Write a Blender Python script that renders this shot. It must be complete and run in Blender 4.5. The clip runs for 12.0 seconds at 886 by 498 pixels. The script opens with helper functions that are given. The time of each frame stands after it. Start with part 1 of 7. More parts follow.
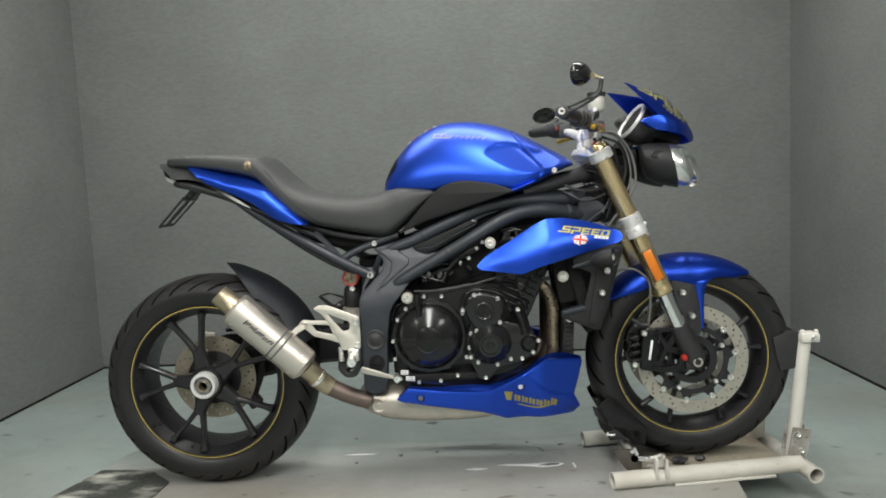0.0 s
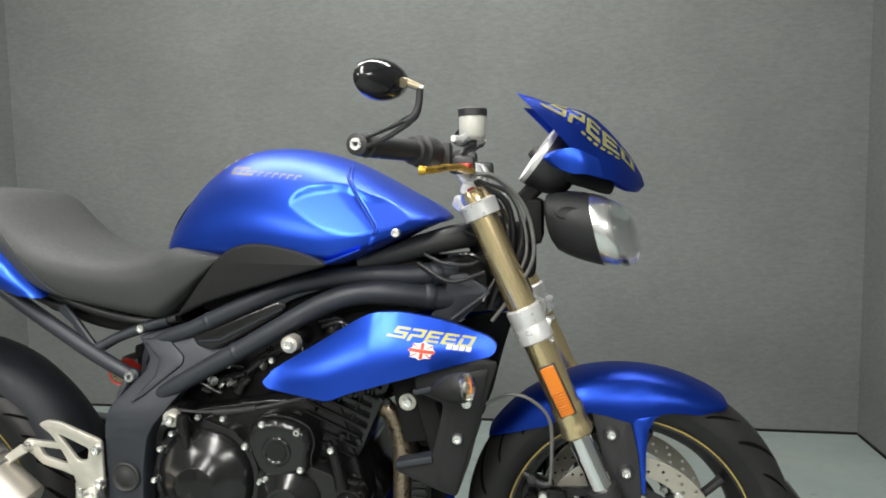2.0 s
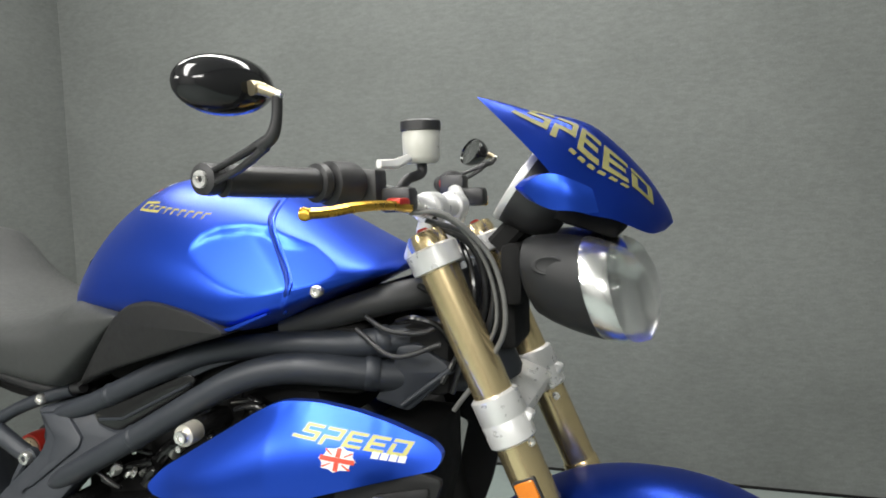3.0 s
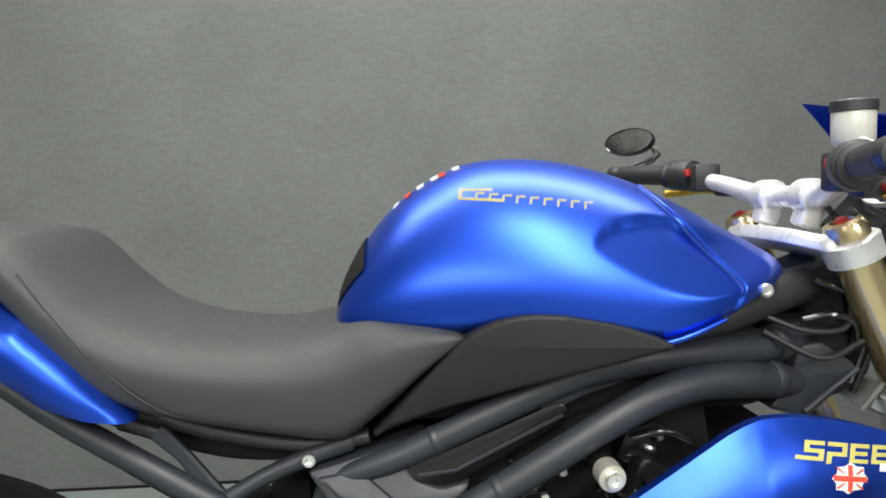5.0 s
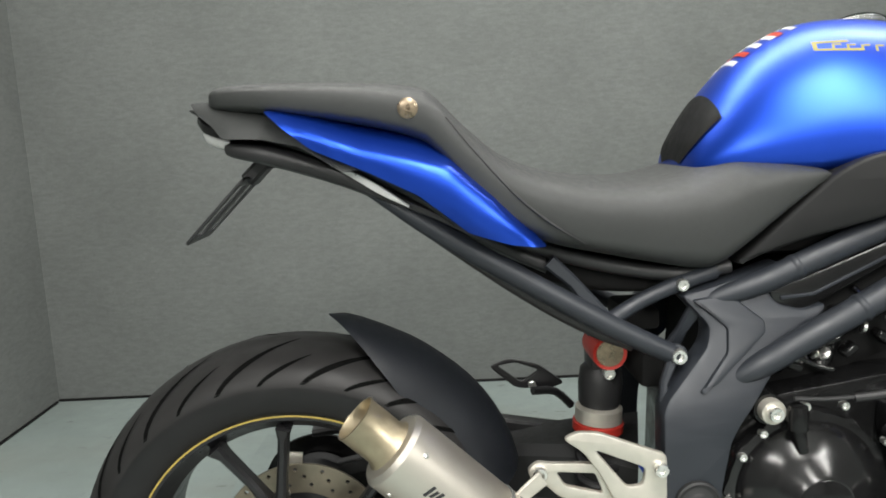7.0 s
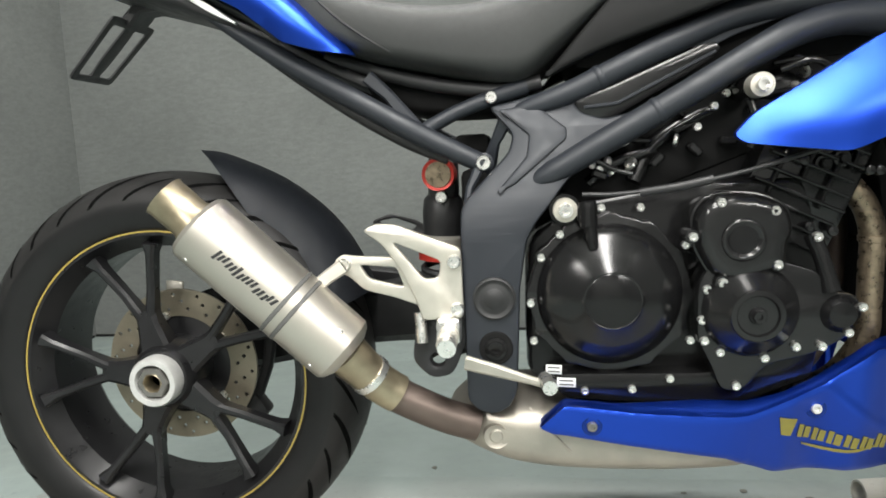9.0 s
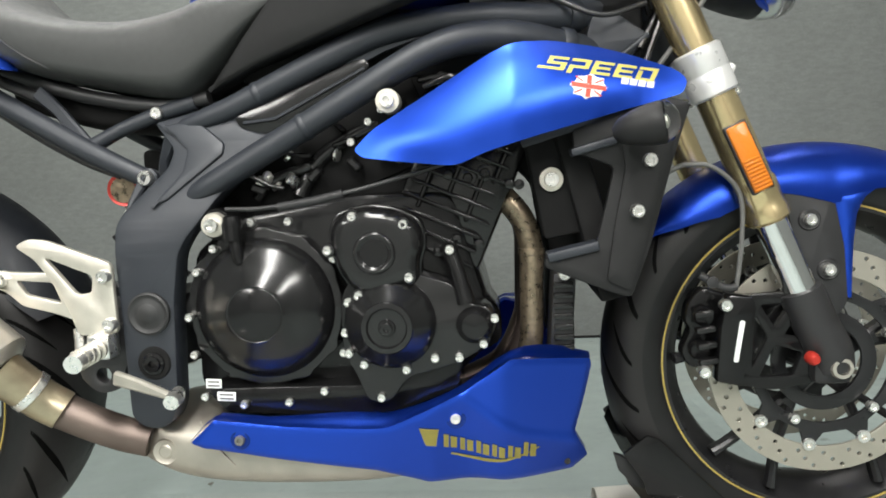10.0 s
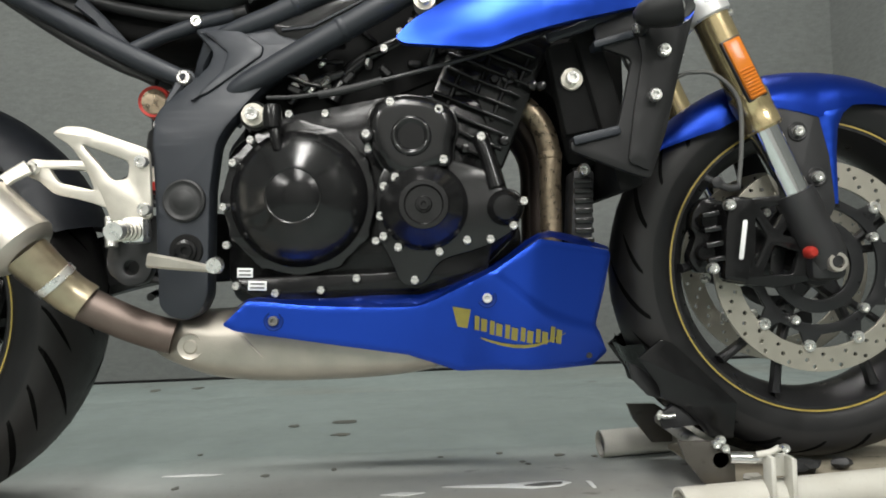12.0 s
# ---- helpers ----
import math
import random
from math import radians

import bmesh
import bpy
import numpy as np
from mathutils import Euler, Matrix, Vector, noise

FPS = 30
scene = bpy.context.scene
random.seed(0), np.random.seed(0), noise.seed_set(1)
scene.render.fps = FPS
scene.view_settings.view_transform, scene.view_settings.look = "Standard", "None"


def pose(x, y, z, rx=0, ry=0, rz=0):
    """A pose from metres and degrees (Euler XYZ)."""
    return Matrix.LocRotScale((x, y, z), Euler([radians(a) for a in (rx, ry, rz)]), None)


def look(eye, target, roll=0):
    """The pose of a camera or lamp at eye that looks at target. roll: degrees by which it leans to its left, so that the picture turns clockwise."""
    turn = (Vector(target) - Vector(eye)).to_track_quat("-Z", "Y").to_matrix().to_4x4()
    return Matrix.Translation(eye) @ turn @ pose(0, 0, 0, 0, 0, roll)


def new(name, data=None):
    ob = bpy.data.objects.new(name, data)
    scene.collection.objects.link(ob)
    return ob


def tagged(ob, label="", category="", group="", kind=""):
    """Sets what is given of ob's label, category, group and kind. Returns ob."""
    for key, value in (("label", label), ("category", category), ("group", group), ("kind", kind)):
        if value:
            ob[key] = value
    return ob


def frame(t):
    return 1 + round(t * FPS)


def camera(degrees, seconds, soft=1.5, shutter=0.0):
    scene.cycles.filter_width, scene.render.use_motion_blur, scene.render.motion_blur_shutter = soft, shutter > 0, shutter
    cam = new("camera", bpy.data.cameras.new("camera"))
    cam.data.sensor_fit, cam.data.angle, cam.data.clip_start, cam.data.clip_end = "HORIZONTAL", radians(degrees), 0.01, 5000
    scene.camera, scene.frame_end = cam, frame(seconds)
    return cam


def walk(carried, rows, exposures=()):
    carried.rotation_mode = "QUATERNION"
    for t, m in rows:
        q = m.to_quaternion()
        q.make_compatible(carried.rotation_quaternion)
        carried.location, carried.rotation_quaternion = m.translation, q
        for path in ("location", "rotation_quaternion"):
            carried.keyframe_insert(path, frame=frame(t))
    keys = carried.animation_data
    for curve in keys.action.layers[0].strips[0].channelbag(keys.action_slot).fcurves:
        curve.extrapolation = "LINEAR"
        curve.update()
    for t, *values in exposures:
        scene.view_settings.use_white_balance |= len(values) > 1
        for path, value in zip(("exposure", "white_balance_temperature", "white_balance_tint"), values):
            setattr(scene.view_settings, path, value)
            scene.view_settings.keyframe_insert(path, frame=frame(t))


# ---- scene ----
cam = camera(65.0, 12.0, soft=1.8)
PATH = [
    (0, (0.802, -2.092, 0.881), (0.726, -0.102, 0.694), -2.7),
    (0.5, (0.838, -2.02, 0.867), (0.75, -0.03, 0.69), -2.8),
    (1, (0.952, -1.847, 0.859), (0.824, 0.143, 0.708), -2.6),
    (1.5, (1.066, -1.593, 0.911), (0.946, 0.397, 0.751), -2.1),
    (2, (1.317, -1.322, 0.982), (0.99, 0.643, 0.801), -1.0),
    (2.5, (1.501, -1.043, 1.006), (0.889, 0.853, 0.838), -2.0),
    (2.7, (1.498, -0.972, 1.013), (0.854, 0.915, 0.853), -1.8),
    (4.3, (1.009, -0.913, 1.027), (0.879, 1.078, 0.887), -1.1),
    (4.5, (0.901, -0.922, 1.027), (0.877, 1.073, 0.882), -1.0),
    (5, (0.648, -0.903, 1.022), (0.757, 1.086, 0.854), -1.5),
    (5.5, (0.445, -0.89, 1.02), (0.553, 1.099, 0.842), -2.4),
    (6, (0.271, -0.904, 1.01), (0.405, 1.082, 0.82), -2.5),
    (6.5, (0.209, -0.945, 0.996), (0.29, 1.034, 0.717), -2.7),
    (7, (0.208, -0.995, 0.923), (0.249, 0.979, 0.601), -2.3),
    (7.2, (0.204, -1.016, 0.891), (0.254, 0.953, 0.541), -1.9),
    (8.8, (0.479, -1.096, 0.617), (0.284, 0.883, 0.4), -2.3),
    (9, (0.566, -1.089, 0.645), (0.344, 0.881, 0.381), -2.5),
    (9.5, (0.765, -1.08, 0.663), (0.608, 0.893, 0.381), -2.3),
    (10, (0.981, -1.061, 0.629), (0.838, 0.92, 0.399), -2.6),
    (10.5, (1.116, -1.02, 0.595), (0.973, 0.961, 0.358), -2.7),
    (11, (1.156, -1.023, 0.521), (1.003, 0.964, 0.35), -2.4),
    (11.5, (1.076, -1.071, 0.374), (0.973, 0.925, 0.446), -2.4),
    (12, (0.859, -1.122, 0.363), (0.885, 0.878, 0.401), -2.2),
]
EXPOSURES = [(0.0, -0.24), (0.8, -0.25), (1.2, -0.19), (2.0, 0.03), (2.7, 0.10), (4.5, 0.02), (7.0, 0.08), (9.0, 0.24), (9.5, 0.36), (10.0, 0.37), (11.0, 0.26), (11.5, 0.12), (12.0, -0.06)]
walk(cam, [(t, look(eye, target, roll)) for t, eye, target, roll in PATH], EXPOSURES)

# ---- world and light ----
world = bpy.data.worlds.new("world")
scene.world = world
world.use_nodes = True
world.node_tree.nodes["Background"].inputs[0].default_value = (0.9, 0.95, 1.0, 1)
world.node_tree.nodes["Background"].inputs[1].default_value = 0.05


def lamp(name, eye, target, size_x, size_y, watts, colour=(1, 0.98, 0.94)):
    data = bpy.data.lights.new(name, "AREA")
    data.shape, data.size, data.size_y, data.energy, data.color = "RECTANGLE", size_x, size_y, watts, colour
    ob = new(name, data)
    ob.matrix_world = look(eye, target)
    return ob


lamp("ceiling_lamp", (0.68, -2.15, 2.66), (0.68, -2.10, 0), 0.44, 3.0, 128)
lamp("ceiling_lamp", (0.6, 0.62, 2.66), (0.6, 0.60, 0), 3.0, 0.24, 72)
lamp("wall_lamp", (-1.20, -2.50, 2.15), (0.40, -1.6, 0.6), 2.3, 0.30, 76)
lamp("wall_lamp", (2.43, -2.50, 2.15), (0.90, -1.6, 0.6), 2.3, 0.30, 76)


# ---- materials ----
def material(name, colour, rough=0.5, metal=0.0, vary=0.15, scale=40.0, bump=0.0, bump_scale=300.0, rough_vary=0.08, coat=0.0, big=4.0):
    """A painted, cast or moulded surface, with variation at two scales and a fine relief."""
    m = bpy.data.materials.new(name)
    m.use_nodes = True
    t = m.node_tree
    p = t.nodes["Principled BSDF"]
    p.inputs["Metallic"].default_value = metal
    p.inputs["Coat Weight"].default_value = coat
    p.inputs["Coat Roughness"].default_value = 0.32
    co = t.nodes.new("ShaderNodeTexCoord")
    fine, broad = t.nodes.new("ShaderNodeTexNoise"), t.nodes.new("ShaderNodeTexNoise")
    fine.inputs["Scale"].default_value, fine.inputs["Detail"].default_value = scale, 4
    broad.inputs["Scale"].default_value, broad.inputs["Detail"].default_value = big, 3
    t.links.new(co.outputs["Object"], fine.inputs["Vector"])
    t.links.new(co.outputs["Object"], broad.inputs["Vector"])
    both = t.nodes.new("ShaderNodeMath")
    both.operation = "ADD"
    t.links.new(fine.outputs["Fac"], both.inputs[0])
    t.links.new(broad.outputs["Fac"], both.inputs[1])
    ramp = t.nodes.new("ShaderNodeMapRange")
    ramp.inputs["From Min"].default_value, ramp.inputs["From Max"].default_value = 0.6, 1.4
    ramp.inputs["To Min"].default_value, ramp.inputs["To Max"].default_value = 1 - vary, 1 + vary
    t.links.new(both.outputs[0], ramp.inputs["Value"])
    mix = t.nodes.new("ShaderNodeVectorMath")
    mix.operation = "SCALE"
    mix.inputs[0].default_value = colour
    t.links.new(ramp.outputs[0], mix.inputs["Scale"])
    t.links.new(mix.outputs[0], p.inputs["Base Color"])
    rr = t.nodes.new("ShaderNodeMapRange")
    rr.inputs["From Min"].default_value, rr.inputs["From Max"].default_value = 0.3, 0.7
    rr.inputs["To Min"].default_value, rr.inputs["To Max"].default_value = max(0.02, rough - rough_vary), min(1, rough + rough_vary)
    t.links.new(fine.outputs["Fac"], rr.inputs["Value"])
    t.links.new(rr.outputs[0], p.inputs["Roughness"])
    if bump:
        grain = t.nodes.new("ShaderNodeTexNoise")
        grain.inputs["Scale"].default_value, grain.inputs["Detail"].default_value = bump_scale, 2
        t.links.new(co.outputs["Object"], grain.inputs["Vector"])
        b = t.nodes.new("ShaderNodeBump")
        b.inputs["Strength"].default_value, b.inputs["Distance"].default_value = bump, 0.001
        t.links.new(grain.outputs["Fac"], b.inputs["Height"])
        t.links.new(b.outputs[0], p.inputs["Normal"])
    return m


BLUE = material("satin_blue_paint", (0.010, 0.066, 0.53), 0.37, 0.92, 0.04, 900, 0.04, 1500, 0.03, 0.30)
BLUE_DARK = material("joint_blue", (0.004, 0.028, 0.20), 0.5, 0.6, 0.05)
BLACK = material("black_plastic", (0.018, 0.018, 0.019), 0.46, 0, 0.2, 60, 0.12, 900)
MATT = material("matt_dark_plastic", (0.017, 0.0175, 0.018), 0.55, 0, 0.15, 80, 0.2, 1100)
COVER = material("matt_cover_plastic", (0.012, 0.0122, 0.0125), 0.55, 0, 0.15, 80, 0.15, 1100)
FRAME = material("satin_dark_frame", (0.020, 0.0235, 0.030), 0.50, 0.10, 0.12, 70, 0.08, 700)
GLOSS = material("gloss_black_cover", (0.008, 0.008, 0.0083), 0.20, 0, 0.15, 50, 0.03, 400, 0.04)
ENGINE = material("black_cast_metal", (0.008, 0.008, 0.0083), 0.19, 0.05, 0.3, 60, 0.05, 500)
LAMP_SHELL = material("matt_lamp_shell", (0.013, 0.0135, 0.014), 0.52, 0, 0.1, 60, 0.1, 900)
# near-black, hardly any gloss: the shade of gaps and bores put into the colour
CAVITY = material("black_and_cavity_shade", (0.014, 0.014, 0.014), 0.8, 0, 0.2)
VINYL = material("seat_vinyl", (0.025, 0.0270, 0.0262), 0.58, 0, 0.10, 120, 0.30, 1300)
RUBBER = material("tyre_rubber", (0.0085, 0.0085, 0.0088), 0.42, 0, 0.30, 30, 0.15, 500)
TREAD = material("worn_tread_rubber", (0.0135, 0.013, 0.0129), 0.55, 0, 0.30, 25, 0.15, 500)
GROOVE_SHADE = material("tyre_groove_shade", (0.003, 0.003, 0.003), 0.9, 0, 0.1)
ENGINE.node_tree.nodes["Principled BSDF"].inputs["Specular IOR Level"].default_value = 0.34
for rubber in (RUBBER, TREAD):
    rubber.node_tree.nodes["Principled BSDF"].inputs["Specular IOR Level"].default_value = 0.38
LAMP_SHELL.node_tree.nodes["Principled BSDF"].inputs["Specular IOR Level"].default_value = 0.28
COVER.node_tree.nodes["Principled BSDF"].inputs["Specular IOR Level"].default_value = 0.28
for dull in (GROOVE_SHADE, CAVITY):
    dull.node_tree.nodes["Principled BSDF"].inputs["Specular IOR Level"].default_value = 0.06
WHEEL = material("black_wheel_paint", (0.011, 0.011, 0.012), 0.34, 0, 0.15, 50, 0.05, 500)
STRIPE = material("yellow_stripe", (0.37, 0.275, 0.06), 0.5, 0, 0.2, 90)
GOLD = material("gold_anodised", (0.66, 0.53, 0.30), 0.25, 0.9, 0.01, 60, 0, 900, 0.005)
BRASS = material("gold_lever", (0.62, 0.38, 0.05), 0.28, 0.9, 0.08)
CHROME = material("chrome", (0.78, 0.78, 0.78), 0.09, 1, 0.05, 60, 0, 0, 0.03)
REFLECTOR = material("bright_reflector", (0.92, 0.92, 0.91), 0.34, 1.0, 0.03, 30, 0, 0, 0.02)
RING = material("polished_ring", (0.70, 0.70, 0.69), 0.24, 0.95, 0.03, 30, 0, 0, 0.02)
STEEL = material("bolt_steel", (0.84, 0.83, 0.80), 0.30, 0.95, 0.15, 120)
SILVER = material("silver_paint", (0.72, 0.72, 0.71), 0.33, 0.5, 0.07, 60, 0.08, 700)
NUT = material("dull_nut_steel", (0.66, 0.66, 0.64), 0.40, 0.35, 0.15, 80, 0.1, 400)
CAST = material("cast_aluminium", (0.62, 0.59, 0.52), 0.42, 0.75, 0.12, 60, 0.25, 600)
TITAN = material("brushed_titanium", (0.58, 0.545, 0.485), 0.42, 0.9, 0.035, 300, 0.05, 900, 0.04)
HEAT = material("heat_tinted_steel", (0.42, 0.36, 0.25), 0.40, 0.9, 0.35, 35, 0.1, 300)
# burnt link pipe, and the far headers with their shade in the colour
SCORCHED_OR_SHADED = material("scorched_and_shaded_pipe_steel", (0.135, 0.105, 0.09), 0.48, 0.7, 0.35, 20, 0.2, 300)
HEX = material("grey_axle_nut", (0.22, 0.215, 0.20), 0.42, 0.6, 0.15, 80, 0.1, 400)
BURNT = material("burnt_pipe_steel", (0.25, 0.20, 0.14), 0.34, 0.8, 0.75, 110, 0.35, 260, 0.14)
SILENCER = material("blasted_steel", (0.44, 0.41, 0.355), 0.44, 0.8, 0.22, 30, 0.25, 500)
DISC = material("brake_disc_steel", (0.43, 0.405, 0.345), 0.40, 0.7, 0.05, 80)
REAR_DISC = material("heat_browned_disc_steel", (0.25, 0.22, 0.165), 0.40, 0.7, 0.30, 30, 0.05, 300, 0.1)
ORANGE = material("orange_reflector", (0.56, 0.165, 0.014), 0.18, 0, 0.08, 300, 0.3, 400)
RED = material("red_anodised", (0.42, 0.03, 0.02), 0.35, 0.3, 0.1)
YELLOW = material("yellow_decal", (0.46, 0.43, 0.11), 0.45, 0, 0.12, 80)
PALE = material("pale_decal", (0.75, 0.76, 0.75), 0.45, 0, 0.08)
DULL_GOLD = material("gold_decal", (0.27, 0.235, 0.05), 0.6, 0.0, 0.15, 90)
OLIVE = material("faded_decal", (0.16, 0.155, 0.055), 0.55, 0, 0.2, 90)
FLAG_RED = material("red_decal", (0.62, 0.07, 0.04), 0.45, 0, 0.06)
CLOUDY = material("cloudy_plastic", (0.40, 0.40, 0.36), 0.35, 0, 0.08)
BOOT = material("mirror_shell_black", (0.008, 0.008, 0.009), 0.12, 0, 0.1, 40, 0, 0, 0.03)
LENS = material("clear_lamp_plastic", (0.55, 0.56, 0.55), 0.12, 0.2, 0.1, 60, 0, 0, 0.03)
HOSE = material("grey_hose", (0.11, 0.11, 0.105), 0.5, 0, 0.2, 90)


def glass_material(name, colour, rough=0.02):
    m = bpy.data.materials.new(name)
    m.use_nodes = True
    p = m.node_tree.nodes["Principled BSDF"]
    p.inputs["Base Color"].default_value = (*colour, 1)
    p.inputs["Transmission Weight"].default_value = 1
    p.inputs["Roughness"].default_value = rough
    p.inputs["IOR"].default_value = 1.25
    return m


GLASS = glass_material("clear_lens", (0.97, 0.98, 0.98))


def cloth_wall_material(name, colour):
    """Grey-green carpet felt on the walls: flecks, a coarse weave and faint broad unevenness."""
    m = bpy.data.materials.new(name)
    m.use_nodes = True
    t = m.node_tree
    p = t.nodes["Principled BSDF"]
    p.inputs["Roughness"].default_value = 0.95
    p.inputs["Specular IOR Level"].default_value = 0.15
    co = t.nodes.new("ShaderNodeTexCoord")
    total = None
    for scale, low, high, stretch in ((420, 0.87, 1.13, (1, 1, 0.8)), (90, 0.92, 1.08, (0.35, 0.35, 1)), (2.2, 0.92, 1.08, (1, 1, 1))):
        mp = t.nodes.new("ShaderNodeMapping")
        mp.inputs["Scale"].default_value = stretch
        n = t.nodes.new("ShaderNodeTexNoise")
        n.inputs["Scale"].default_value, n.inputs["Detail"].default_value = scale, 3
        r = t.nodes.new("ShaderNodeMapRange")
        r.inputs["From Min"].default_value, r.inputs["From Max"].default_value = 0.3, 0.7
        r.inputs["To Min"].default_value, r.inputs["To Max"].default_value = low, high
        t.links.new(co.outputs["Object"], mp.inputs["Vector"])
        t.links.new(mp.outputs[0], n.inputs["Vector"])
        t.links.new(n.outputs["Fac"], r.inputs["Value"])
        if total is None:
            total = r
        else:
            x = t.nodes.new("ShaderNodeMath")
            x.operation = "MULTIPLY"
            t.links.new(total.outputs[0], x.inputs[0])
            t.links.new(r.outputs[0], x.inputs[1])
            total = x
    s = t.nodes.new("ShaderNodeVectorMath")
    s.operation = "SCALE"
    s.inputs[0].default_value = colour
    t.links.new(total.outputs[0], s.inputs["Scale"])
    t.links.new(s.outputs[0], p.inputs["Base Color"])
    b = t.nodes.new("ShaderNodeBump")
    b.inputs["Strength"].default_value, b.inputs["Distance"].default_value = 0.5, 0.002
    t.links.new(total.outputs[0], b.inputs["Height"])
    t.links.new(b.outputs[0], p.inputs["Normal"])
    return m


def worn_floor_material(name, colour, dirt, amount, rough=0.42, flecks=0.62, k=1.0, other=None):
    """Painted floor with scuffs, brown dirt clouds and a few dark chips."""
    m = bpy.data.materials.new(name)
    m.use_nodes = True
    t = m.node_tree
    p = t.nodes["Principled BSDF"]
    co = t.nodes.new("ShaderNodeTexCoord")

    def noise_at(scale, detail, stretch=(1, 1, 1)):
        mp = t.nodes.new("ShaderNodeMapping")
        mp.inputs["Scale"].default_value = stretch
        n = t.nodes.new("ShaderNodeTexNoise")
        n.inputs["Scale"].default_value, n.inputs["Detail"].default_value = scale * k, detail
        t.links.new(co.outputs["Object"], mp.inputs["Vector"])
        t.links.new(mp.outputs[0], n.inputs["Vector"])
        return n

    def span(node, a, b, c, d):
        r = t.nodes.new("ShaderNodeMapRange")
        r.inputs["From Min"].default_value, r.inputs["From Max"].default_value = a, b
        r.inputs["To Min"].default_value, r.inputs["To Max"].default_value = c, d
        t.links.new(node.outputs["Fac"], r.inputs["Value"])
        return r

    def blend(fac, a, b):
        x = t.nodes.new("ShaderNodeMix")
        x.data_type = "RGBA"
        t.links.new(fac.outputs[0], x.inputs["Factor"])
        for k, v in ((6, a), (7, b)):
            if isinstance(v, tuple):
                x.inputs[k].default_value = (*v, 1)
            else:
                t.links.new(v, x.inputs[k])
        return x.outputs[2]

    light = tuple(min(1, c * 1.18) for c in colour)
    one = blend(span(noise_at(2.0, 5), 0.35, 0.7, 0, 1), colour, light)
    two = blend(span(noise_at(1.3, 8, (0.6, 1.6, 1)), 0.48, 0.72, 0, amount), one, dirt)
    three = blend(span(noise_at(13, 6, (0.75, 1.35, 1)), flecks + 0.03, flecks + 0.10, 0, 0.7), two, tuple(c * 0.28 for c in dirt))
    if other:
        # the far strip was painted over with the floor's colour, with a ragged soft border
        axis, sway, reach = t.nodes.new("ShaderNodeSeparateXYZ"), t.nodes.new("ShaderNodeMath"), t.nodes.new("ShaderNodeMapRange")
        t.links.new(co.outputs["Object"], axis.inputs[0])
        sway.operation, sway.inputs[1].default_value = "MULTIPLY_ADD", 0.22
        t.links.new(noise_at(3.5, 5).outputs["Fac"], sway.inputs[0])
        t.links.new(axis.outputs["Y"], sway.inputs[2])
        reach.inputs["From Min"].default_value, reach.inputs["From Max"].default_value = other[1], other[2]
        t.links.new(sway.outputs[0], reach.inputs["Value"])
        three = blend(reach, three, other[0])
    four = blend(span(noise_at(60, 4), 0.62, 0.75, 0, 0.35), three, tuple(c * 0.5 for c in colour))
    t.links.new(four, p.inputs["Base Color"])
    t.links.new(span(noise_at(12, 4), 0.3, 0.7, rough - 0.12, rough + 0.15).outputs[0], p.inputs["Roughness"])
    b = t.nodes.new("ShaderNodeBump")
    b.inputs["Strength"].default_value, b.inputs["Distance"].default_value = 0.2, 0.001
    t.links.new(noise_at(150, 3).outputs["Fac"], b.inputs["Height"])
    t.links.new(b.outputs[0], p.inputs["Normal"])
    return m


FELT = cloth_wall_material("wall_felt", (0.148, 0.157, 0.151))
FLOOR_PAINT = worn_floor_material("green_grey_floor_paint", (0.212, 0.252, 0.241), (0.20, 0.195, 0.167), 0.55, 0.45, 0.625)
DECK_PAINT = worn_floor_material("dirty_white_deck", (0.305, 0.314, 0.30), (0.245, 0.213, 0.163), 0.85, 0.5, 0.615, 1.0, ((0.212, 0.252, 0.241), 0.14, 0.36))
WORN_WHITE = worn_floor_material("worn_white_paint", (0.50, 0.49, 0.44), (0.26, 0.22, 0.16), 0.55, 0.5, 0.64, 4.0)
WORN_STEEL = worn_floor_material("worn_bracket_steel", (0.40, 0.39, 0.36), (0.10, 0.085, 0.065), 0.9, 0.38, 0.55, 7.0)
BURNT_STEEL = worn_floor_material("dirty_dark_steel", (0.055, 0.05, 0.042), (0.10, 0.085, 0.06), 0.9, 0.42, 0.60, 6.0)
CHIPPED = worn_floor_material("bare_dark_concrete", (0.085, 0.088, 0.075), (0.16, 0.15, 0.12), 0.6, 0.6, 0.62, 8.0)
RUSTY = worn_floor_material("rusty_plate", (0.26, 0.235, 0.18), (0.13, 0.085, 0.05), 0.9, 0.6, 0.62, 4.0)
BARE_PATCH = worn_floor_material("scuffed_dark_patch", (0.050, 0.053, 0.047), (0.60, 0.60, 0.54), 1.0, 0.5, 0.64, 8.0)
# surfaces never in view, their paleness chosen for the fill light they return
CEILING_BOUNCE = material("ceiling_bounce", (0.62, 0.63, 0.61), 0.8, 0, 0.06, 8)
REAR_WALL_BOUNCE = material("rear_wall_bounce", (0.38, 0.385, 0.375), 0.8, 0, 0.08, 8)


# ---- geometry helpers ----
FACING = Matrix.Rotation(radians(90), 4, "X")  # local x, y, z become world x, z, -y


def facing(x, y, z):
    return Matrix.Translation((x, y, z)) @ FACING


def along(a, b):
    """A pose at a whose z axis points to b."""
    a, b = Vector(a), Vector(b)
    return Matrix.Translation(a) @ (b - a).to_track_quat("Z", "Y").to_matrix().to_4x4()


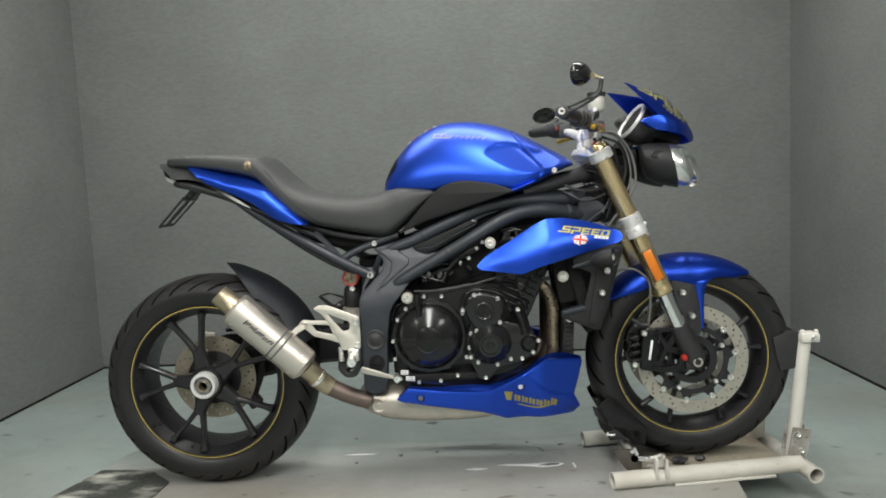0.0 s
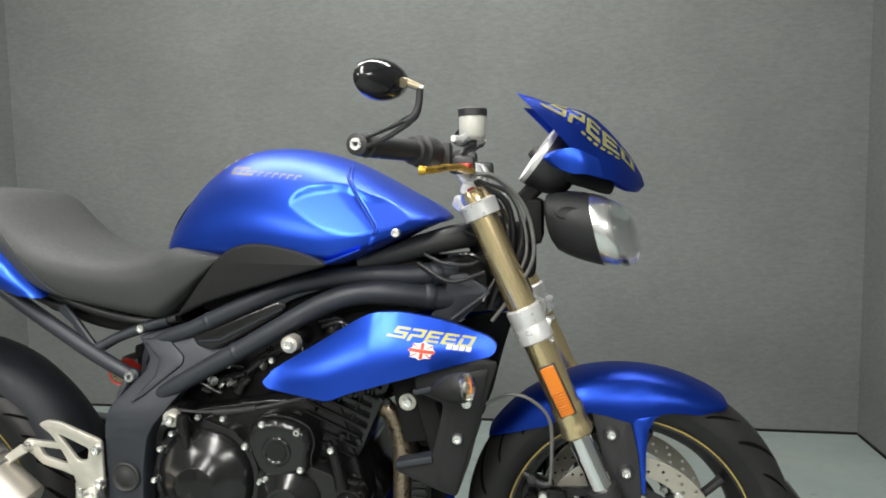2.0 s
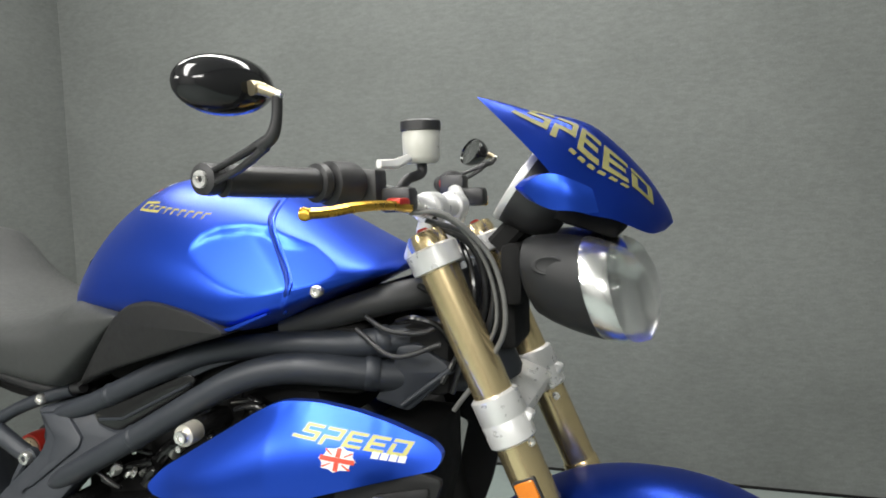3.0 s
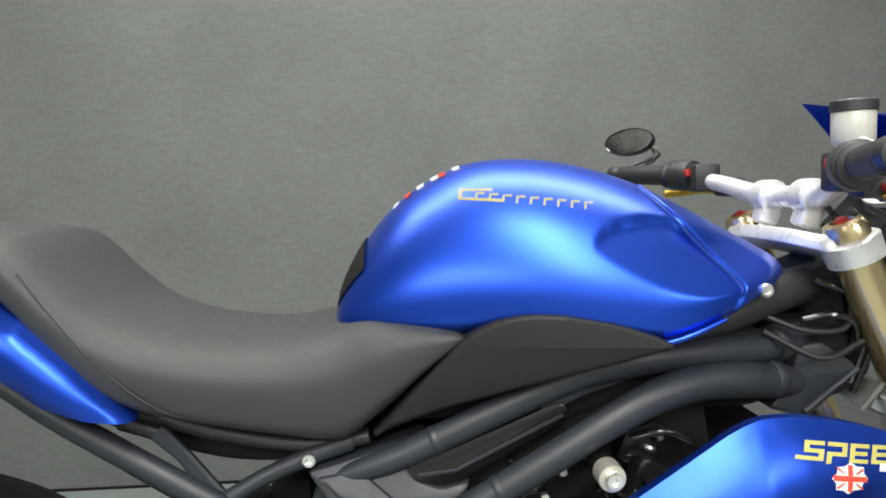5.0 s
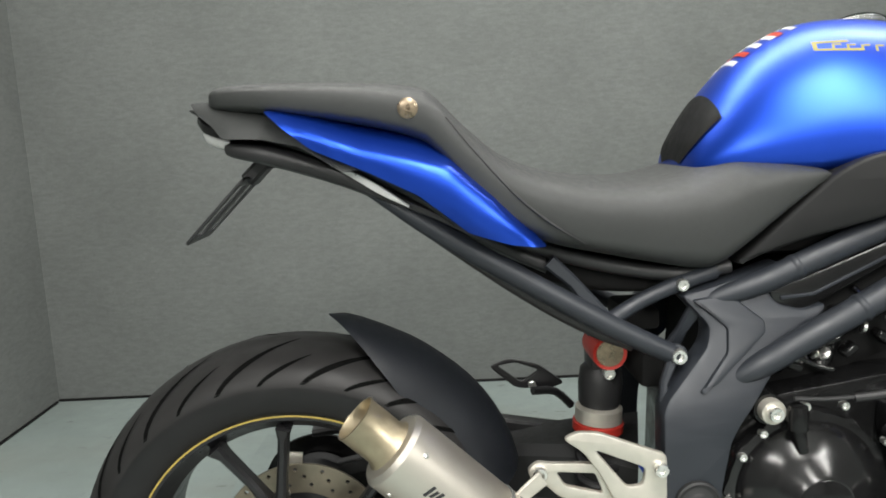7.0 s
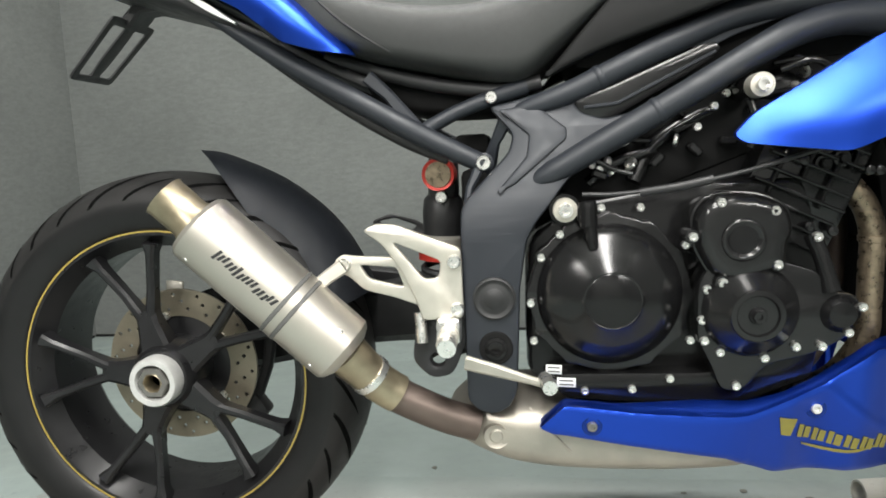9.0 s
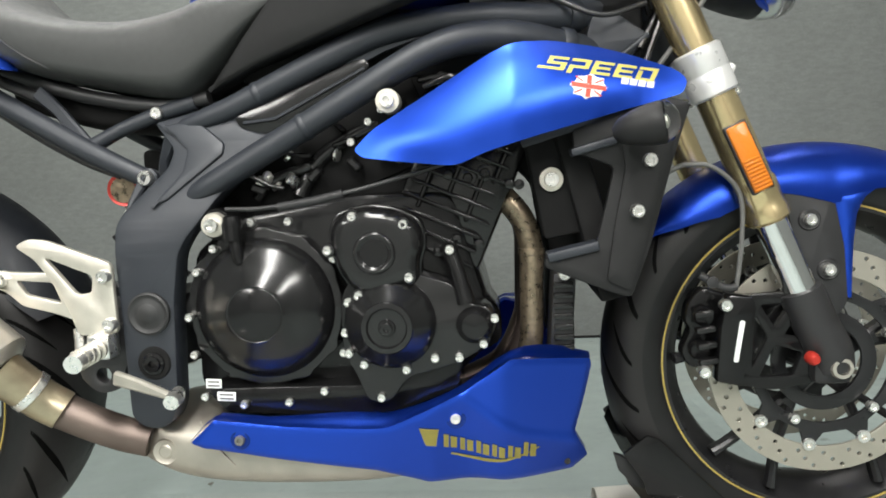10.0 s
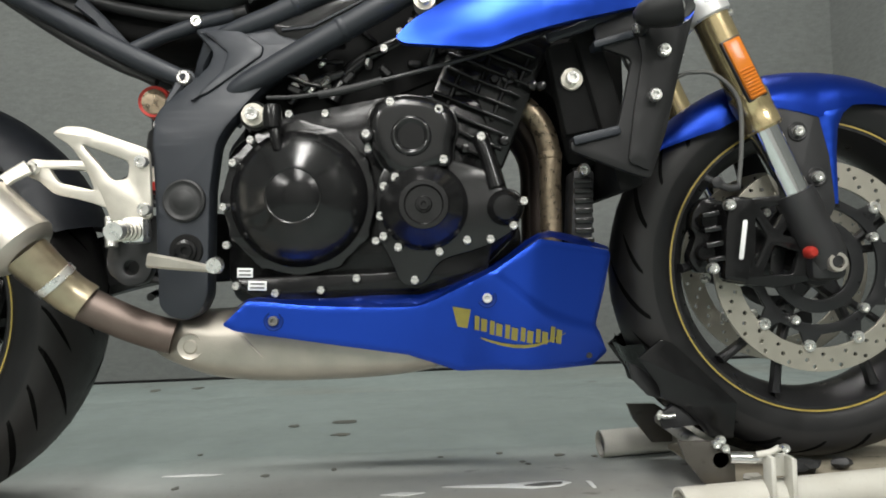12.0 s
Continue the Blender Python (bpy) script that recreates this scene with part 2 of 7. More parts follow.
def link(name, mesh, mat, parent=None, label="", smooth=40):
    ob = new(name, mesh)
    mesh.materials.clear()
    mesh.materials.append(mat)
    if smooth:
        for f in mesh.polygons:
            f.use_smooth = True
        mesh.set_sharp_from_angle(angle=radians(smooth))
    ob.parent = parent
    if label:
        tagged(ob, label)
    return ob


def part(name, bm, mat, parent=None, label="", smooth=40):
    mesh = bpy.data.meshes.new(name)
    bmesh.ops.recalc_face_normals(bm, faces=bm.faces)
    bm.to_mesh(mesh)
    bm.free()
    return link(name, mesh, mat, parent, label, smooth)


def mirrored(ob, parent=None):
    """The same part on the other flank."""
    mesh = ob.data.copy()
    mesh.transform(Matrix.Diagonal((1, -1, 1, 1)))
    mesh.flip_normals()
    twin = new(ob.name.split(".")[0], mesh)
    twin.parent = parent or ob.parent
    if "label" in ob:
        twin["label"] = ob["label"]
    return twin


def join(*bms):
    out = bmesh.new()
    for bm in bms:
        mesh = bpy.data.meshes.new("join")
        bm.to_mesh(mesh)
        bm.free()
        out.from_mesh(mesh)
        bpy.data.meshes.remove(mesh)
    return out


def spline(pts, per=6):
    """A smooth line through points of any dimension."""
    p = [np.array(q, float) for q in pts]
    p = [2 * p[0] - p[1], *p, 2 * p[-1] - p[-2]]
    out = []
    for i in range(1, len(p) - 2):
        a, b, c, d = p[i - 1 : i + 3]
        for k in range(per):
            u = k / per
            out.append(0.5 * (2 * b + (c - a) * u + (2 * a - 5 * b + 4 * c - d) * u * u + (3 * b - a - 3 * c + d) * u**3))
    out.append(p[-2])
    return out


def table(rows, per=6):
    return spline(rows, per)


def skin(rings, caps=True, closed=True):
    """Faces between rings of points, each with the same count."""
    bm = bmesh.new()
    vs = [[bm.verts.new(p) for p in ring] for ring in rings]
    n = len(rings[0])
    for a, b in zip(vs, vs[1:]):
        for k in range(n if closed else n - 1):
            bm.faces.new((a[k], a[(k + 1) % n], b[(k + 1) % n], b[k]))
    if caps:
        bm.faces.new(list(reversed(vs[0])))
        bm.faces.new(vs[-1])
    return bm


def sweep(pts, sections, side=(0, 1, 0)):
    """Sections (lists of across, side offsets) carried along points."""
    pts = [Vector(p) for p in pts]
    rings = []
    for i, p in enumerate(pts):
        way = (pts[min(i + 1, len(pts) - 1)] - pts[max(i - 1, 0)]).normalized()
        v = Vector(side)
        v = (v - way * v.dot(way))
        if v.length < 1e-4:
            v = Vector((1, 0, 0)) - way * way.x
        v.normalize()
        u = v.cross(way)
        rings.append([p + u * a + v * b for a, b in sections[i]])
    return skin(rings)


def circle(r, n, squash=1.0):
    return [(r * math.cos(2 * math.pi * k / n), r * squash * math.sin(2 * math.pi * k / n)) for k in range(n)]


def tube(pts, r, n=14, per=5):
    """A round tube; r is one radius, or one for each point."""
    rs = r if isinstance(r, (list, tuple)) else [r] * len(pts)
    line = spline([(*p, q) for p, q in zip(pts, rs)], per)
    return sweep([q[:3] for q in line], [circle(q[3], n) for q in line], (0.03, 1, 0.05))


def chamfered(w, t, c):
    w, t = w / 2, t / 2
    return [(w - c, -t), (w, -t + c), (w, t - c), (w - c, t), (-w + c, t), (-w, t - c), (-w, -t + c), (-w + c, -t)]


def beam(pts, widths, thick, c=0.003, side=(0, 1, 0), per=1):
    th = thick if isinstance(thick, (list, tuple)) else [thick] * len(pts)
    line = spline([(*p, w, q) for p, w, q in zip(pts, widths, th)], per)
    return sweep([q[:3] for q in line], [chamfered(q[3], q[4], min(c, q[3] / 3, q[4] / 3)) for q in line], side)


def lathe(profile, n=48, m=None, closed=False):
    """Revolves (radius, height) round the local z axis."""
    rings = []
    for r, h in profile:
        rings.append([((r * math.cos(2 * math.pi * k / n)), (r * math.sin(2 * math.pi * k / n)), h) for k in range(n)])
    if closed:
        rings.append(rings[0])
    bm = skin(rings, caps=False)
    if not closed:
        bm.verts.ensure_lookup_table()
        for ring, r in ((range(n), profile[0][0]), (range(len(bm.verts) - n, len(bm.verts)), profile[-1][0])):
            if r > 1e-6:
                bm.faces.new([bm.verts[k] for k in ring])
    bmesh.ops.remove_doubles(bm, verts=bm.verts, dist=1e-6)
    if m is not None:
        bm.transform(m)
    return bm


def box(centre, size, bevel=0.004, turn=None, segments=2):
    bm = bmesh.new()
    bmesh.ops.create_cube(bm, size=1)
    bm.transform(Matrix.Diagonal((*size, 1)))
    if bevel:
        bmesh.ops.bevel(bm, geom=bm.edges[:], offset=bevel, segments=segments, profile=0.5, affect="EDGES")
    bm.transform(Matrix.Translation(centre) @ (turn or Matrix.Identity(4)))
    return bm


def rounded(outline, r, k=4):
    """A closed outline with its corners filleted."""
    out, n = [], len(outline)
    for i, p in enumerate(outline):
        p, a, b = Vector(p), Vector(outline[i - 1]), Vector(outline[(i + 1) % n])
        da, db = a - p, b - p
        cut = min(r, da.length * 0.45, db.length * 0.45)
        s, e = p + da.normalized() * cut, p + db.normalized() * cut
        for j in range(k + 1):
            u = j / k
            out.append(tuple((1 - u) ** 2 * s + 2 * u * (1 - u) * p + u * u * e))
    return out


def dense(outline, step):
    out, n = [], len(outline)
    for i, p in enumerate(outline):
        p, q = Vector(p), Vector(outline[(i + 1) % n])
        k = max(1, int((q - p).length / step))
        out += [tuple(p.lerp(q, j / k)) for j in range(k)]
    return out


def inside_depth(p, poly):
    """How far a point of the side view lies inside an outline (negative outside)."""
    x, z = p
    inside, best, n = False, 1e9, len(poly)
    for i in range(n):
        (x1, z1), (x2, z2) = poly[i - 1], poly[i]
        if (z1 > z) != (z2 > z) and x < (x2 - x1) * (z - z1) / (z2 - z1) + x1:
            inside = not inside
        dx, dz = x2 - x1, z2 - z1
        u = max(0, min(1, ((x - x1) * dx + (z - z1) * dz) / (dx * dx + dz * dz)))
        best = min(best, math.hypot(x - x1 - u * dx, z - z1 - u * dz))
    return best if inside else -best


def ring2d(x, y, r, n=24):
    return [(x + r * math.cos(2 * math.pi * k / n), y + r * math.sin(2 * math.pi * k / n)) for k in range(n)]


def plate_mesh(outline, thick, holes=(), bevel=0.0012, m=None):
    """A flat plate with real holes and softened edges, its face at local z = 0 and its back behind it."""
    cu = bpy.data.curves.new("plate", "CURVE")
    cu.dimensions, cu.fill_mode = "2D", "BOTH"
    for line in (outline, *holes):
        s = cu.splines.new("POLY")
        s.points.add(len(line) - 1)
        for q, (x, y) in zip(s.points, line):
            q.co = (x, y, 0, 1)
        s.use_cyclic_u = True
    cu.extrude, cu.bevel_depth, cu.offset, cu.bevel_resolution = max(thick / 2 - bevel, 1e-4), bevel, -bevel, 1
    ob = bpy.data.objects.new("plate", cu)
    mesh = bpy.data.meshes.new_from_object(ob)
    bpy.data.objects.remove(ob)
    bpy.data.curves.remove(cu)
    mesh.transform((m or FACING) @ Matrix.Translation((0, 0, -thick / 2)))
    bm = bmesh.new()
    bm.from_mesh(mesh)
    bpy.data.meshes.remove(mesh)
    bmesh.ops.remove_doubles(bm, verts=bm.verts, dist=2e-5)
    return bm


def plate(outline, y, thick, holes=(), bevel=0.0012):
    return plate_mesh(outline, thick, holes, bevel, facing(0, y, 0))


def shell(outline, spine, y_edge, h, power=2.0, rings=0, back=0.012, step=0.0075, rim=None, smooth=6):
    """A moulded panel in the bike's side view: the outline at y_edge, swelling outwards by h away from its edge, with a rim folded back."""
    from mathutils.geometry import delaunay_2d_cdt
    edge = dense(outline, step)
    n = len(edge)
    xs, zs = [p[0] for p in edge], [p[1] for p in edge]
    pts = [Vector(p) for p in edge]
    a = min(xs)
    row = 0
    while a < max(xs):
        b = min(zs) + (row % 2) * step / 2
        while b < max(zs):
            if inside_depth((a, b), edge) > step * 0.55:
                pts.append(Vector((a, b)))
            b += step
        a += step * 0.87
        row += 1
    got = delaunay_2d_cdt(pts, [(k, (k + 1) % n) for k in range(n)], [], 1, 1e-6)
    verts, faces = got[0], got[2]
    depth = np.array([max(0.0, inside_depth((v.x, v.y), edge)) for v in verts])
    rim = rim or max(depth.max(), 1e-4)
    u = np.clip(depth / rim, 0, 1)
    rise = h * (1 - (1 - u) ** power) ** (1 / power)
    near = [set() for _ in verts]
    for f in faces:
        for k in range(len(f)):
            near[f[k]].add(f[k - 1])
            near[f[k - 1]].add(f[k])
    inner = [k for k in range(len(verts)) if depth[k] > step * 0.3]
    for _ in range(smooth):
        old = rise.copy()
        for k in inner:
            rise[k] = 0.4 * old[k] + 0.6 * np.mean([old[q] for q in near[k]])
    yf = y_edge if callable(y_edge) else (lambda x, z: y_edge)
    bm = bmesh.new()
    vs = [bm.verts.new((v.x, yf(v.x, v.y) - r, v.y)) for v, r in zip(verts, rise)]
    for f in faces:
        bm.faces.new([vs[k] for k in f])
    rimmed = bmesh.ops.extrude_edge_only(bm, edges=[e for e in bm.edges if e.is_boundary])
    for g in rimmed["geom"]:
        if isinstance(g, bmesh.types.BMVert):
            g.co.y += back
    return bm


def superloft(rows, power=2.4, n=40, centre=0.0, per=5, lower=None):
    """A body along x from rows of x, top, bottom, half width."""
    rings = []
    for x, top, bottom, half in spline(rows, per):
        mid, rise = (top + bottom) / 2, max((top - bottom) / 2, 0.001)
        half = max(half, 0.002)
        ring = []
        for k in range(n):
            a = 2 * math.pi * k / n
            c, s = math.cos(a), math.sin(a)
            e = 2 / (lower if lower and s < 0 else power)
            ring.append((x, centre + half * math.copysign(abs(c) ** (2 / power), c), mid + rise * math.copysign(abs(s) ** e, s)))
        rings.append(ring)
    return skin(rings)


def caster(ob):
    """Finds where a point of the side view lies on a part's right flank."""
    from mathutils.bvhtree import BVHTree
    me = ob.data
    tree = BVHTree.FromPolygons([v.co for v in me.vertices], [tuple(f.vertices) for f in me.polygons])

    def at(x, z, lift=0.0, default=-0.15):
        hit = tree.ray_cast(Vector((x, -3, z)), Vector((0, 1, 0)))
        return hit[0].y - lift if hit[0] is not None else default

    return at


def decal(name, outlines, at, mat, parent, label="", lift=0.0006, step=0.006):
    """A thin applied film that follows a panel: filled outlines in the side view, laid on its surface."""
    bm = bmesh.new()
    for line in outlines:
        flat = plate_mesh(dense(line, step), 0.001, (), 0.0001, Matrix.Identity(4))
        mesh = bpy.data.meshes.new("film")
        flat.to_mesh(mesh)
        flat.free()
        bm.from_mesh(mesh)
        bpy.data.meshes.remove(mesh)
    bmesh.ops.triangulate(bm, faces=bm.faces[:])
    for _ in range(3):
        long = [e for e in bm.edges if e.calc_length() > step * 1.6]
        if not long:
            break
        bmesh.ops.subdivide_edges(bm, edges=long, cuts=1)
        bmesh.ops.triangulate(bm, faces=bm.faces[:])
    for v in bm.verts:
        front = v.co.z > -0.0005
        v.co = Vector((v.co.x, at(v.co.x, v.co.y, lift if front else -0.0004), v.co.y))
    return part(name, bm, mat, parent, label, 60)


def lettering(text, height, place, slant=0.25, stretch=1.3, turn=0.0, weight=0.0):
    """The outlines of a word in the side view: its letters as separate filled pieces, from the built-in font."""
    cu = bpy.data.curves.new("word", "FONT")
    cu.body, cu.size, cu.shear, cu.resolution_u, cu.offset = text, height / 0.72, slant, 2, weight
    ob = bpy.data.objects.new("word", cu)
    mesh = bpy.data.meshes.new_from_object(ob)
    bpy.data.objects.remove(ob)
    c, s = math.cos(radians(turn)), math.sin(radians(turn))
    mesh.transform(Matrix(((c * stretch, -s, 0, place[0]), (s * stretch, c, 0, place[1]), (0, 0, 1, 0), (0, 0, 0, 1))))
    bm = bmesh.new()
    bm.from_mesh(mesh)
    bpy.data.meshes.remove(mesh)
    return bm


def word(name, text, height, place, at, mat, parent, label, turn=0.0, stretch=1.3, slant=0.25, weight=0.0015):
    bm = lettering(text, height, place, slant, stretch, turn, weight)
    bmesh.ops.triangulate(bm, faces=bm.faces[:])
    for _ in range(4):
        long = [e for e in bm.edges if e.calc_length() > 0.004]
        if not long:
            break
        bmesh.ops.subdivide_edges(bm, edges=long, cuts=1)
        bmesh.ops.triangulate(bm, faces=bm.faces[:])
    for v in bm.verts:
        v.co = Vector((v.co.x, at(v.co.x, v.co.y, 0.0009), v.co.y))
    return part(name, bm, mat, parent, label, 0)


def bolt_mesh(r, h):
    bm = lathe([(r * 0.45, h * 0.45), (r * 0.5, h), (r * 0.85, h), (r, h * 0.7), (r, 0), (r * 0.9, -h)], 14)
    mesh = bpy.data.meshes.new("bolt")
    bmesh.ops.recalc_face_normals(bm, faces=bm.faces)
    bm.to_mesh(mesh)
    bm.free()
    for f in mesh.polygons:
        f.use_smooth = True
    mesh.set_sharp_from_angle(angle=radians(35))
    mesh.materials.append(STEEL)
    return mesh


BOLTS = {}


def bolt(x, y, z, r, parent, m=None, h=None, name="bolt"):
    key = (r, h)
    if key not in BOLTS:
        BOLTS[key] = bolt_mesh(r, h or r * 0.8)
    ob = new(name, BOLTS[key])
    ob.parent = parent
    ob.matrix_basis = m if m is not None else facing(x, y, z)
    return ob


# ---- the room ----
FLOOR_Z, X0, X1, Y0, Y1, TOP = -0.08, -1.315, 2.545, -4.2, 1.735, 2.75


def structure(name, bm, mat, label, category):
    return tagged(part(name, bm, mat, None, "", 30), label, category, kind="structure")


structure("floor", box(((X0 + X1) / 2, (Y0 + Y1) / 2, FLOOR_Z - 0.05), (X1 - X0 + 0.4, Y1 - Y0 + 0.4, 0.1), 0), FLOOR_PAINT, "worn grey-green painted concrete floor with scuffs", "floor")
structure("wall_north", box(((X0 + X1) / 2, Y1 + 0.06, TOP / 2 - 0.04), (X1 - X0, 0.12, TOP + 0.08), 0), FELT, "grey felt-covered back wall of the booth", "wall")
structure("wall_west", box((X0 - 0.06, (Y0 + Y1) / 2, TOP / 2 - 0.04), (0.12, Y1 - Y0 + 0.24, TOP + 0.08), 0), FELT, "grey felt-covered side wall of the booth", "wall")
structure("wall_east", box((X1 + 0.06, (Y0 + Y1) / 2, TOP / 2 - 0.04), (0.12, Y1 - Y0 + 0.24, TOP + 0.08), 0), FELT, "grey felt-covered side wall of the booth", "wall")
# this wall and the ceiling are unseen, added to bounce light onto the bike
structure("wall_south", box(((X0 + X1) / 2, Y0 - 0.06, TOP / 2 - 0.04), (X1 - X0, 0.12, TOP + 0.08), 0), REAR_WALL_BOUNCE, "unseen pale wall behind the camera, added to bounce light", "wall")
structure("ceiling", box(((X0 + X1) / 2, (Y0 + Y1) / 2, TOP + 0.05), (X1 - X0 + 0.24, Y1 - Y0 + 0.24, 0.1), 0), CEILING_BOUNCE, "unseen pale ceiling, added to bounce light", "ceiling")

# dark strips, 10 mm tall, where three walls meet the floor
for name, centre, size in (("foot_strip_1", ((X0 + X1) / 2, Y1 - 0.003, FLOOR_Z + 0.005), (X1 - X0, 0.006, 0.010)), ("foot_strip_2", (X0 + 0.003, (Y0 + Y1) / 2 - 0.01, FLOOR_Z + 0.005), (0.006, Y1 - Y0 - 0.02, 0.010)), ("foot_strip_3", (X1 - 0.003, (Y0 + Y1) / 2 - 0.01, FLOOR_Z + 0.005), (0.006, Y1 - Y0 - 0.02, 0.010))):
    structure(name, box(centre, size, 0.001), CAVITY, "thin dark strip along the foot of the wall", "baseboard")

# the low deck under the wheels
deck = tagged(new("lift_deck"), "dirty white steel lift deck under the motorcycle", "platform", kind="structure")
deck_line = rounded([(-0.43, 0.10), (-0.52, -0.42), (1.50, -0.42), (1.545, -0.10), (1.56, 0.24), (-0.40, 0.24)], 0.05, 5)
part("deck_plate", plate_mesh(deck_line, 0.012, (), 0.002, Matrix.Identity(4)), DECK_PAINT, deck)
# slope added behind the deck so its far edge shows no shaded step
part("added_slope", skin([[(x, 0.236, -0.004), (x, 1.30, FLOOR_Z + 0.003), (x, 1.30, FLOOR_Z - 0.01), (x, 0.236, FLOOR_Z - 0.01)] for x in (-0.38, 0.4, 1.52)]), DECK_PAINT, deck, "", 0)
part("deck_base", plate_mesh([(-0.36, -0.36), (1.36, -0.36), (1.40, 0.225), (-0.34, 0.225)], 0.066, (), 0.003, Matrix.Translation((0, 0, -0.013))), DECK_PAINT, deck)
patch_line = rounded([(-0.425, 0.060), (-0.51, -0.25), (-0.30, -0.27), (-0.16, -0.15), (-0.155, -0.05), (-0.24, 0.03), (-0.31, 0.052)], 0.006, 3)
part("paint_scrape", plate_mesh([(0.858, 0.006), (0.90, 0.010), (0.95, 0.007), (1.00, 0.013), (1.052, 0.012), (1.066, 0.002), (1.045, -0.014), (1.00, -0.020), (0.95, -0.008), (0.90, -0.002)], 0.0012, (), 0.0003, Matrix.Translation((0, 0, 0.0016))), PALE, deck, "bare white scrape in the deck's paint")
part("paint_hole", plate_mesh(rounded([(0.985, -0.007), (1.02, 0.005), (1.052, 0.004), (1.050, -0.006), (1.015, -0.013)], 0.006, 3), 0.0010, (), 0.0003, Matrix.Translation((0, 0, 0.0026))), HOSE, deck, "grey bare spot")
part("paint_scrape", plate_mesh([(1.090, 0.006), (1.098, 0.004), (1.100, -0.028), (1.094, -0.030)], 0.0012, (), 0.0003, Matrix.Translation((0, 0, 0.0016))), PALE, deck)
part("paint_scrape", plate_mesh([(0.36, 0.128), (0.41, 0.134), (0.47, 0.127), (0.45, 0.120), (0.39, 0.122)], 0.0012, (), 0.0003, Matrix.Translation((0, 0, 0.0016))), PALE, deck)
part("paint_scrape", plate_mesh([(0.76, -0.02), (0.79, -0.012), (0.83, -0.018), (0.80, -0.030)], 0.0012, (), 0.0003, Matrix.Translation((0, 0, 0.0016))), PALE, deck)
# dark chips where the paint has come away, on the deck, its added slope and the floor behind
CHIPS = [(0.617, 0.647, 0.034, 0.033), (0.634, 0.467, 0.025, 0.019), (0.495, 0.617, 0.014, 0.023), (0.665, 0.129, 0.006, 0.009), (-0.056, 1.536, 0.025, 0.026), (-0.211, 1.524, 0.021, 0.032), (0.371, 0.298, 0.006, 0.009), (0.968, 0.189, 0.008, 0.008), (0.857, 0.18, 0.006, 0.005), (1.003, 0.129, 0.005, 0.007), (1.075, 0.162, 0.011, 0.009), (0.549, 0.109, 0.009, 0.01), (0.41, 0.057, 0.007, 0.01), (1.011, 0.114, 0.005, 0.005), (1.136, 0.145, 0.003, 0.005)]
rng = random.Random(17)
for x, y, rx, ry in CHIPS:
    z = 0.0 if y < 0.236 else max(FLOOR_Z, -0.004 - (y - 0.236) * 0.0679)
    tip = Matrix.Rotation(-0.0678 if 0.236 < y < 1.30 else 0.0, 4, "X")
    edge = []
    for k in range(11):
        a, r = 2 * math.pi * k / 11, 0.65 + 0.45 * rng.random()
        edge.append((max(0.006, rx) * r * math.cos(a), min(0.05, max(0.005, ry)) * r * math.sin(a)))
    part("paint_chip", plate_mesh(edge, 0.0012, (), 0.0003, Matrix.Translation((x, y, z + 0.0016)) @ tip), CHIPPED, deck, "dark chip in the paint")
# the deck's bare worn end, built as a thin plate on top of it
tagged(part("scuffed_patch", plate_mesh(patch_line, 0.004, (), 0.001, Matrix.Translation((0, 0, 0.0045))), BARE_PATCH), "dark scuffed bare patch of the deck with flaking white paint", "mat")

# ---- the motorcycle ----
bike = tagged(new("motorcycle"), "blue naked sport motorcycle standing in a white wheel chock", "motorcycle")


def tyre_profile(R, half, bead):
    return [(bead, -half * 0.80), (bead + 0.006, -half * 0.90), (bead + (R - bead) * 0.34, -half), (bead + (R - bead) * 0.58, -half * 0.985), (bead + (R - bead) * 0.76, -half * 0.86),
            (bead + (R - bead) * 0.89, -half * 0.62), (bead + (R - bead) * 0.97, -half * 0.33), (R, 0)]


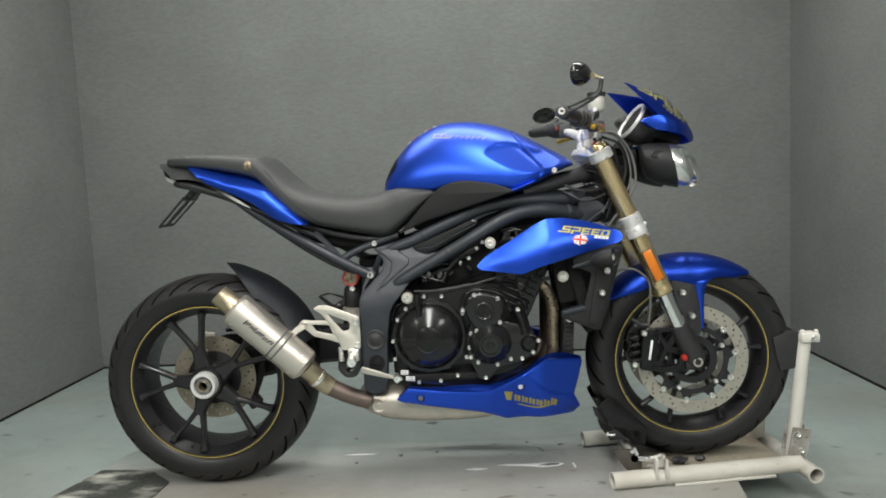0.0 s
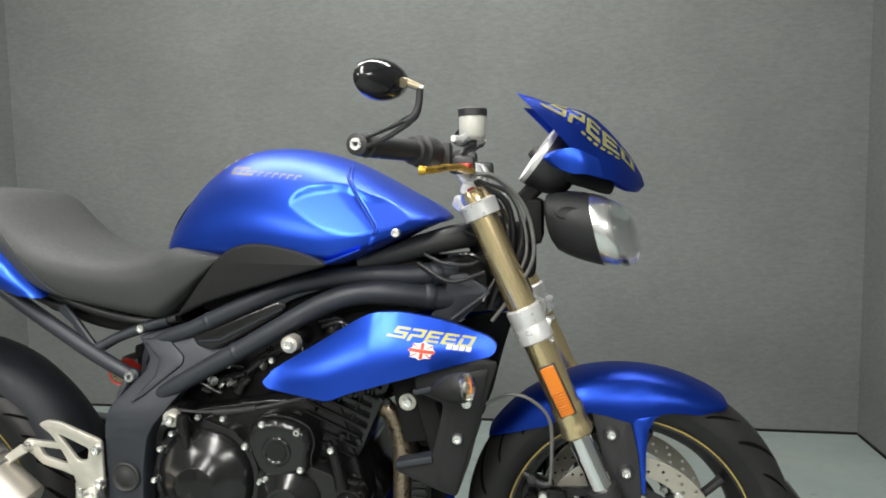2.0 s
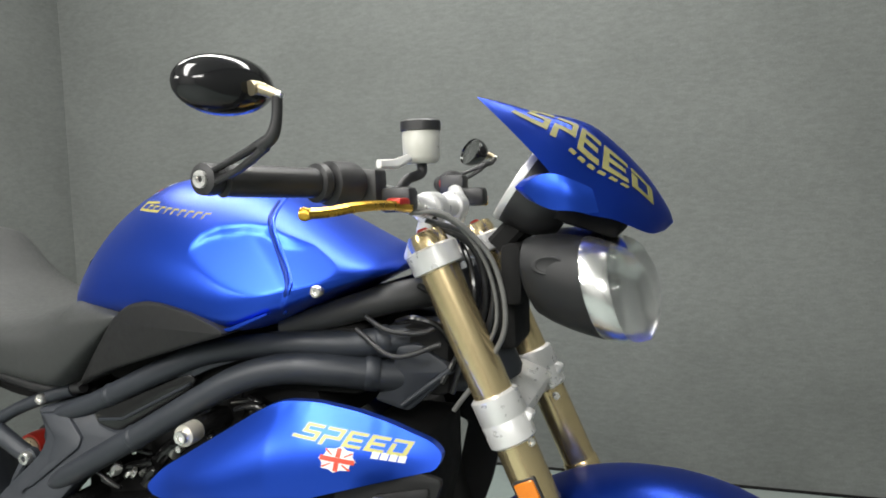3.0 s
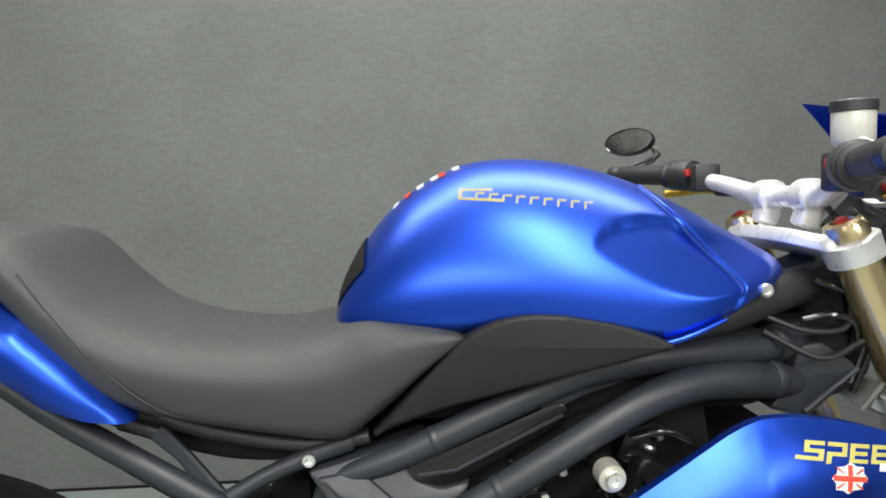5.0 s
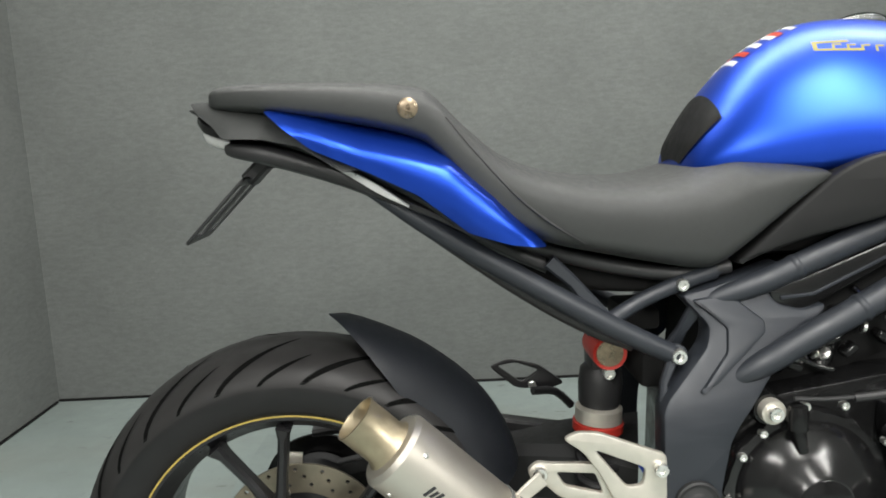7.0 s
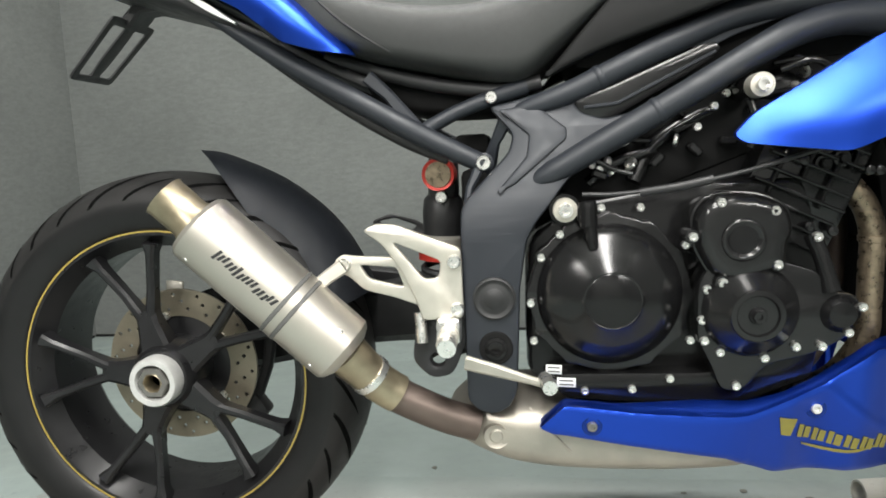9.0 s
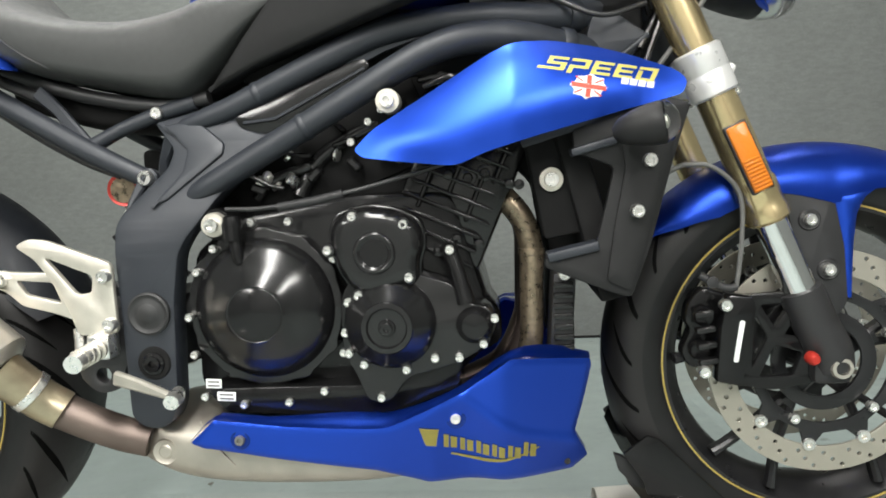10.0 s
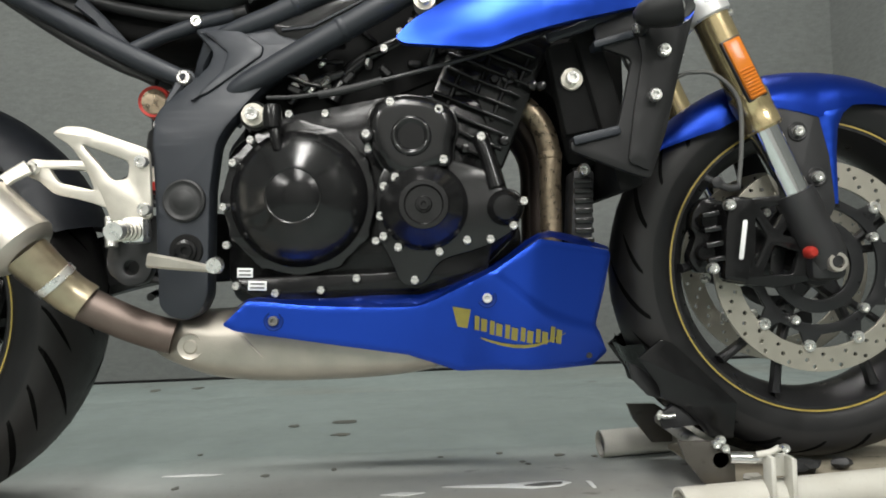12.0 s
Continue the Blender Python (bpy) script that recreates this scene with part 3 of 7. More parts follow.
def wheel(name, cx, cz, R, half, stripe_r, angles, rear):
    m = facing(cx, 0, cz)
    rh = half * 0.86
    f = stripe_r + 0.004
    rim = part(name, lathe([(f, rh), (f - 0.010, rh), (f - 0.016, rh - 0.010), (f - 0.030, rh - 0.030), (f - 0.034, 0), (f - 0.030, -rh + 0.030), (f - 0.016, -rh + 0.010), (f - 0.010, -rh), (f, -rh),
                            (f - 0.006, -rh + 0.010), (f - 0.022, 0), (f - 0.006, rh - 0.010)], 96, m, True), WHEEL, bike, "satin black cast wheel rim", 30)
    half_line = spline(tyre_profile(R, half, f - 0.004), 3)
    line = [tuple(q) for q in half_line] + [(q[0], -q[1]) for q in reversed(half_line[:-1])]
    part("tyre", lathe(line, 120, m, True), RUBBER, rim, "worn black sport tyre", 50)
    crown = [(q[0] + 0.0005, q[1]) for q in line if q[0] > R * 0.845]
    inner = [(q[0] - 0.004, q[1]) for q in reversed(crown)]
    part("tread", lathe(crown + inner, 120, m, True), TREAD, rim, "worn greyer tread band", 50)
    part("rim_stripe", lathe([(stripe_r + 0.0012, rh + 0.0008), (stripe_r - 0.0012, rh + 0.0008), (stripe_r - 0.0012, rh - 0.002), (stripe_r + 0.0012, rh - 0.002)], 96, m, True), STRIPE, rim, "thin yellow pinstripe")

    def at(r, deg, y):
        return (cx + r * math.cos(radians(deg)), y, cz + r * math.sin(radians(deg)))

    for a in angles:
        spread = 13.5
        face = -0.046 if rear else -0.022
        fork_r = 0.094 if rear else 0.07
        part("spoke_root", beam([at(0.030, a, face - 0.016), at(fork_r - 0.01, a, face - 0.016), at(fork_r + 0.012, a, face - 0.016)], [0.056, 0.036, 0.034] if rear else [0.034, 0.022, 0.024], [0.046, 0.034, 0.026] if rear else 0.024, 0.006), WHEEL, rim)
        for s in (-1, 1):
            part("spoke", beam([at(fork_r, a + s * 4, face - 0.016), at(0.14, a + s * 9.5, face - 0.016), at(f - 0.040, a + s * 13, face - 0.020), at(f - 0.022, a + s * 14, face - 0.022)],
                               [0.015, 0.0135, 0.0135, 0.022] if rear else [0.012, 0.011, 0.011, 0.014], [0.030, 0.024, 0.028, 0.036] if rear else 0.022, 0.004), WHEEL, rim)
    # tread grooves: black ribbons laid on the rubber, their shade put into the colour
    prof = np.array(half_line)
    count = 30 if rear else 24
    grooves = bmesh.new()
    for sgn in (-1, 1):
        for i in range(count):
            a0 = 360 * i / count + (7 if sgn > 0 else 0)
            rows = []
            long = i % 2
            for k in range(9):
                u = k / 8
                spot = 8.5 + (len(prof) - 9.5) * (0.90 if long else 0.52) * u
                y = -float(np.interp(spot, range(len(prof)), prof[:, 1]))
                deg = a0 - (21 if rear else 19) * u ** 1.15 * (1 if long else 0.62)
                r = float(np.interp(spot, range(len(prof)), prof[:, 0]))
                w = (0.0074 if long else 0.0056) * math.sin(math.pi * min(1, 0.15 + u * 0.8)) / r
                rows.append([(cx + (r + 0.0016) * math.cos(radians(deg) + e * w), sgn * y, cz + (r + 0.0016) * math.sin(radians(deg) + e * w)) for e in (-1, 1)])
            vs = [[grooves.verts.new(p) for p in row] for row in rows]
            for p, q in zip(vs, vs[1:]):
                grooves.faces.new((p[0], p[1], q[1], q[0]))
    tagged(part("tread_pattern", grooves, GROOVE_SHADE, rim, "", 0), kind="stuff")
    return rim


def brake_disc(cx, cz, y, outer, inner, parent, holes, mat):
    """A drilled steel disc."""
    cut = [ring2d(cx, cz, inner, 60)]
    for i in range(holes):
        for j, rr in enumerate((0.28, 0.55, 0.80)):
            a = 2 * math.pi * (i + j * 0.33) / holes
            r = inner + (outer - inner) * rr
            cut.append(ring2d(cx + r * math.cos(a), cz + r * math.sin(a), 0.0032, 8))
    return part("brake_disc", plate(ring2d(cx, cz, outer, 90), y, 0.005, cut, 0.0004), mat, parent, "drilled steel brake disc with worn faces", 0)


# rear wheel
RX, RZ, FX, FZ = 0.0, 0.32, 1.437, 0.338
rear = wheel("rear_wheel", RX, RZ, 0.3205, 0.095, 0.2305, [105 + 72 * k for k in range(5)], True)
part("hub", lathe([(0.044, 0.092), (0.052, 0.080), (0.056, 0.05), (0.052, 0.02), (0.046, -0.05), (0.03, -0.06)], 40, facing(RX, 0, RZ)), WHEEL, rear)
nut = part("wheel_nut", lathe([(0.038, 0.080), (0.0392, 0.090), (0.0392, 0.112), (0.0365, 0.117), (0.0285, 0.117), (0.0265, 0.112), (0.0265, 0.075)], 48, facing(RX, 0, RZ)), NUT, rear, "pale grey ring of the wheel nut")
part("nut", lathe([(0.0262, 0.090), (0.0258, 0.114), (0.0238, 0.117), (0.0165, 0.117), (0.0150, 0.112), (0.0148, 0.082)], 6, facing(RX, 0, RZ), True), HEX, nut, "grey hexagon axle nut", 20)
part("axle_bore", lathe([(0.0152, 0.116), (0.0138, 0.1175), (0.0125, 0.116), (0.0120, 0.085)], 28, facing(RX, 0, RZ), True), HEAT, nut, "dull brown hollow axle end")
part("nut_bore", lathe([(0.0266, 0.092), (0.001, 0.088)], 24, facing(RX, 0, RZ)), CAVITY, nut)
brake_disc(RX, RZ, -0.016, 0.1275, 0.082, rear, 18, REAR_DISC)
part("disc_carrier", plate(ring2d(RX, RZ, 0.094, 40), -0.013, 0.006, [ring2d(RX, RZ, 0.03, 20)]), WHEEL, rear)
for k in range(5):
    a = radians(105 + 72 * k)
    bolt(RX + 0.085 * math.cos(a), -0.016, RZ + 0.085 * math.sin(a), 0.007, rear)

# swingarm, chain guard and hugger
arm = part("swingarm", beam([(0.52, 0.02, 0.40), (0.42, 0.05, 0.40), (0.26, 0.10, 0.37), (0.10, 0.125, 0.335), (-0.04, 0.12, 0.32)], [0.11, 0.10, 0.10, 0.11, 0.09], [0.20, 0.12, 0.06, 0.055, 0.05], 0.014, per=5), MATT, bike, "black single-sided swingarm")
part("axle_housing", lathe([(0.065, -0.08), (0.07, -0.10), (0.068, -0.15), (0.05, -0.165)], 32, facing(RX, 0, RZ)), MATT, arm)
rear_caliper = part("rear_caliper", box((0.098, 0.035, 0.232), (0.042, 0.035, 0.055), 0.009, Matrix.Rotation(radians(-35), 4, "Y")), BLACK, arm)
part("caliper_arm", beam([(0.10, 0.03, 0.235), (0.125, 0.04, 0.30), (0.13, 0.06, 0.36)], [0.02, 0.018, 0.022], 0.016, 0.004), BLACK, rear_caliper)
part("sensor_bracket", box((-0.012, 0.004, 0.447), (0.030, 0.006, 0.022), 0.002, Matrix.Rotation(radians(6), 4, "Y")), CAST, arm, "pale bracket above the rear disc")
part("chain_guard", beam([(0.42, 0.10, 0.43), (0.2, 0.12, 0.455), (0.0, 0.12, 0.44)], [0.022, 0.02, 0.012], 0.03, 0.004, per=4), BLACK, arm)
part("sprocket", plate(ring2d(0.0, 0.32, 0.098, 60), 0.155, 0.007, [ring2d(0, 0.32, 0.06, 30)]), ENGINE, arm)
rows = []
BLADE = [(0.058, 0.672, 0.004, 0.000), (0.090, 0.667, 0.045, 0.010), (0.146, 0.645, 0.080, 0.034), (0.200, 0.617, 0.092, 0.058), (0.256, 0.573, 0.096, 0.076), (0.294, 0.527, 0.097, 0.070), (0.318, 0.480, 0.097, 0.052), (0.330, 0.440, 0.094, 0.030)]
for x, z, wide, drop in spline(BLADE, 5):
    inward = (Vector((RX, 0, RZ)) - Vector((x, 0, z))).normalized()
    row = []
    for j in range(17):
        v = -1 + j / 8
        p = Vector((x, 0, z)) + inward * (drop * abs(v) ** 2.2)
        row.append((p.x - 0.10 * drop * abs(v), max(0.004, wide) * v * (1 - 0.10 * abs(v) ** 4), p.z))
    rows.append(row)
hug = skin(rows, False, False)
bmesh.ops.solidify(hug, geom=hug.faces[:], thickness=0.003)
part("hugger", hug, FRAME, bike, "dark rear wheel hugger mudguard", 50)

# front wheel
front = wheel("front_wheel", FX, FZ, 0.3005, 0.061, 0.2215, [-123 + 72 * k for k in range(5)], False)
part("hub", lathe([(0.030, 0.062), (0.034, 0.045), (0.030, 0.0), (0.034, -0.045), (0.030, -0.062)], 32, facing(FX, 0, FZ)), WHEEL, front)
for y in (-0.066, 0.071):
    disc = brake_disc(FX, FZ, y, 0.160, 0.124, front, 24, DISC)
    spider = [ring2d(FX, FZ, 0.089, 40)]
    wheel_line = []
    for k in range(10):
        for r, d in ((0.104, -9), (0.119, -4), (0.119, 4), (0.104, 9)):
            a = radians(36 * k + 8 + d)
            wheel_line.append((FX + r * math.cos(a), FZ + r * math.sin(a)))
    part("disc_carrier", plate(wheel_line, y - 0.001, 0.006, spider, 0.0008), WHEEL, disc, "black disc carrier")
    part("carrier_ring", plate(ring2d(FX, FZ, 0.072, 40), y + 0.004, 0.006, [ring2d(FX, FZ, 0.052, 30)], 0.0008), WHEEL, disc)
    for k in range(10):
        a = radians(36 * k + 8)
        part("disc_bobbin", lathe([(0.0042, -0.002), (0.0045, 0.003), (0.0085, 0.003), (0.0095, 0.0015), (0.0095, -0.004)], 18, facing(FX + 0.122 * math.cos(a), y - 0.001, FZ + 0.122 * math.sin(a))), STEEL, disc)
    for k in range(5):
        a = radians(72 * k + 26)
        bolt(FX + 0.091 * math.cos(a), y - 0.003, FZ + 0.091 * math.sin(a), 0.0075, disc)

front.location = (0.003, -0.011, -0.002)

# ---- fork, fender, brakes ----
FY = 0.105
fork = {}


def along_fork(z, y):
    return (1.4225 - (z - 0.375) * 0.427, y, z)


for sgn in (-1, 1):
    y = -FY if sgn < 0 else 0.148
    leg = part("fork_leg", tube([along_fork(0.962, y), along_fork(0.80, y), along_fork(0.62, y), along_fork(0.578, y)], [0.0252, 0.0258, 0.0260, 0.0260], 28, 3), GOLD, bike, "gold anodised upside-down fork leg")
    fork[sgn] = leg
    ax = along(along_fork(0.575, y), along_fork(0.4, y))
    part("fork_collar", lathe([(0.0265, -0.022), (0.0285, -0.018), (0.0285, -0.002), (0.0275, 0.002), (0.0275, 0.016), (0.029, 0.02), (0.029, 0.034), (0.0255, 0.038)], 28, ax), GOLD, leg)
    part("stanchion", tube([along_fork(0.56, y), along_fork(0.48, y), along_fork(0.41, y)], 0.0215, 28, 2), CHROME, leg, "polished chrome fork stanchion")
    part("axle_foot", join(tube([along_fork(0.446, y), along_fork(0.43, y), along_fork(0.395, y), (1.431, y, 0.36), (1.437, y, 0.335)], [0.028, 0.029, 0.029, 0.030, 0.027], 24, 4), box((1.432, y - sgn * 0.004, 0.345), (0.055, 0.042, 0.06), 0.012)), BLACK, leg, "black cast axle clamp")
    part("axle_end", lathe([(0.0085, 0.020), (0.009, 0.029), (0.0135, 0.029), (0.0148, 0.026), (0.0148, 0.0)], 6 if sgn > 0 else 24, facing(FX, y, FZ + 0.004) if sgn < 0 else facing(FX, y + 0.03, FZ)), TITAN, leg)
    part("fork_cap", join(lathe([(0.012, 0.012), (0.014, 0.017), (0.022, 0.015), (0.0255, 0.006), (0.026, -0.012)], 24, along(along_fork(0.958, y), along_fork(1.1, y)))), GOLD, leg, "gold fork cap")
    part("cap_screw", lathe([(0.003, 0.021), (0.006, 0.021), (0.0085, 0.018), (0.009, 0.012)], 6, along(along_fork(0.958, y), along_fork(1.1, y))), RED, leg, "red preload screw", 20)
    # bracket from the foot to the brake caliper
    reach = [(1.318, 0.440), (1.402, 0.444), (1.428, 0.38), (1.440, 0.322), (1.36, 0.306), (1.282, 0.318), (1.284, 0.332), (1.318, 0.330)]
    part("caliper_bracket", plate(rounded(reach, 0.006, 2), y - sgn * 0.004 - 0.006, 0.014, [rounded([(1.340, 0.426), (1.382, 0.428), (1.360, 0.394)], 0.004, 2), rounded([(1.396, 0.416), (1.408, 0.376), (1.372, 0.384)], 0.004, 2), rounded([(1.334, 0.412), (1.350, 0.380), (1.330, 0.340)], 0.004, 2), rounded([(1.360, 0.370), (1.396, 0.358), (1.385, 0.326), (1.340, 0.326)], 0.004, 2)], 0.002), ENGINE, leg)
    cal = part("brake_caliper", join(plate(rounded([(1.278, 0.322), (1.314, 0.314), (1.332, 0.424), (1.328, 0.440), (1.292, 0.444), (1.284, 0.40)], 0.006, 3), y - 0.014 if sgn < 0 else y + 0.02, 0.026, (), 0.006),
                                     plate(rounded([(1.240, 0.355), (1.255, 0.330), (1.30, 0.335), (1.31, 0.435), (1.27, 0.448), (1.250, 0.425), (1.246, 0.40), (1.254, 0.388)], 0.010, 3), y + 0.025 if sgn < 0 else y + 0.058, 0.028, (), 0.006)), ENGINE, leg, "black four-piston brake caliper")
    for bx, bz in ((1.289, 0.430), (1.261, 0.339)):
        bolt(bx, y - 0.016 if sgn < 0 else y + 0.0, bz, 0.0085, cal)
    for bx, bz in ((1.262, 0.362), (1.268, 0.410)):
        part("piston_cap", lathe([(0.002, 0.005), (0.012, 0.005), (0.014, 0.002), (0.014, -0.004)], 20, facing(bx, y + 0.010 if sgn < 0 else y + 0.05, bz)), ENGINE, cal)
for k in range(4):
    part("caliper_rib", box((1.268 - 0.002 * k, -FY - 0.010, 0.352 + 0.022 * k), (0.026, 0.014, 0.0085), 0.003, Matrix.Rotation(radians(-8), 4, "Y")), GLOSS, fork[-1])
cal_bar = plate_mesh(rounded([(-0.029, -0.0034), (0.029, -0.0034), (0.029, 0.0034), (-0.029, 0.0034)], 0.0025, 2), 0.0008, (), 0.0002, facing(1.308, -FY - 0.0146, 0.379) @ Matrix.Rotation(radians(81), 4, "Z"))
part("caliper_mark", cal_bar, PALE, fork[-1], "plain white bar on the caliper")
part("adjuster_screw", lathe([(0.002, 0.010), (0.005, 0.010), (0.008, 0.006), (0.009, 0.0), (0.009, -0.006)], 16, facing(1.398, -0.133, 0.357)), RED, fork[-1], "red adjuster screw")

lower_clamp = part("lower_clamp", box((1.262, 0.018, 0.738), (0.06, 0.19, 0.040), 0.012, Matrix.Rotation(radians(22), 4, "Y")), SILVER, bike, "silver lower triple clamp")
for sgn in (-1, 1):
    part("clamp_ring", lathe([(0.028, -0.033), (0.0312, -0.030), (0.0318, -0.004), (0.0310, -0.002), (0.0310, 0.0), (0.0318, 0.002), (0.0318, 0.030), (0.028, 0.033)], 40, along(along_fork(0.738, -FY if sgn < 0 else 0.148), along_fork(0.8, -FY if sgn < 0 else 0.148))), SILVER, lower_clamp)
    part("pinch_block", box((1.293, sgn * (FY - 0.004) + (0.043 if sgn > 0 else 0), 0.728), (0.013, 0.022, 0.044), 0.004, Matrix.Rotation(radians(22), 4, "Y")), SILVER, lower_clamp)
    for dz in (-0.016, 0.0, 0.016):
        bolt(0, 0, 0, 0.0055, lower_clamp, along((1.297 - dz * 0.4, sgn * (FY - 0.004) - 0.014, 0.728 + dz), (1.34 - dz * 0.4, sgn * (FY - 0.004) - 0.10, 0.740 + dz)))
top_clamp = part("top_clamp", plate_mesh(rounded([(-0.022, -0.118), (0.014, -0.118), (0.020, -0.09), (0.012, -0.05), (0.03, 0), (0.012, 0.06), (0.020, 0.12), (0.014, 0.15), (-0.022, 0.15), (-0.045, 0.05), (-0.045, -0.05)], 0.02, 4), 0.02, (), 0.004,
                 Matrix.Translation((1.170, 0, 0.948)) @ Matrix.Rotation(radians(22), 4, "Y")), SILVER, bike, "silver top triple clamp")
for sgn in (-1, 1):
    part("clamp_ring", lathe([(0.026, -0.016), (0.033, -0.014), (0.034, 0.012), (0.027, 0.015)], 32, along(along_fork(0.940, -FY if sgn < 0 else 0.148), along_fork(1.0, -FY if sgn < 0 else 0.148))), SILVER, top_clamp)
head = part("steering_head", lathe([(0.036, 0.0), (0.042, 0.01), (0.040, 0.09), (0.042, 0.165), (0.034, 0.175)], 32, along((1.235, 0, 0.755), (1.163, 0, 0.935))), FRAME, bike, "dark steering head")

# fender: a crown over the tyre whose flanks wrap down to an uneven lower edge
FLANK = [(52, 0.300), (56, 0.290), (62, 0.266), (75, 0.247), (82, 0.234), (88, 0.220), (95, 0.229), (106, 0.247), (115, 0.249), (125, 0.253), (135, 0.274), (144, 0.300), (146, 0.303)]
HALF = [(52, 0.040), (56, 0.062), (62, 0.074), (70, 0.080), (80, 0.085), (95, 0.087), (110, 0.086), (125, 0.083), (135, 0.077), (142, 0.062), (146, 0.040)]
rows = []
for k in range(49):
    deg = 145.5 - 91 * k / 48
    low = float(np.interp(deg, [p[0] for p in FLANK], [p[1] for p in FLANK]))
    wide = float(np.interp(deg, [p[0] for p in HALF], [p[1] for p in HALF]))
    R = 0.3055 + 0.002 * max(0, min(1, (78 - deg) / 20))
    row = []
    for j in range(29):
        a = radians(-90 + 180 * j / 28)
        c, q = math.cos(a), math.sin(a)
        r = low + (R - low) * abs(c) ** (2 / 2.5)
        row.append((FX + r * math.cos(radians(deg)), wide * math.copysign(abs(q) ** (2 / 2.5), q) - 0.005, FZ + r * math.sin(radians(deg))))
    rows.append(row)
mud = skin(rows, False, False)
bmesh.ops.solidify(mud, geom=mud.faces[:], thickness=0.003)
fender = part("front_fender", mud, BLUE, bike, "satin blue front mudguard", 50)
for sgn in (-1, 1):
    stay = part("fender_stay", plate(rounded([(1.372, 0.590), (1.441, 0.572), (1.457, 0.500), (1.463, 0.425), (1.452, 0.405), (1.43, 0.405), (1.405, 0.445)], 0.006, 3), -0.0905 if sgn < 0 else 0.083, 0.007, (), 0.002), BLACK, fender, "black fender stay")
    if sgn < 0:
        side = part("fender_side", shell(rounded([(1.430, 0.574), (1.443, 0.558), (1.451, 0.517), (1.459, 0.468), (1.464, 0.428), (1.469, 0.428), (1.470, 0.504), (1.474, 0.545), (1.484, 0.566), (1.500, 0.578)], 0.004, 3), None, -0.0860, 0.006, 2, rim=0.007, back=0.006, step=0.004), BLUE, fender)
        mirrored(side)
        for bx, bz in ((1.409, 0.538), (1.435, 0.469)):
            part("bolt_cup", lathe([(0.012, 0.0015), (0.0135, 0.0025), (0.015, 0.001), (0.0155, -0.004)], 20, facing(bx, -0.0905, bz)), BLACK, stay)
            bolt(bx, -0.093, bz, 0.0085, stay)
reflector = part("reflector", box((1.315, -FY - 0.027, 0.625), (0.026, 0.010, 0.092), 0.003, Matrix.Rotation(radians(-24), 4, "Y")), ORANGE, bike, "orange side reflector on the fork")
for k in range(9):
    part("reflector_rib", box((1.315 + (0.625 - (0.586 + 0.0046 * k)) * 0.44, -FY - 0.0325, 0.586 + 0.0046 * k), (0.022, 0.002, 0.0024), 0.0006, Matrix.Rotation(radians(-24), 4, "Y"), 1), ORANGE, reflector)
part("reflector_back", box((1.315, -FY - 0.024, 0.625), (0.031, 0.009, 0.097), 0.003, Matrix.Rotation(radians(-24), 4, "Y")), BLACK, reflector)

# ---- tank, seat, tail ----
TANK = [(0.560, 0.874, 0.858, 0.045), (0.570, 0.910, 0.855, 0.080), (0.600, 0.962, 0.852, 0.105), (0.650, 1.015, 0.850, 0.128), (0.720, 1.052, 0.850, 0.150), (0.790, 1.060, 0.848, 0.170), (0.860, 1.052, 0.842, 0.186),
        (0.930, 1.031, 0.843, 0.195), (0.990, 1.001, 0.866, 0.187), (1.050, 0.967, 0.894, 0.154), (1.090, 0.944, 0.910, 0.110), (1.112, 0.926, 0.916, 0.05)]


def tank_point(x, top, bottom, half, a, power=1.8, low=0.25):
    """A point round the tank's section, which is widest low down."""
    mid = bottom + low * (top - bottom)
    c, q = math.cos(a), math.sin(a)
    rise = (top - mid) if q > 0 else (mid - bottom)
    power = power if q > 0 else 4.0
    return Vector((x, max(half, 0.002) * math.copysign(abs(c) ** (2 / power), c), mid + rise * math.copysign(abs(q) ** (2 / power), q)))


tank_bm = skin([[tank_point(*row, 2 * math.pi * k / 224) for k in range(224)] for row in spline(TANK, 22)])


def ease(q):
    q = max(0.0, min(1.0, q))
    return q * q * (3 - 2 * q)


def flank(row, z):
    """Half the tank's width at a height above its widest line."""
    x, top, bottom, half = row
    mid = bottom + 0.25 * (top - bottom)
    q = max(0.0, min(1.0, (z - mid) / (top - mid))) ** 0.9
    return half * math.sqrt(max(0.0, 1 - q * q)) ** (2 / 1.8)


# the knee recess: two flat facets let into the flank under a sloping upper wall
KNEE_TOP = [(0.851, 0.950), (0.856, 0.963), (0.868, 0.976), (0.888, 0.985), (0.922, 0.989), (0.950, 0.986), (0.985, 0.972), (1.030, 0.957), (1.062, 0.944), (1.078, 0.930)]
tank_rows = np.array(spline(TANK, 22))


def knee_plane(a, b, c):
    """A facet through three spots (x, z, depth under the flank), as y of x and z."""
    rows = []
    for x, z, depth in (a, b, c):
        rows.append((x, z, flank([float(np.interp(x, tank_rows[:, 0], tank_rows[:, k])) for k in range(4)], z) - depth))
    return np.linalg.solve(np.array([(1, x, z) for x, z, y in rows]), np.array([y for x, z, y in rows]))


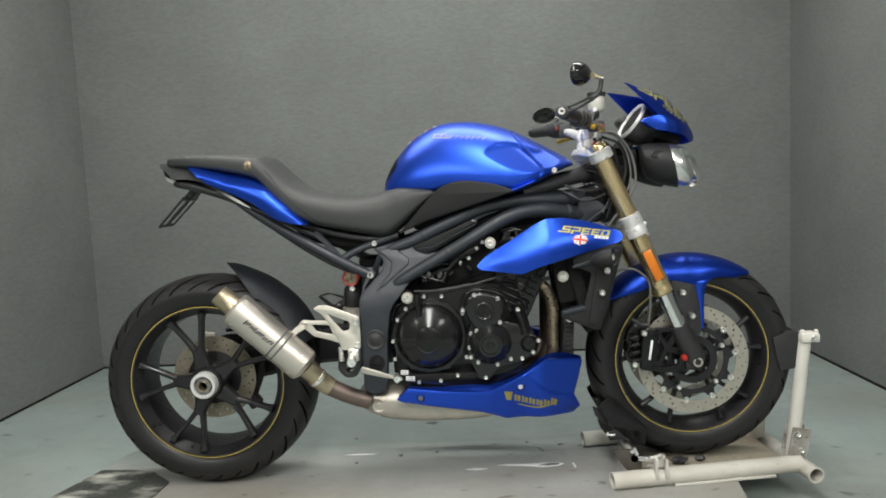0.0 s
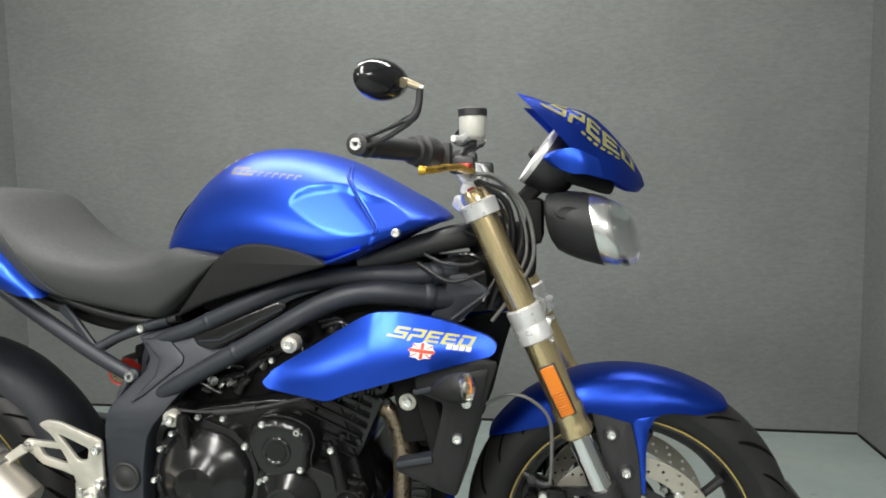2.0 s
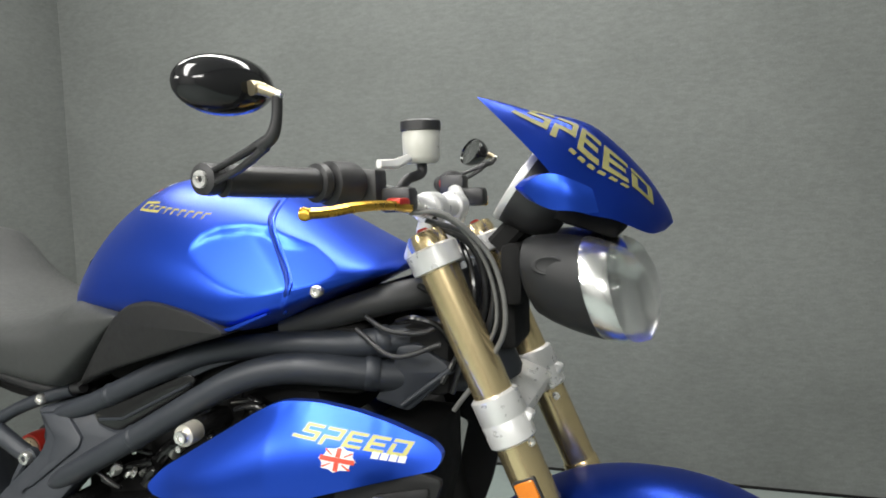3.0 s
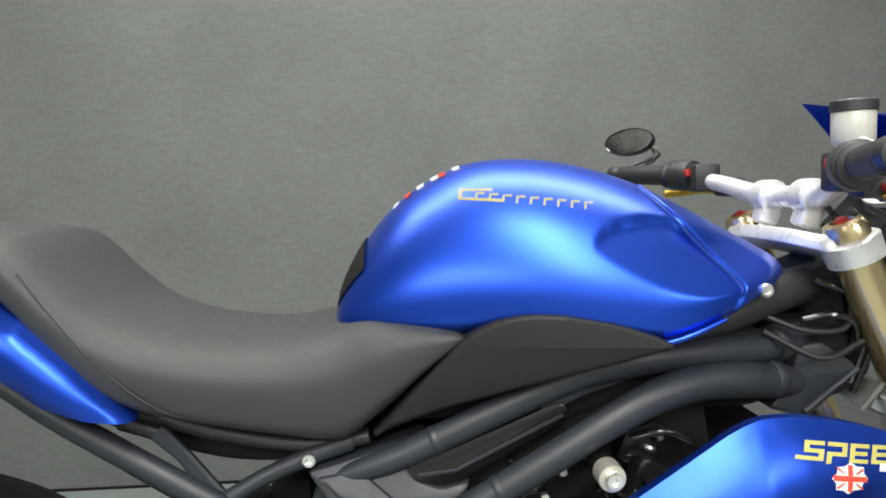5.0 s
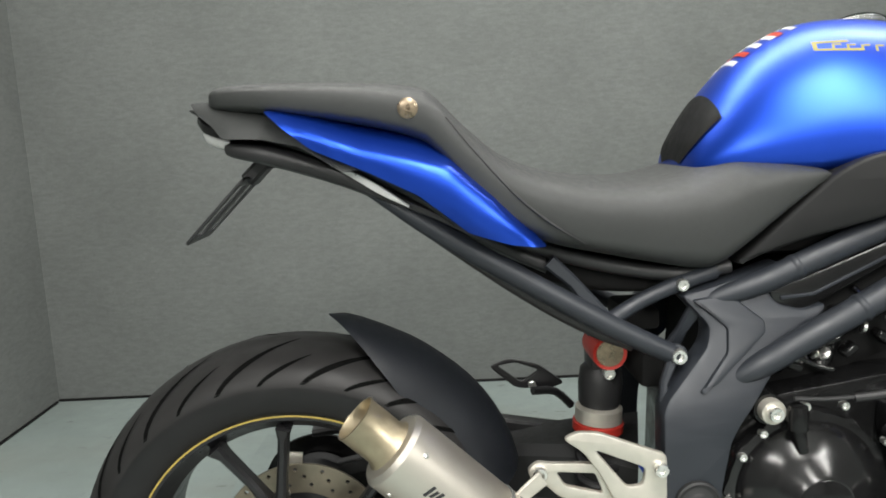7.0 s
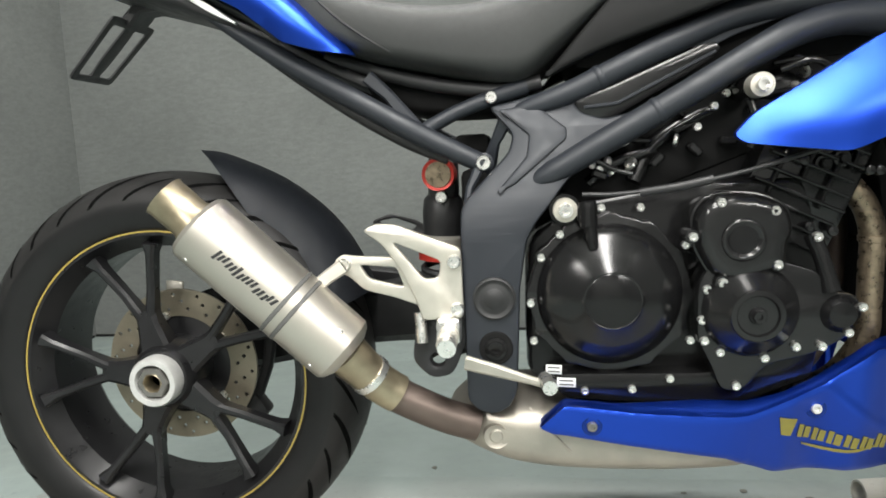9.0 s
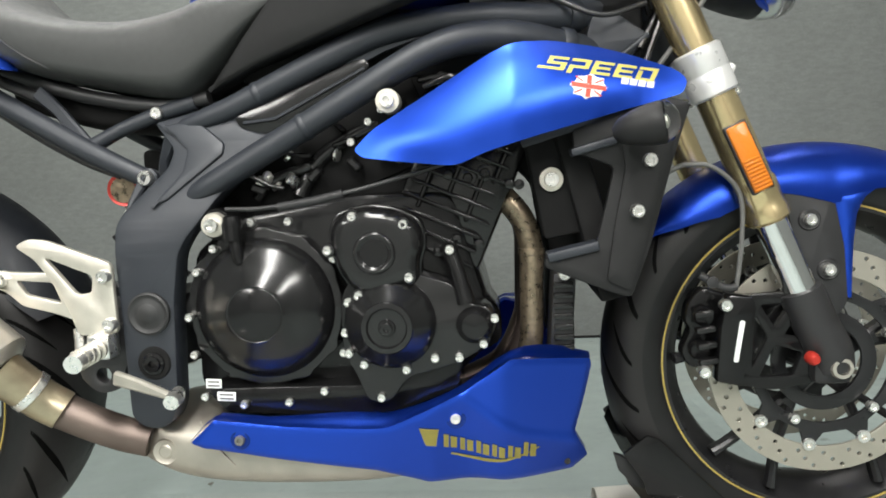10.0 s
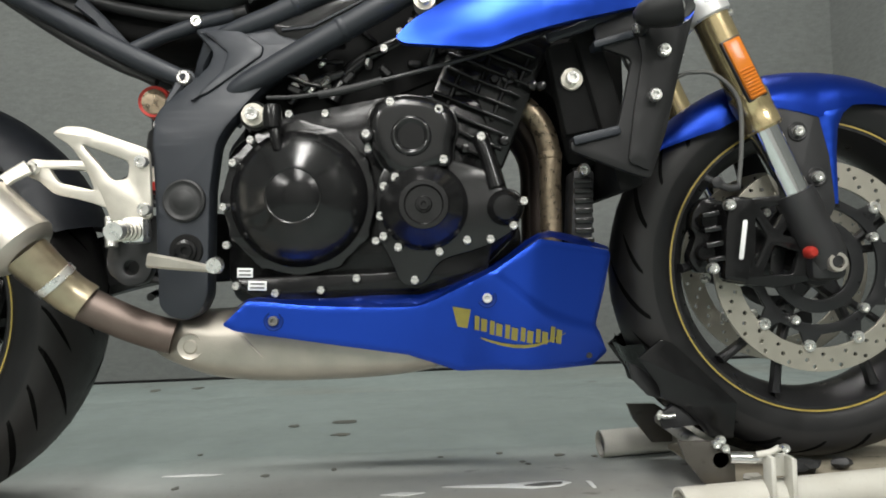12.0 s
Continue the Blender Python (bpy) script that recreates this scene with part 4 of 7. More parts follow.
FACETS = [knee_plane((0.860, 0.949, 0.0), (0.948, 0.905, 0.0), (0.935, 0.972, 0.012)), knee_plane((0.985, 0.908, 0.0), (1.060, 0.926, 0.0), (1.005, 0.955, 0.011))]
knee = []
for v in tank_bm.verts:
    x, z = v.co.x, v.co.z
    if 0.851 < x < 1.078 and abs(v.co.y) > 0.03 and z > 0.88:
        high = float(np.interp(x, [p[0] for p in KNEE_TOP], [p[1] for p in KNEE_TOP]))
        floor_y = min(f[0] + f[1] * x + f[2] * z for f in FACETS)
        depth = min(abs(v.co.y) - floor_y, 1.0 * (high - z), 0.7 * (x - 0.851))
        if depth > 0:
            v.co.y = math.copysign(abs(v.co.y) - depth, v.co.y)
        if depth > -0.003:
            knee.append(v)
for _ in range(2):
    bmesh.ops.smooth_vert(tank_bm, verts=knee, factor=0.5, use_axis_x=False, use_axis_y=True, use_axis_z=False)
seam = [(0.935, 1.018), (0.946, 0.996), (0.962, 0.973), (0.985, 0.942), (1.006, 0.915), (1.008, 0.902), (0.994, 0.874)]
for v in tank_bm.verts:
    past = v.co.x - float(np.interp(v.co.z, [p[1] for p in seam[::-1]], [p[0] for p in seam[::-1]]))
    if past > 0 and v.co.z < 1.03:
        v.co.y += math.copysign(0.0045 * min(1, past / 0.004) * min(1, abs(v.co.y) / 0.05), v.co.y)
tank = part("fuel_tank", tank_bm, BLUE, bike, "satin metallic blue fuel tank", 60)
on_tank = caster(tank)
part("tank_seam", tube([(x, on_tank(x, z), z) for x, z in seam], 0.0030, 8, 4), BLUE_DARK, tank, "dark joint between tank and front cover")
part("tank_lip", tube([(x + 0.0045, on_tank(x + 0.0045, z + 0.0025) + 0.0002, z + 0.0025) for x, z in seam], 0.0026, 8, 4), BLUE, tank)
bolt(1.043, on_tank(1.043, 0.903) - 0.001, 0.903, 0.008, tank)
part("tank_flange", beam([(x, on_tank(x, z + 0.006) - 0.002, z) for x, z in ((0.908, 0.853), (0.930, 0.856), (0.955, 0.865), (0.986, 0.877))], [0.004, 0.005, 0.005, 0.003], 0.010, 0.0012, per=3), BLUE, tank, "thin turned-out flange under the tank")


def tank_patch(x0, x1, a0, a1, lift, steps=14):
    """A film on the tank between two stations and two angles round it."""
    rings = []
    for x, top, bottom, half in spline(TANK, 8):
        if x0 <= x <= x1:
            ring = []
            for k in range(steps + 1):
                a = radians(a0 + (a1 - a0) * k / steps)
                c, q = math.cos(a), math.sin(a)
                out = Vector((-0.5, c, q)).normalized() * lift
                ring.append(tank_point(x, top, bottom, half, a) + out)
            rings.append(ring)
    bm = skin(rings, False, False)
    bmesh.ops.solidify(bm, geom=bm.faces[:], thickness=0.0015)
    return bm


part("tank_pad", tank_patch(0.5595, 0.605, 36, 139, 0.0025), MATT, tank, "black rubber tank pad")
for k in range(6):
    part("tank_sticker", tank_patch(0.632 + 0.015 * k, 0.649 + 0.015 * k, 58 + 0.8 * k, 104, 0.0015), (PALE, FLAG_RED, PALE, PALE, FLAG_RED, PALE)[k], tank, "red and white sticker on the tank's crest")

seat_bm = superloft([(-0.064, 0.984, 0.972, 0.080), (-0.050, 0.997, 0.962, 0.108), (0.02, 0.999, 0.955, 0.135), (0.12, 0.996, 0.938, 0.146), (0.195, 0.989, 0.917, 0.150), (0.222, 0.976, 0.898, 0.151), (0.262, 0.935, 0.850, 0.154),
                     (0.305, 0.898, 0.806, 0.158), (0.36, 0.873, 0.779, 0.160), (0.43, 0.859, 0.761, 0.158), (0.50, 0.857, 0.745, 0.155), (0.555, 0.868, 0.734, 0.152), (0.580, 0.876, 0.738, 0.151), (0.61, 0.885, 0.760, 0.151), (0.66, 0.882, 0.806, 0.151), (0.698, 0.870, 0.842, 0.150), (0.712, 0.860, 0.853, 0.146)], 2.9, 64, per=5, lower=6)
seat = part("seat", seat_bm, VINYL, bike, "black vinyl dual seat with a raised pillion pad", 60)
on_seat = caster(seat)
part("seat_screw", lathe([(0.003, 0.002), (0.0035, 0.004), (0.009, 0.004), (0.0125, 0.002), (0.013, -0.006)], 24, facing(0.190, on_seat(0.190, 0.957) + 0.001, 0.957)), BURNT, seat, "brown-tinted flat seat screw")
part("seat_seam", tube([(x, on_seat(x, z) - 0.0002, z) for x, z in ((0.235, 0.945), (0.275, 0.895), (0.33, 0.835), (0.40, 0.785), (0.47, 0.752))], 0.0016, 8, 4), MATT, seat)

CREASE = [(0.0, 0.964), (0.024, 0.956), (0.064, 0.943), (0.127, 0.919), (0.193, 0.904), (0.238, 0.892), (0.291, 0.847), (0.341, 0.796), (0.37, 0.766)]


def tail_side(x, z):
    """The panel leans in above its crease and tucks under below it."""
    d = z - float(np.interp(x, [p[0] for p in CREASE], [p[1] for p in CREASE])) + 0.010
    lean = 1.15 * d if d > 0 else 0.55 * d + 5.0 * d * d
    return -0.152 - 0.05 * x + lean + 0.25 * math.sqrt(d * d + 0.003 ** 2)


tail_panel = part("tail_panel", shell(rounded([(0.014, 0.961), (0.085, 0.955), (0.186, 0.936), (0.214, 0.925), (0.246, 0.899), (0.291, 0.853), (0.355, 0.783), (0.306, 0.790), (0.258, 0.805), (0.235, 0.824), (0.199, 0.853), (0.142, 0.882), (0.074, 0.912), (0.043, 0.936)], 0.006, 3), None, tail_side, 0.009, 2.0, rim=0.014, step=0.0042, smooth=40), BLUE, bike, "satin blue tail side panel")
mirrored(tail_panel)
tail = part("tail_fairing", superloft([(-0.094, 0.9705, 0.964, 0.070), (-0.080, 0.972, 0.955, 0.090), (-0.040, 0.970, 0.929, 0.108), (0.01, 0.960, 0.916, 0.118), (0.07, 0.935, 0.895, 0.126), (0.13, 0.905, 0.868, 0.130), (0.20, 0.862, 0.832, 0.134), (0.24, 0.83, 0.80, 0.13)], 2.2, 44), VINYL, bike, "dark grey plastic tail fairing")
tail_cover = part("tail_side_cover", shell(rounded([(-0.086, 0.975), (-0.041, 0.978), (0.012, 0.962), (0.050, 0.936), (0.092, 0.905), (0.130, 0.886), (0.110, 0.884), (0.053, 0.917), (0.006, 0.927), (-0.041, 0.929), (-0.054, 0.944), (-0.076, 0.961)], 0.004, 3), None, lambda x, z: -0.122 - 0.06 * x + 0.62 * (z - 0.93), 0.004, 2, rim=0.008, step=0.005, back=0.02), VINYL, tail, "dark grey tail side cover")
mirrored(tail_cover)
part("lamp_recess", superloft([(-0.086, 0.962, 0.944, 0.066), (-0.074, 0.958, 0.932, 0.082), (-0.052, 0.946, 0.924, 0.092), (-0.036, 0.934, 0.922, 0.094)], 3.2, 32), GLOSS, tail, "dark recess over the tail lamp")
part("tail_lamp", superloft([(-0.079, 0.942, 0.930, 0.070), (-0.071, 0.941, 0.921, 0.082), (-0.058, 0.936, 0.915, 0.090), (-0.041, 0.931, 0.911, 0.0955), (-0.038, 0.928, 0.912, 0.095)], 3.6, 32), LENS, tail, "clear tail lamp lens")
part("tail_tray", superloft([(-0.045, 0.926, 0.906, 0.098), (-0.035, 0.928, 0.902, 0.104), (0.0, 0.925, 0.893, 0.113), (0.05, 0.912, 0.878, 0.118), (0.10, 0.893, 0.861, 0.122), (0.157, 0.864, 0.838, 0.126), (0.224, 0.830, 0.811, 0.126), (0.30, 0.792, 0.765, 0.118), (0.36, 0.765, 0.735, 0.11)], 3.6, 36), BLACK, tail, "black undertray")
part("heat_strip", beam([(0.092, -0.1265, 0.8935), (0.125, -0.1300, 0.8755), (0.154, -0.1325, 0.8575), (0.186, -0.1345, 0.838)], [0.003, 0.008, 0.009, 0.003], 0.008, 0.001, per=3), SILVER, tail, "pale strip under the tail panel")
slope = Matrix.Translation((-0.078, 0, 0.836)) @ Matrix.Rotation(radians(-45), 4, "Y")
bracket = plate_mesh(rounded([(-0.064, -0.055), (0.060, -0.062), (0.060, 0.062), (-0.064, 0.055)], 0.01, 3), 0.004, [rounded([(-0.052, -0.043), (0.046, -0.048), (0.046, -0.012), (0.02, -0.014), (-0.02, -0.014), (-0.052, -0.010)], 0.006, 3), rounded([(-0.052, 0.043), (-0.052, 0.010), (-0.02, 0.014), (0.02, 0.014), (0.046, 0.012), (0.046, 0.048)], 0.006, 3)], 0.001, slope)
part("plate_bracket", bracket, BLACK, tail, "empty black number plate bracket")
part("bracket_stem", beam([(-0.04, 0, 0.872), (-0.015, 0, 0.896), (0.02, 0, 0.90)], [0.02, 0.02, 0.02], 0.05, 0.004), BLACK, tail)

cover_bm = plate(rounded([(0.600, 0.742), (0.655, 0.803), (0.709, 0.859), (0.729, 0.872), (0.749, 0.881), (0.780, 0.887), (0.816, 0.886), (0.868, 0.877), (0.908, 0.864), (0.934, 0.851), (0.905, 0.843), (0.832, 0.822), (0.768, 0.803), (0.679, 0.776)], 0.012, 4), 0.0, 0.045, (), 0.0055)
for v in cover_bm.verts:
    v.co.y += -0.138 - 0.205 * (v.co.x - 0.62) - 0.10 * (v.co.z - 0.83)
cover = part("tank_side_cover", cover_bm, COVER, bike, "matt black side cover under the tank", 50)
mirrored(cover)

# ---- main frame ----
upper = part("frame_tube", tube([(0.545, -0.124, 0.694), (0.572, -0.128, 0.701), (0.605, -0.130, 0.711), (0.64, -0.131, 0.723), (0.668, -0.131, 0.735), (0.72, -0.132, 0.758), (0.771, -0.132, 0.780), (0.838, -0.131, 0.806), (0.90, -0.128, 0.818), (0.95, -0.124, 0.823), (1.00, -0.116, 0.824), (1.07, -0.095, 0.822), (1.15, -0.062, 0.83), (1.20, -0.03, 0.84)], [0.005, 0.0115, 0.0145, 0.0155, 0.0160, 0.0165, 0.017, 0.0175, 0.018, 0.018, 0.0185, 0.020, 0.021, 0.022], 22, 4), FRAME, bike, "dark satin twin-tube frame rail")
lower = part("frame_tube", tube([(0.556, -0.146, 0.586), (0.582, -0.160, 0.602), (0.606, -0.166, 0.616), (0.633, -0.166, 0.630), (0.680, -0.165, 0.656), (0.751, -0.164, 0.694), (0.820, -0.162, 0.732), (0.865, -0.159, 0.757), (0.905, -0.155, 0.777), (0.945, -0.148, 0.790), (0.985, -0.138, 0.795), (1.03, -0.125, 0.792), (1.11, -0.085, 0.778), (1.20, -0.035, 0.770)], [0.004, 0.011, 0.0150, 0.0165, 0.0170, 0.0170, 0.0175, 0.018, 0.019, 0.020, 0.021, 0.022, 0.022, 0.022], 22, 4), FRAME, bike, "dark satin twin-tube frame rail")
third = part("frame_brace", tube([(0.96, -0.11, 0.845), (1.03, -0.10, 0.862), (1.10, -0.075, 0.880), (1.16, -0.045, 0.89)], [0.017, 0.019, 0.021, 0.022], 18, 4), MATT, bike, "dark head brace tube")
def leaned(bm):
    """Bends a flat casting in towards the rails above the pivot."""
    for k in range(9):
        bmesh.ops.bisect_plane(bm, geom=bm.verts[:] + bm.edges[:] + bm.faces[:], plane_co=(0, 0, 0.524 + 0.009 * k), plane_no=(0, 0, 1))
    for v in bm.verts:
        u = v.co.z - 0.56
        v.co.y += 0.41 * (0 if u < -0.036 else u if u > 0.036 else (u + 0.036) ** 2 / 0.144)
    return bm


casting = pivot_plate = part("frame_plate", leaned(plate(rounded([(0.490, 0.318), (0.4895, 0.44), (0.488, 0.540), (0.489, 0.572), (0.496, 0.587), (0.537, 0.629), (0.554, 0.647), (0.560, 0.670), (0.528, 0.708), (0.565, 0.716), (0.630, 0.734), (0.668, 0.744), (0.652, 0.722), (0.643, 0.709), (0.651, 0.695), (0.681, 0.685), (0.716, 0.692), (0.700, 0.664), (0.655, 0.632), (0.626, 0.604), (0.606, 0.578), (0.586, 0.554), (0.574, 0.532), (0.564, 0.47), (0.557, 0.330), (0.546, 0.308), (0.526, 0.298), (0.504, 0.303)], 0.008, 3), -0.194, 0.040, (), 0.006)), FRAME, bike, "dark cast frame plate between rails and swingarm pivot", 30)
part("casting_face", leaned(plate(rounded([(0.541, 0.703), (0.590, 0.7085), (0.631, 0.675), (0.630, 0.661), (0.560, 0.604), (0.536, 0.594), (0.577, 0.640), (0.581, 0.668)], 0.004, 3), -0.1990, 0.010, (), 0.0045)), FRAME, casting, "", 24)
part("frame_gusset", plate(rounded([(0.79, 0.80), (0.835, 0.812), (0.90, 0.826), (0.90, 0.80), (0.85, 0.785), (0.80, 0.762)], 0.008, 3), -0.134, 0.012), FRAME, bike)
infill = part("frame_infill", plate(rounded([(0.640, 0.712), (0.648, 0.694), (0.682, 0.682), (0.702, 0.690), (0.817, 0.752), (0.830, 0.768), (0.824, 0.777), (0.810, 0.776), (0.69, 0.728)], 0.008, 3), -0.137, 0.012, (), 0.004), GLOSS, bike, "black infill panel between the rails")
part("infill_ridge", tube([(0.655, -0.138, 0.701), (0.698, -0.138, 0.7045), (0.822, -0.138, 0.764)], 0.0024, 6, 1), FRAME, infill)
head_plate = part("head_casting", plate(rounded([(1.085, 0.746), (1.111, 0.778), (1.122, 0.822), (1.152, 0.826), (1.190, 0.800), (1.201, 0.790), (1.135, 0.732)], 0.008, 3), -0.098, 0.05, (), 0.005), FRAME, bike, "dark cast steering head plate")
part("casting_rib", tube([(1.128, -0.100, 0.742), (1.160, -0.099, 0.766), (1.196, -0.098, 0.793)], 0.004, 8, 3), FRAME, head_plate)
for a, b, r in (((1.098, -0.085, 0.824), (1.14, -0.066, 0.828), 0.0232), ((1.085, -0.098, 0.7835), (1.14, -0.07, 0.775), 0.0245)):
    part("weld_collar", lathe([(r - 0.002, -0.010), (r, -0.007), (r, 0.007), (r - 0.002, 0.010)], 24, along(a, b)), FRAME, head_plate)
mirrored(head_plate)
for x, z, ry in ((0.676, 0.7385, 1), (0.744, 0.6903, 0)):
    c = Vector((x, -0.1312 if ry else -0.1641, z))
    part("weld_collar", lathe([(0.016, -0.005), (0.0174, -0.002), (0.0174, 0.002), (0.016, 0.005)] if ry else [(0.0168, -0.005), (0.0184, -0.002), (0.0184, 0.002), (0.0168, 0.005)], 24, along(c, c + Vector((0.06, 0, 0.0265 if ry else 0.033)))), FRAME, upper if ry else lower)
for x, y, z, r in ((0.624, -0.190, 0.570, 0.0158), (0.859, -0.200, 0.714, 0.0150), (1.058, -0.166, 0.609, 0.0155)):
    w = part("mount_washer", lathe([(r * 0.5, 0.004), (r * 0.96, 0.004), (r, 0.002), (r, -0.02)], 28, facing(x, y, z)), CAST, bike, "steel engine mount washer")
    part("mount_bolt", lathe([(r * 0.28, 0.008), (r * 0.32, 0.013), (r * 0.55, 0.013), (r * 0.6, 0.010), (r * 0.6, 0.002)], 18, facing(x, y, z)), STEEL, w)
part("mount_boss", lathe([(0.014, 0), (0.015, -0.03), (0.015, -0.08)], 20, facing(0.859, -0.196, 0.714)), ENGINE, bike)
part("mount_boss", lathe([(0.020, 0), (0.022, -0.03), (0.022, -0.06)], 20, facing(0.624, -0.182, 0.570)), ENGINE, bike)
part("pivot_recess", lathe([(0.012, 0.0012), (0.021, 0.001), (0.023, -0.002), (0.024, -0.012)], 28, facing(0.530, -0.1955, 0.391)), CAVITY, pivot_plate)
badge = part("pivot_cap", join(lathe([(0.015, 0.0035), (0.019, 0.001), (0.022, 0.001), (0.0255, 0.0035), (0.028, 0.002), (0.029, -0.01)], 32, facing(0.530, -0.197, 0.458)), lathe([(0.001, 0.006), (0.012, 0.005), (0.0155, 0.002), (0.0155, -0.004)], 28, facing(0.530, -0.197, 0.458))), MATT, pivot_plate, "round black pivot cap")
part("pivot_bolt", lathe([(0.004, 0.003), (0.005, 0.007), (0.010, 0.007), (0.011, 0.004), (0.015, 0.003), (0.016, -0.006)], 20, facing(0.530, -0.196, 0.391)), ENGINE, pivot_plate)
for ob in (upper, lower, third, casting, infill):
    mirrored(ob)

# subframe
sub = part("subframe_tube", tube([(0.12, -0.108, 0.866), (0.20, -0.116, 0.816), (0.268, -0.124, 0.773), (0.364, -0.132, 0.716), (0.448, -0.139, 0.668), (0.520, -0.143, 0.632)], [0.004, 0.0125, 0.0145, 0.0145, 0.0145, 0.013], 18, 4), FRAME, bike, "dark tubular rear subframe")
part("subframe_lug", lathe([(0.013, -0.004), (0.0135, 0.006), (0.011, 0.008)], 18, facing(0.520, -0.140, 0.634)), FRAME, sub)
bolt(0.520, -0.149, 0.634, 0.0105, sub)
part("subframe_brace", beam([(0.362, -0.118, 0.758), (0.392, -0.122, 0.73), (0.430, -0.130, 0.682)], [0.020, 0.016, 0.022], 0.012, 0.003), FRAME, sub)
part("subframe_brace", tube([(0.435, -0.132, 0.678), (0.48, -0.124, 0.702), (0.535, -0.116, 0.722), (0.58, -0.11, 0.735)], [0.011, 0.010, 0.011, 0.012], 12, 3), FRAME, sub)
part("subframe_rail", tube([(0.30, -0.10, 0.79), (0.42, -0.105, 0.752), (0.53, -0.108, 0.732), (0.60, -0.11, 0.74)], 0.010, 12, 3), BLACK, sub)
bolt(0.532, -0.126, 0.721, 0.0085, sub)
part("wiring_loom", tube([(0.17, -0.10, 0.826), (0.27, -0.108, 0.757), (0.35, -0.112, 0.704), (0.42, -0.118, 0.664), (0.47, -0.12, 0.640)], [0.003, 0.008, 0.010, 0.010, 0.007], 10, 4), BLACK, sub)
mirrored(sub)
# dark filler body under the seat, coloured for the shade there
part("under_seat_fill", superloft([(0.30, 0.79, 0.74, 0.08), (0.42, 0.76, 0.705, 0.09), (0.52, 0.745, 0.70, 0.095), (0.60, 0.74, 0.705, 0.09)], 4, 24), CAVITY, bike)

# ---- engine ----
engine = part("engine_block", join(plate(rounded([(0.570, 0.345), (0.60, 0.325), (0.90, 0.325), (0.980, 0.40), (0.968, 0.455), (0.930, 0.60), (0.80, 0.60), (0.64, 0.575), (0.575, 0.53)], 0.02, 3), -0.150, 0.30, (), 0.008),
                                  plate(rounded([(0.60, 0.335), (0.92, 0.335), (0.93, 0.27), (0.66, 0.27)], 0.02, 3), -0.10, 0.20, (), 0.008)), ENGINE, bike, "black three-cylinder engine")
clutch = part("clutch_cover", lathe([(0.001, 0.0440), (0.0340, 0.0440), (0.0362, 0.0450), (0.0375, 0.0440), (0.0400, 0.0415), (0.0600, 0.0320), (0.0780, 0.0205), (0.0880, 0.0110), (0.0935, 0.0020), (0.0955, -0.008), (0.0955, -0.03)], 96, facing(0.679, -0.176, 0.457)), GLOSS, engine, "gloss black conical clutch cover", 26)
part("cover_cap", lathe([(0.001, 0.0452), (0.0335, 0.0450), (0.0350, 0.0438)], 48, facing(0.679, -0.176, 0.457)), ENGINE, clutch)
lobes = []
for k in range(72):
    a = 2 * math.pi * k / 72
    r = 0.104 + 0.005 * max(0, math.cos(a * 12 + 0.4)) ** 2
    lobes.append((0.679 + r * math.cos(a), 0.457 + r * math.sin(a)))
part("clutch_flange", plate(lobes, -0.178, 0.03, (), 0.003), GLOSS, engine, "black clutch cover flange")
part("clutch_arm", join(tube([(0.658, -0.200, 0.520), (0.654, -0.198, 0.545), (0.652, -0.192, 0.575)], [0.007, 0.0085, 0.008], 14, 3), lathe([(0.006, 0.012), (0.011, 0.01), (0.013, 0), (0.013, -0.02)], 16, along((0.651, -0.198, 0.57), (0.651, -0.198, 0.6)))), ENGINE, engine)
upper_line = rounded([(0.778, 0.558), (0.790, 0.578), (0.824, 0.587), (0.862, 0.581), (0.890, 0.566), (0.897, 0.540), (0.888, 0.512), (0.890, 0.494), (0.864, 0.483), (0.828, 0.470), (0.800, 0.485), (0.780, 0.522)], 0.016, 4)
cover_u = part("starter_cover", shell(upper_line, None, -0.204, 0.015, 2.4, back=0.05, rim=0.017, step=0.004, smooth=3), GLOSS, engine, "gloss black starter gear cover", 40)
part("cover_rim", plate([(0.8375 + 1.055 * (x - 0.8375), 0.530 + 1.06 * (z - 0.530)) for x, z in upper_line], -0.201, 0.012, (), 0.003), GLOSS, cover_u)
part("cover_ring", lathe([(0.0175, 0.000), (0.0195, 0.0022), (0.0215, 0.0034), (0.0240, 0.0034), (0.0262, 0.0016), (0.0270, -0.003)], 48, facing(0.835, -0.219, 0.529)), GLOSS, cover_u, "", 50)
part("cover_disc", lathe([(0.001, 0.0008), (0.0170, 0.0008), (0.0182, -0.0004)], 40, facing(0.835, -0.219, 0.529)), ENGINE, cover_u)
cover_l = part("crank_cover", join(lathe([(0.001, 0.046), (0.0095, 0.046), (0.011, 0.0435), (0.0235, 0.0435), (0.0255, 0.047), (0.0315, 0.0465), (0.034, 0.042), (0.050, 0.030), (0.0585, 0.016), (0.060, -0.04)], 56, facing(0.848, -0.190, 0.438)),
                                   plate(rounded([(0.785, 0.47), (0.80, 0.498), (0.86, 0.508), (0.93, 0.485), (0.945, 0.46), (0.975, 0.455), (0.984, 0.43), (0.965, 0.40), (0.925, 0.380), (0.865, 0.366), (0.845, 0.333), (0.815, 0.332), (0.80, 0.372), (0.785, 0.40)], 0.018, 4), -0.203, 0.05, (), 0.004)), GLOSS, engine, "gloss black crankshaft cover", 25)
part("cover_plug", lathe([(0.003, 0.004), (0.004, 0.0075), (0.0075, 0.0075), (0.0085, 0.005), (0.0085, -0.004)], 6, facing(0.848, -0.235, 0.438)), GLOSS, cover_l, "", 20)
STARTER_BOLTS = [(0.809, 0.575), (0.872, 0.563), (0.876, 0.497), (0.776, 0.534), (0.812, 0.476)]
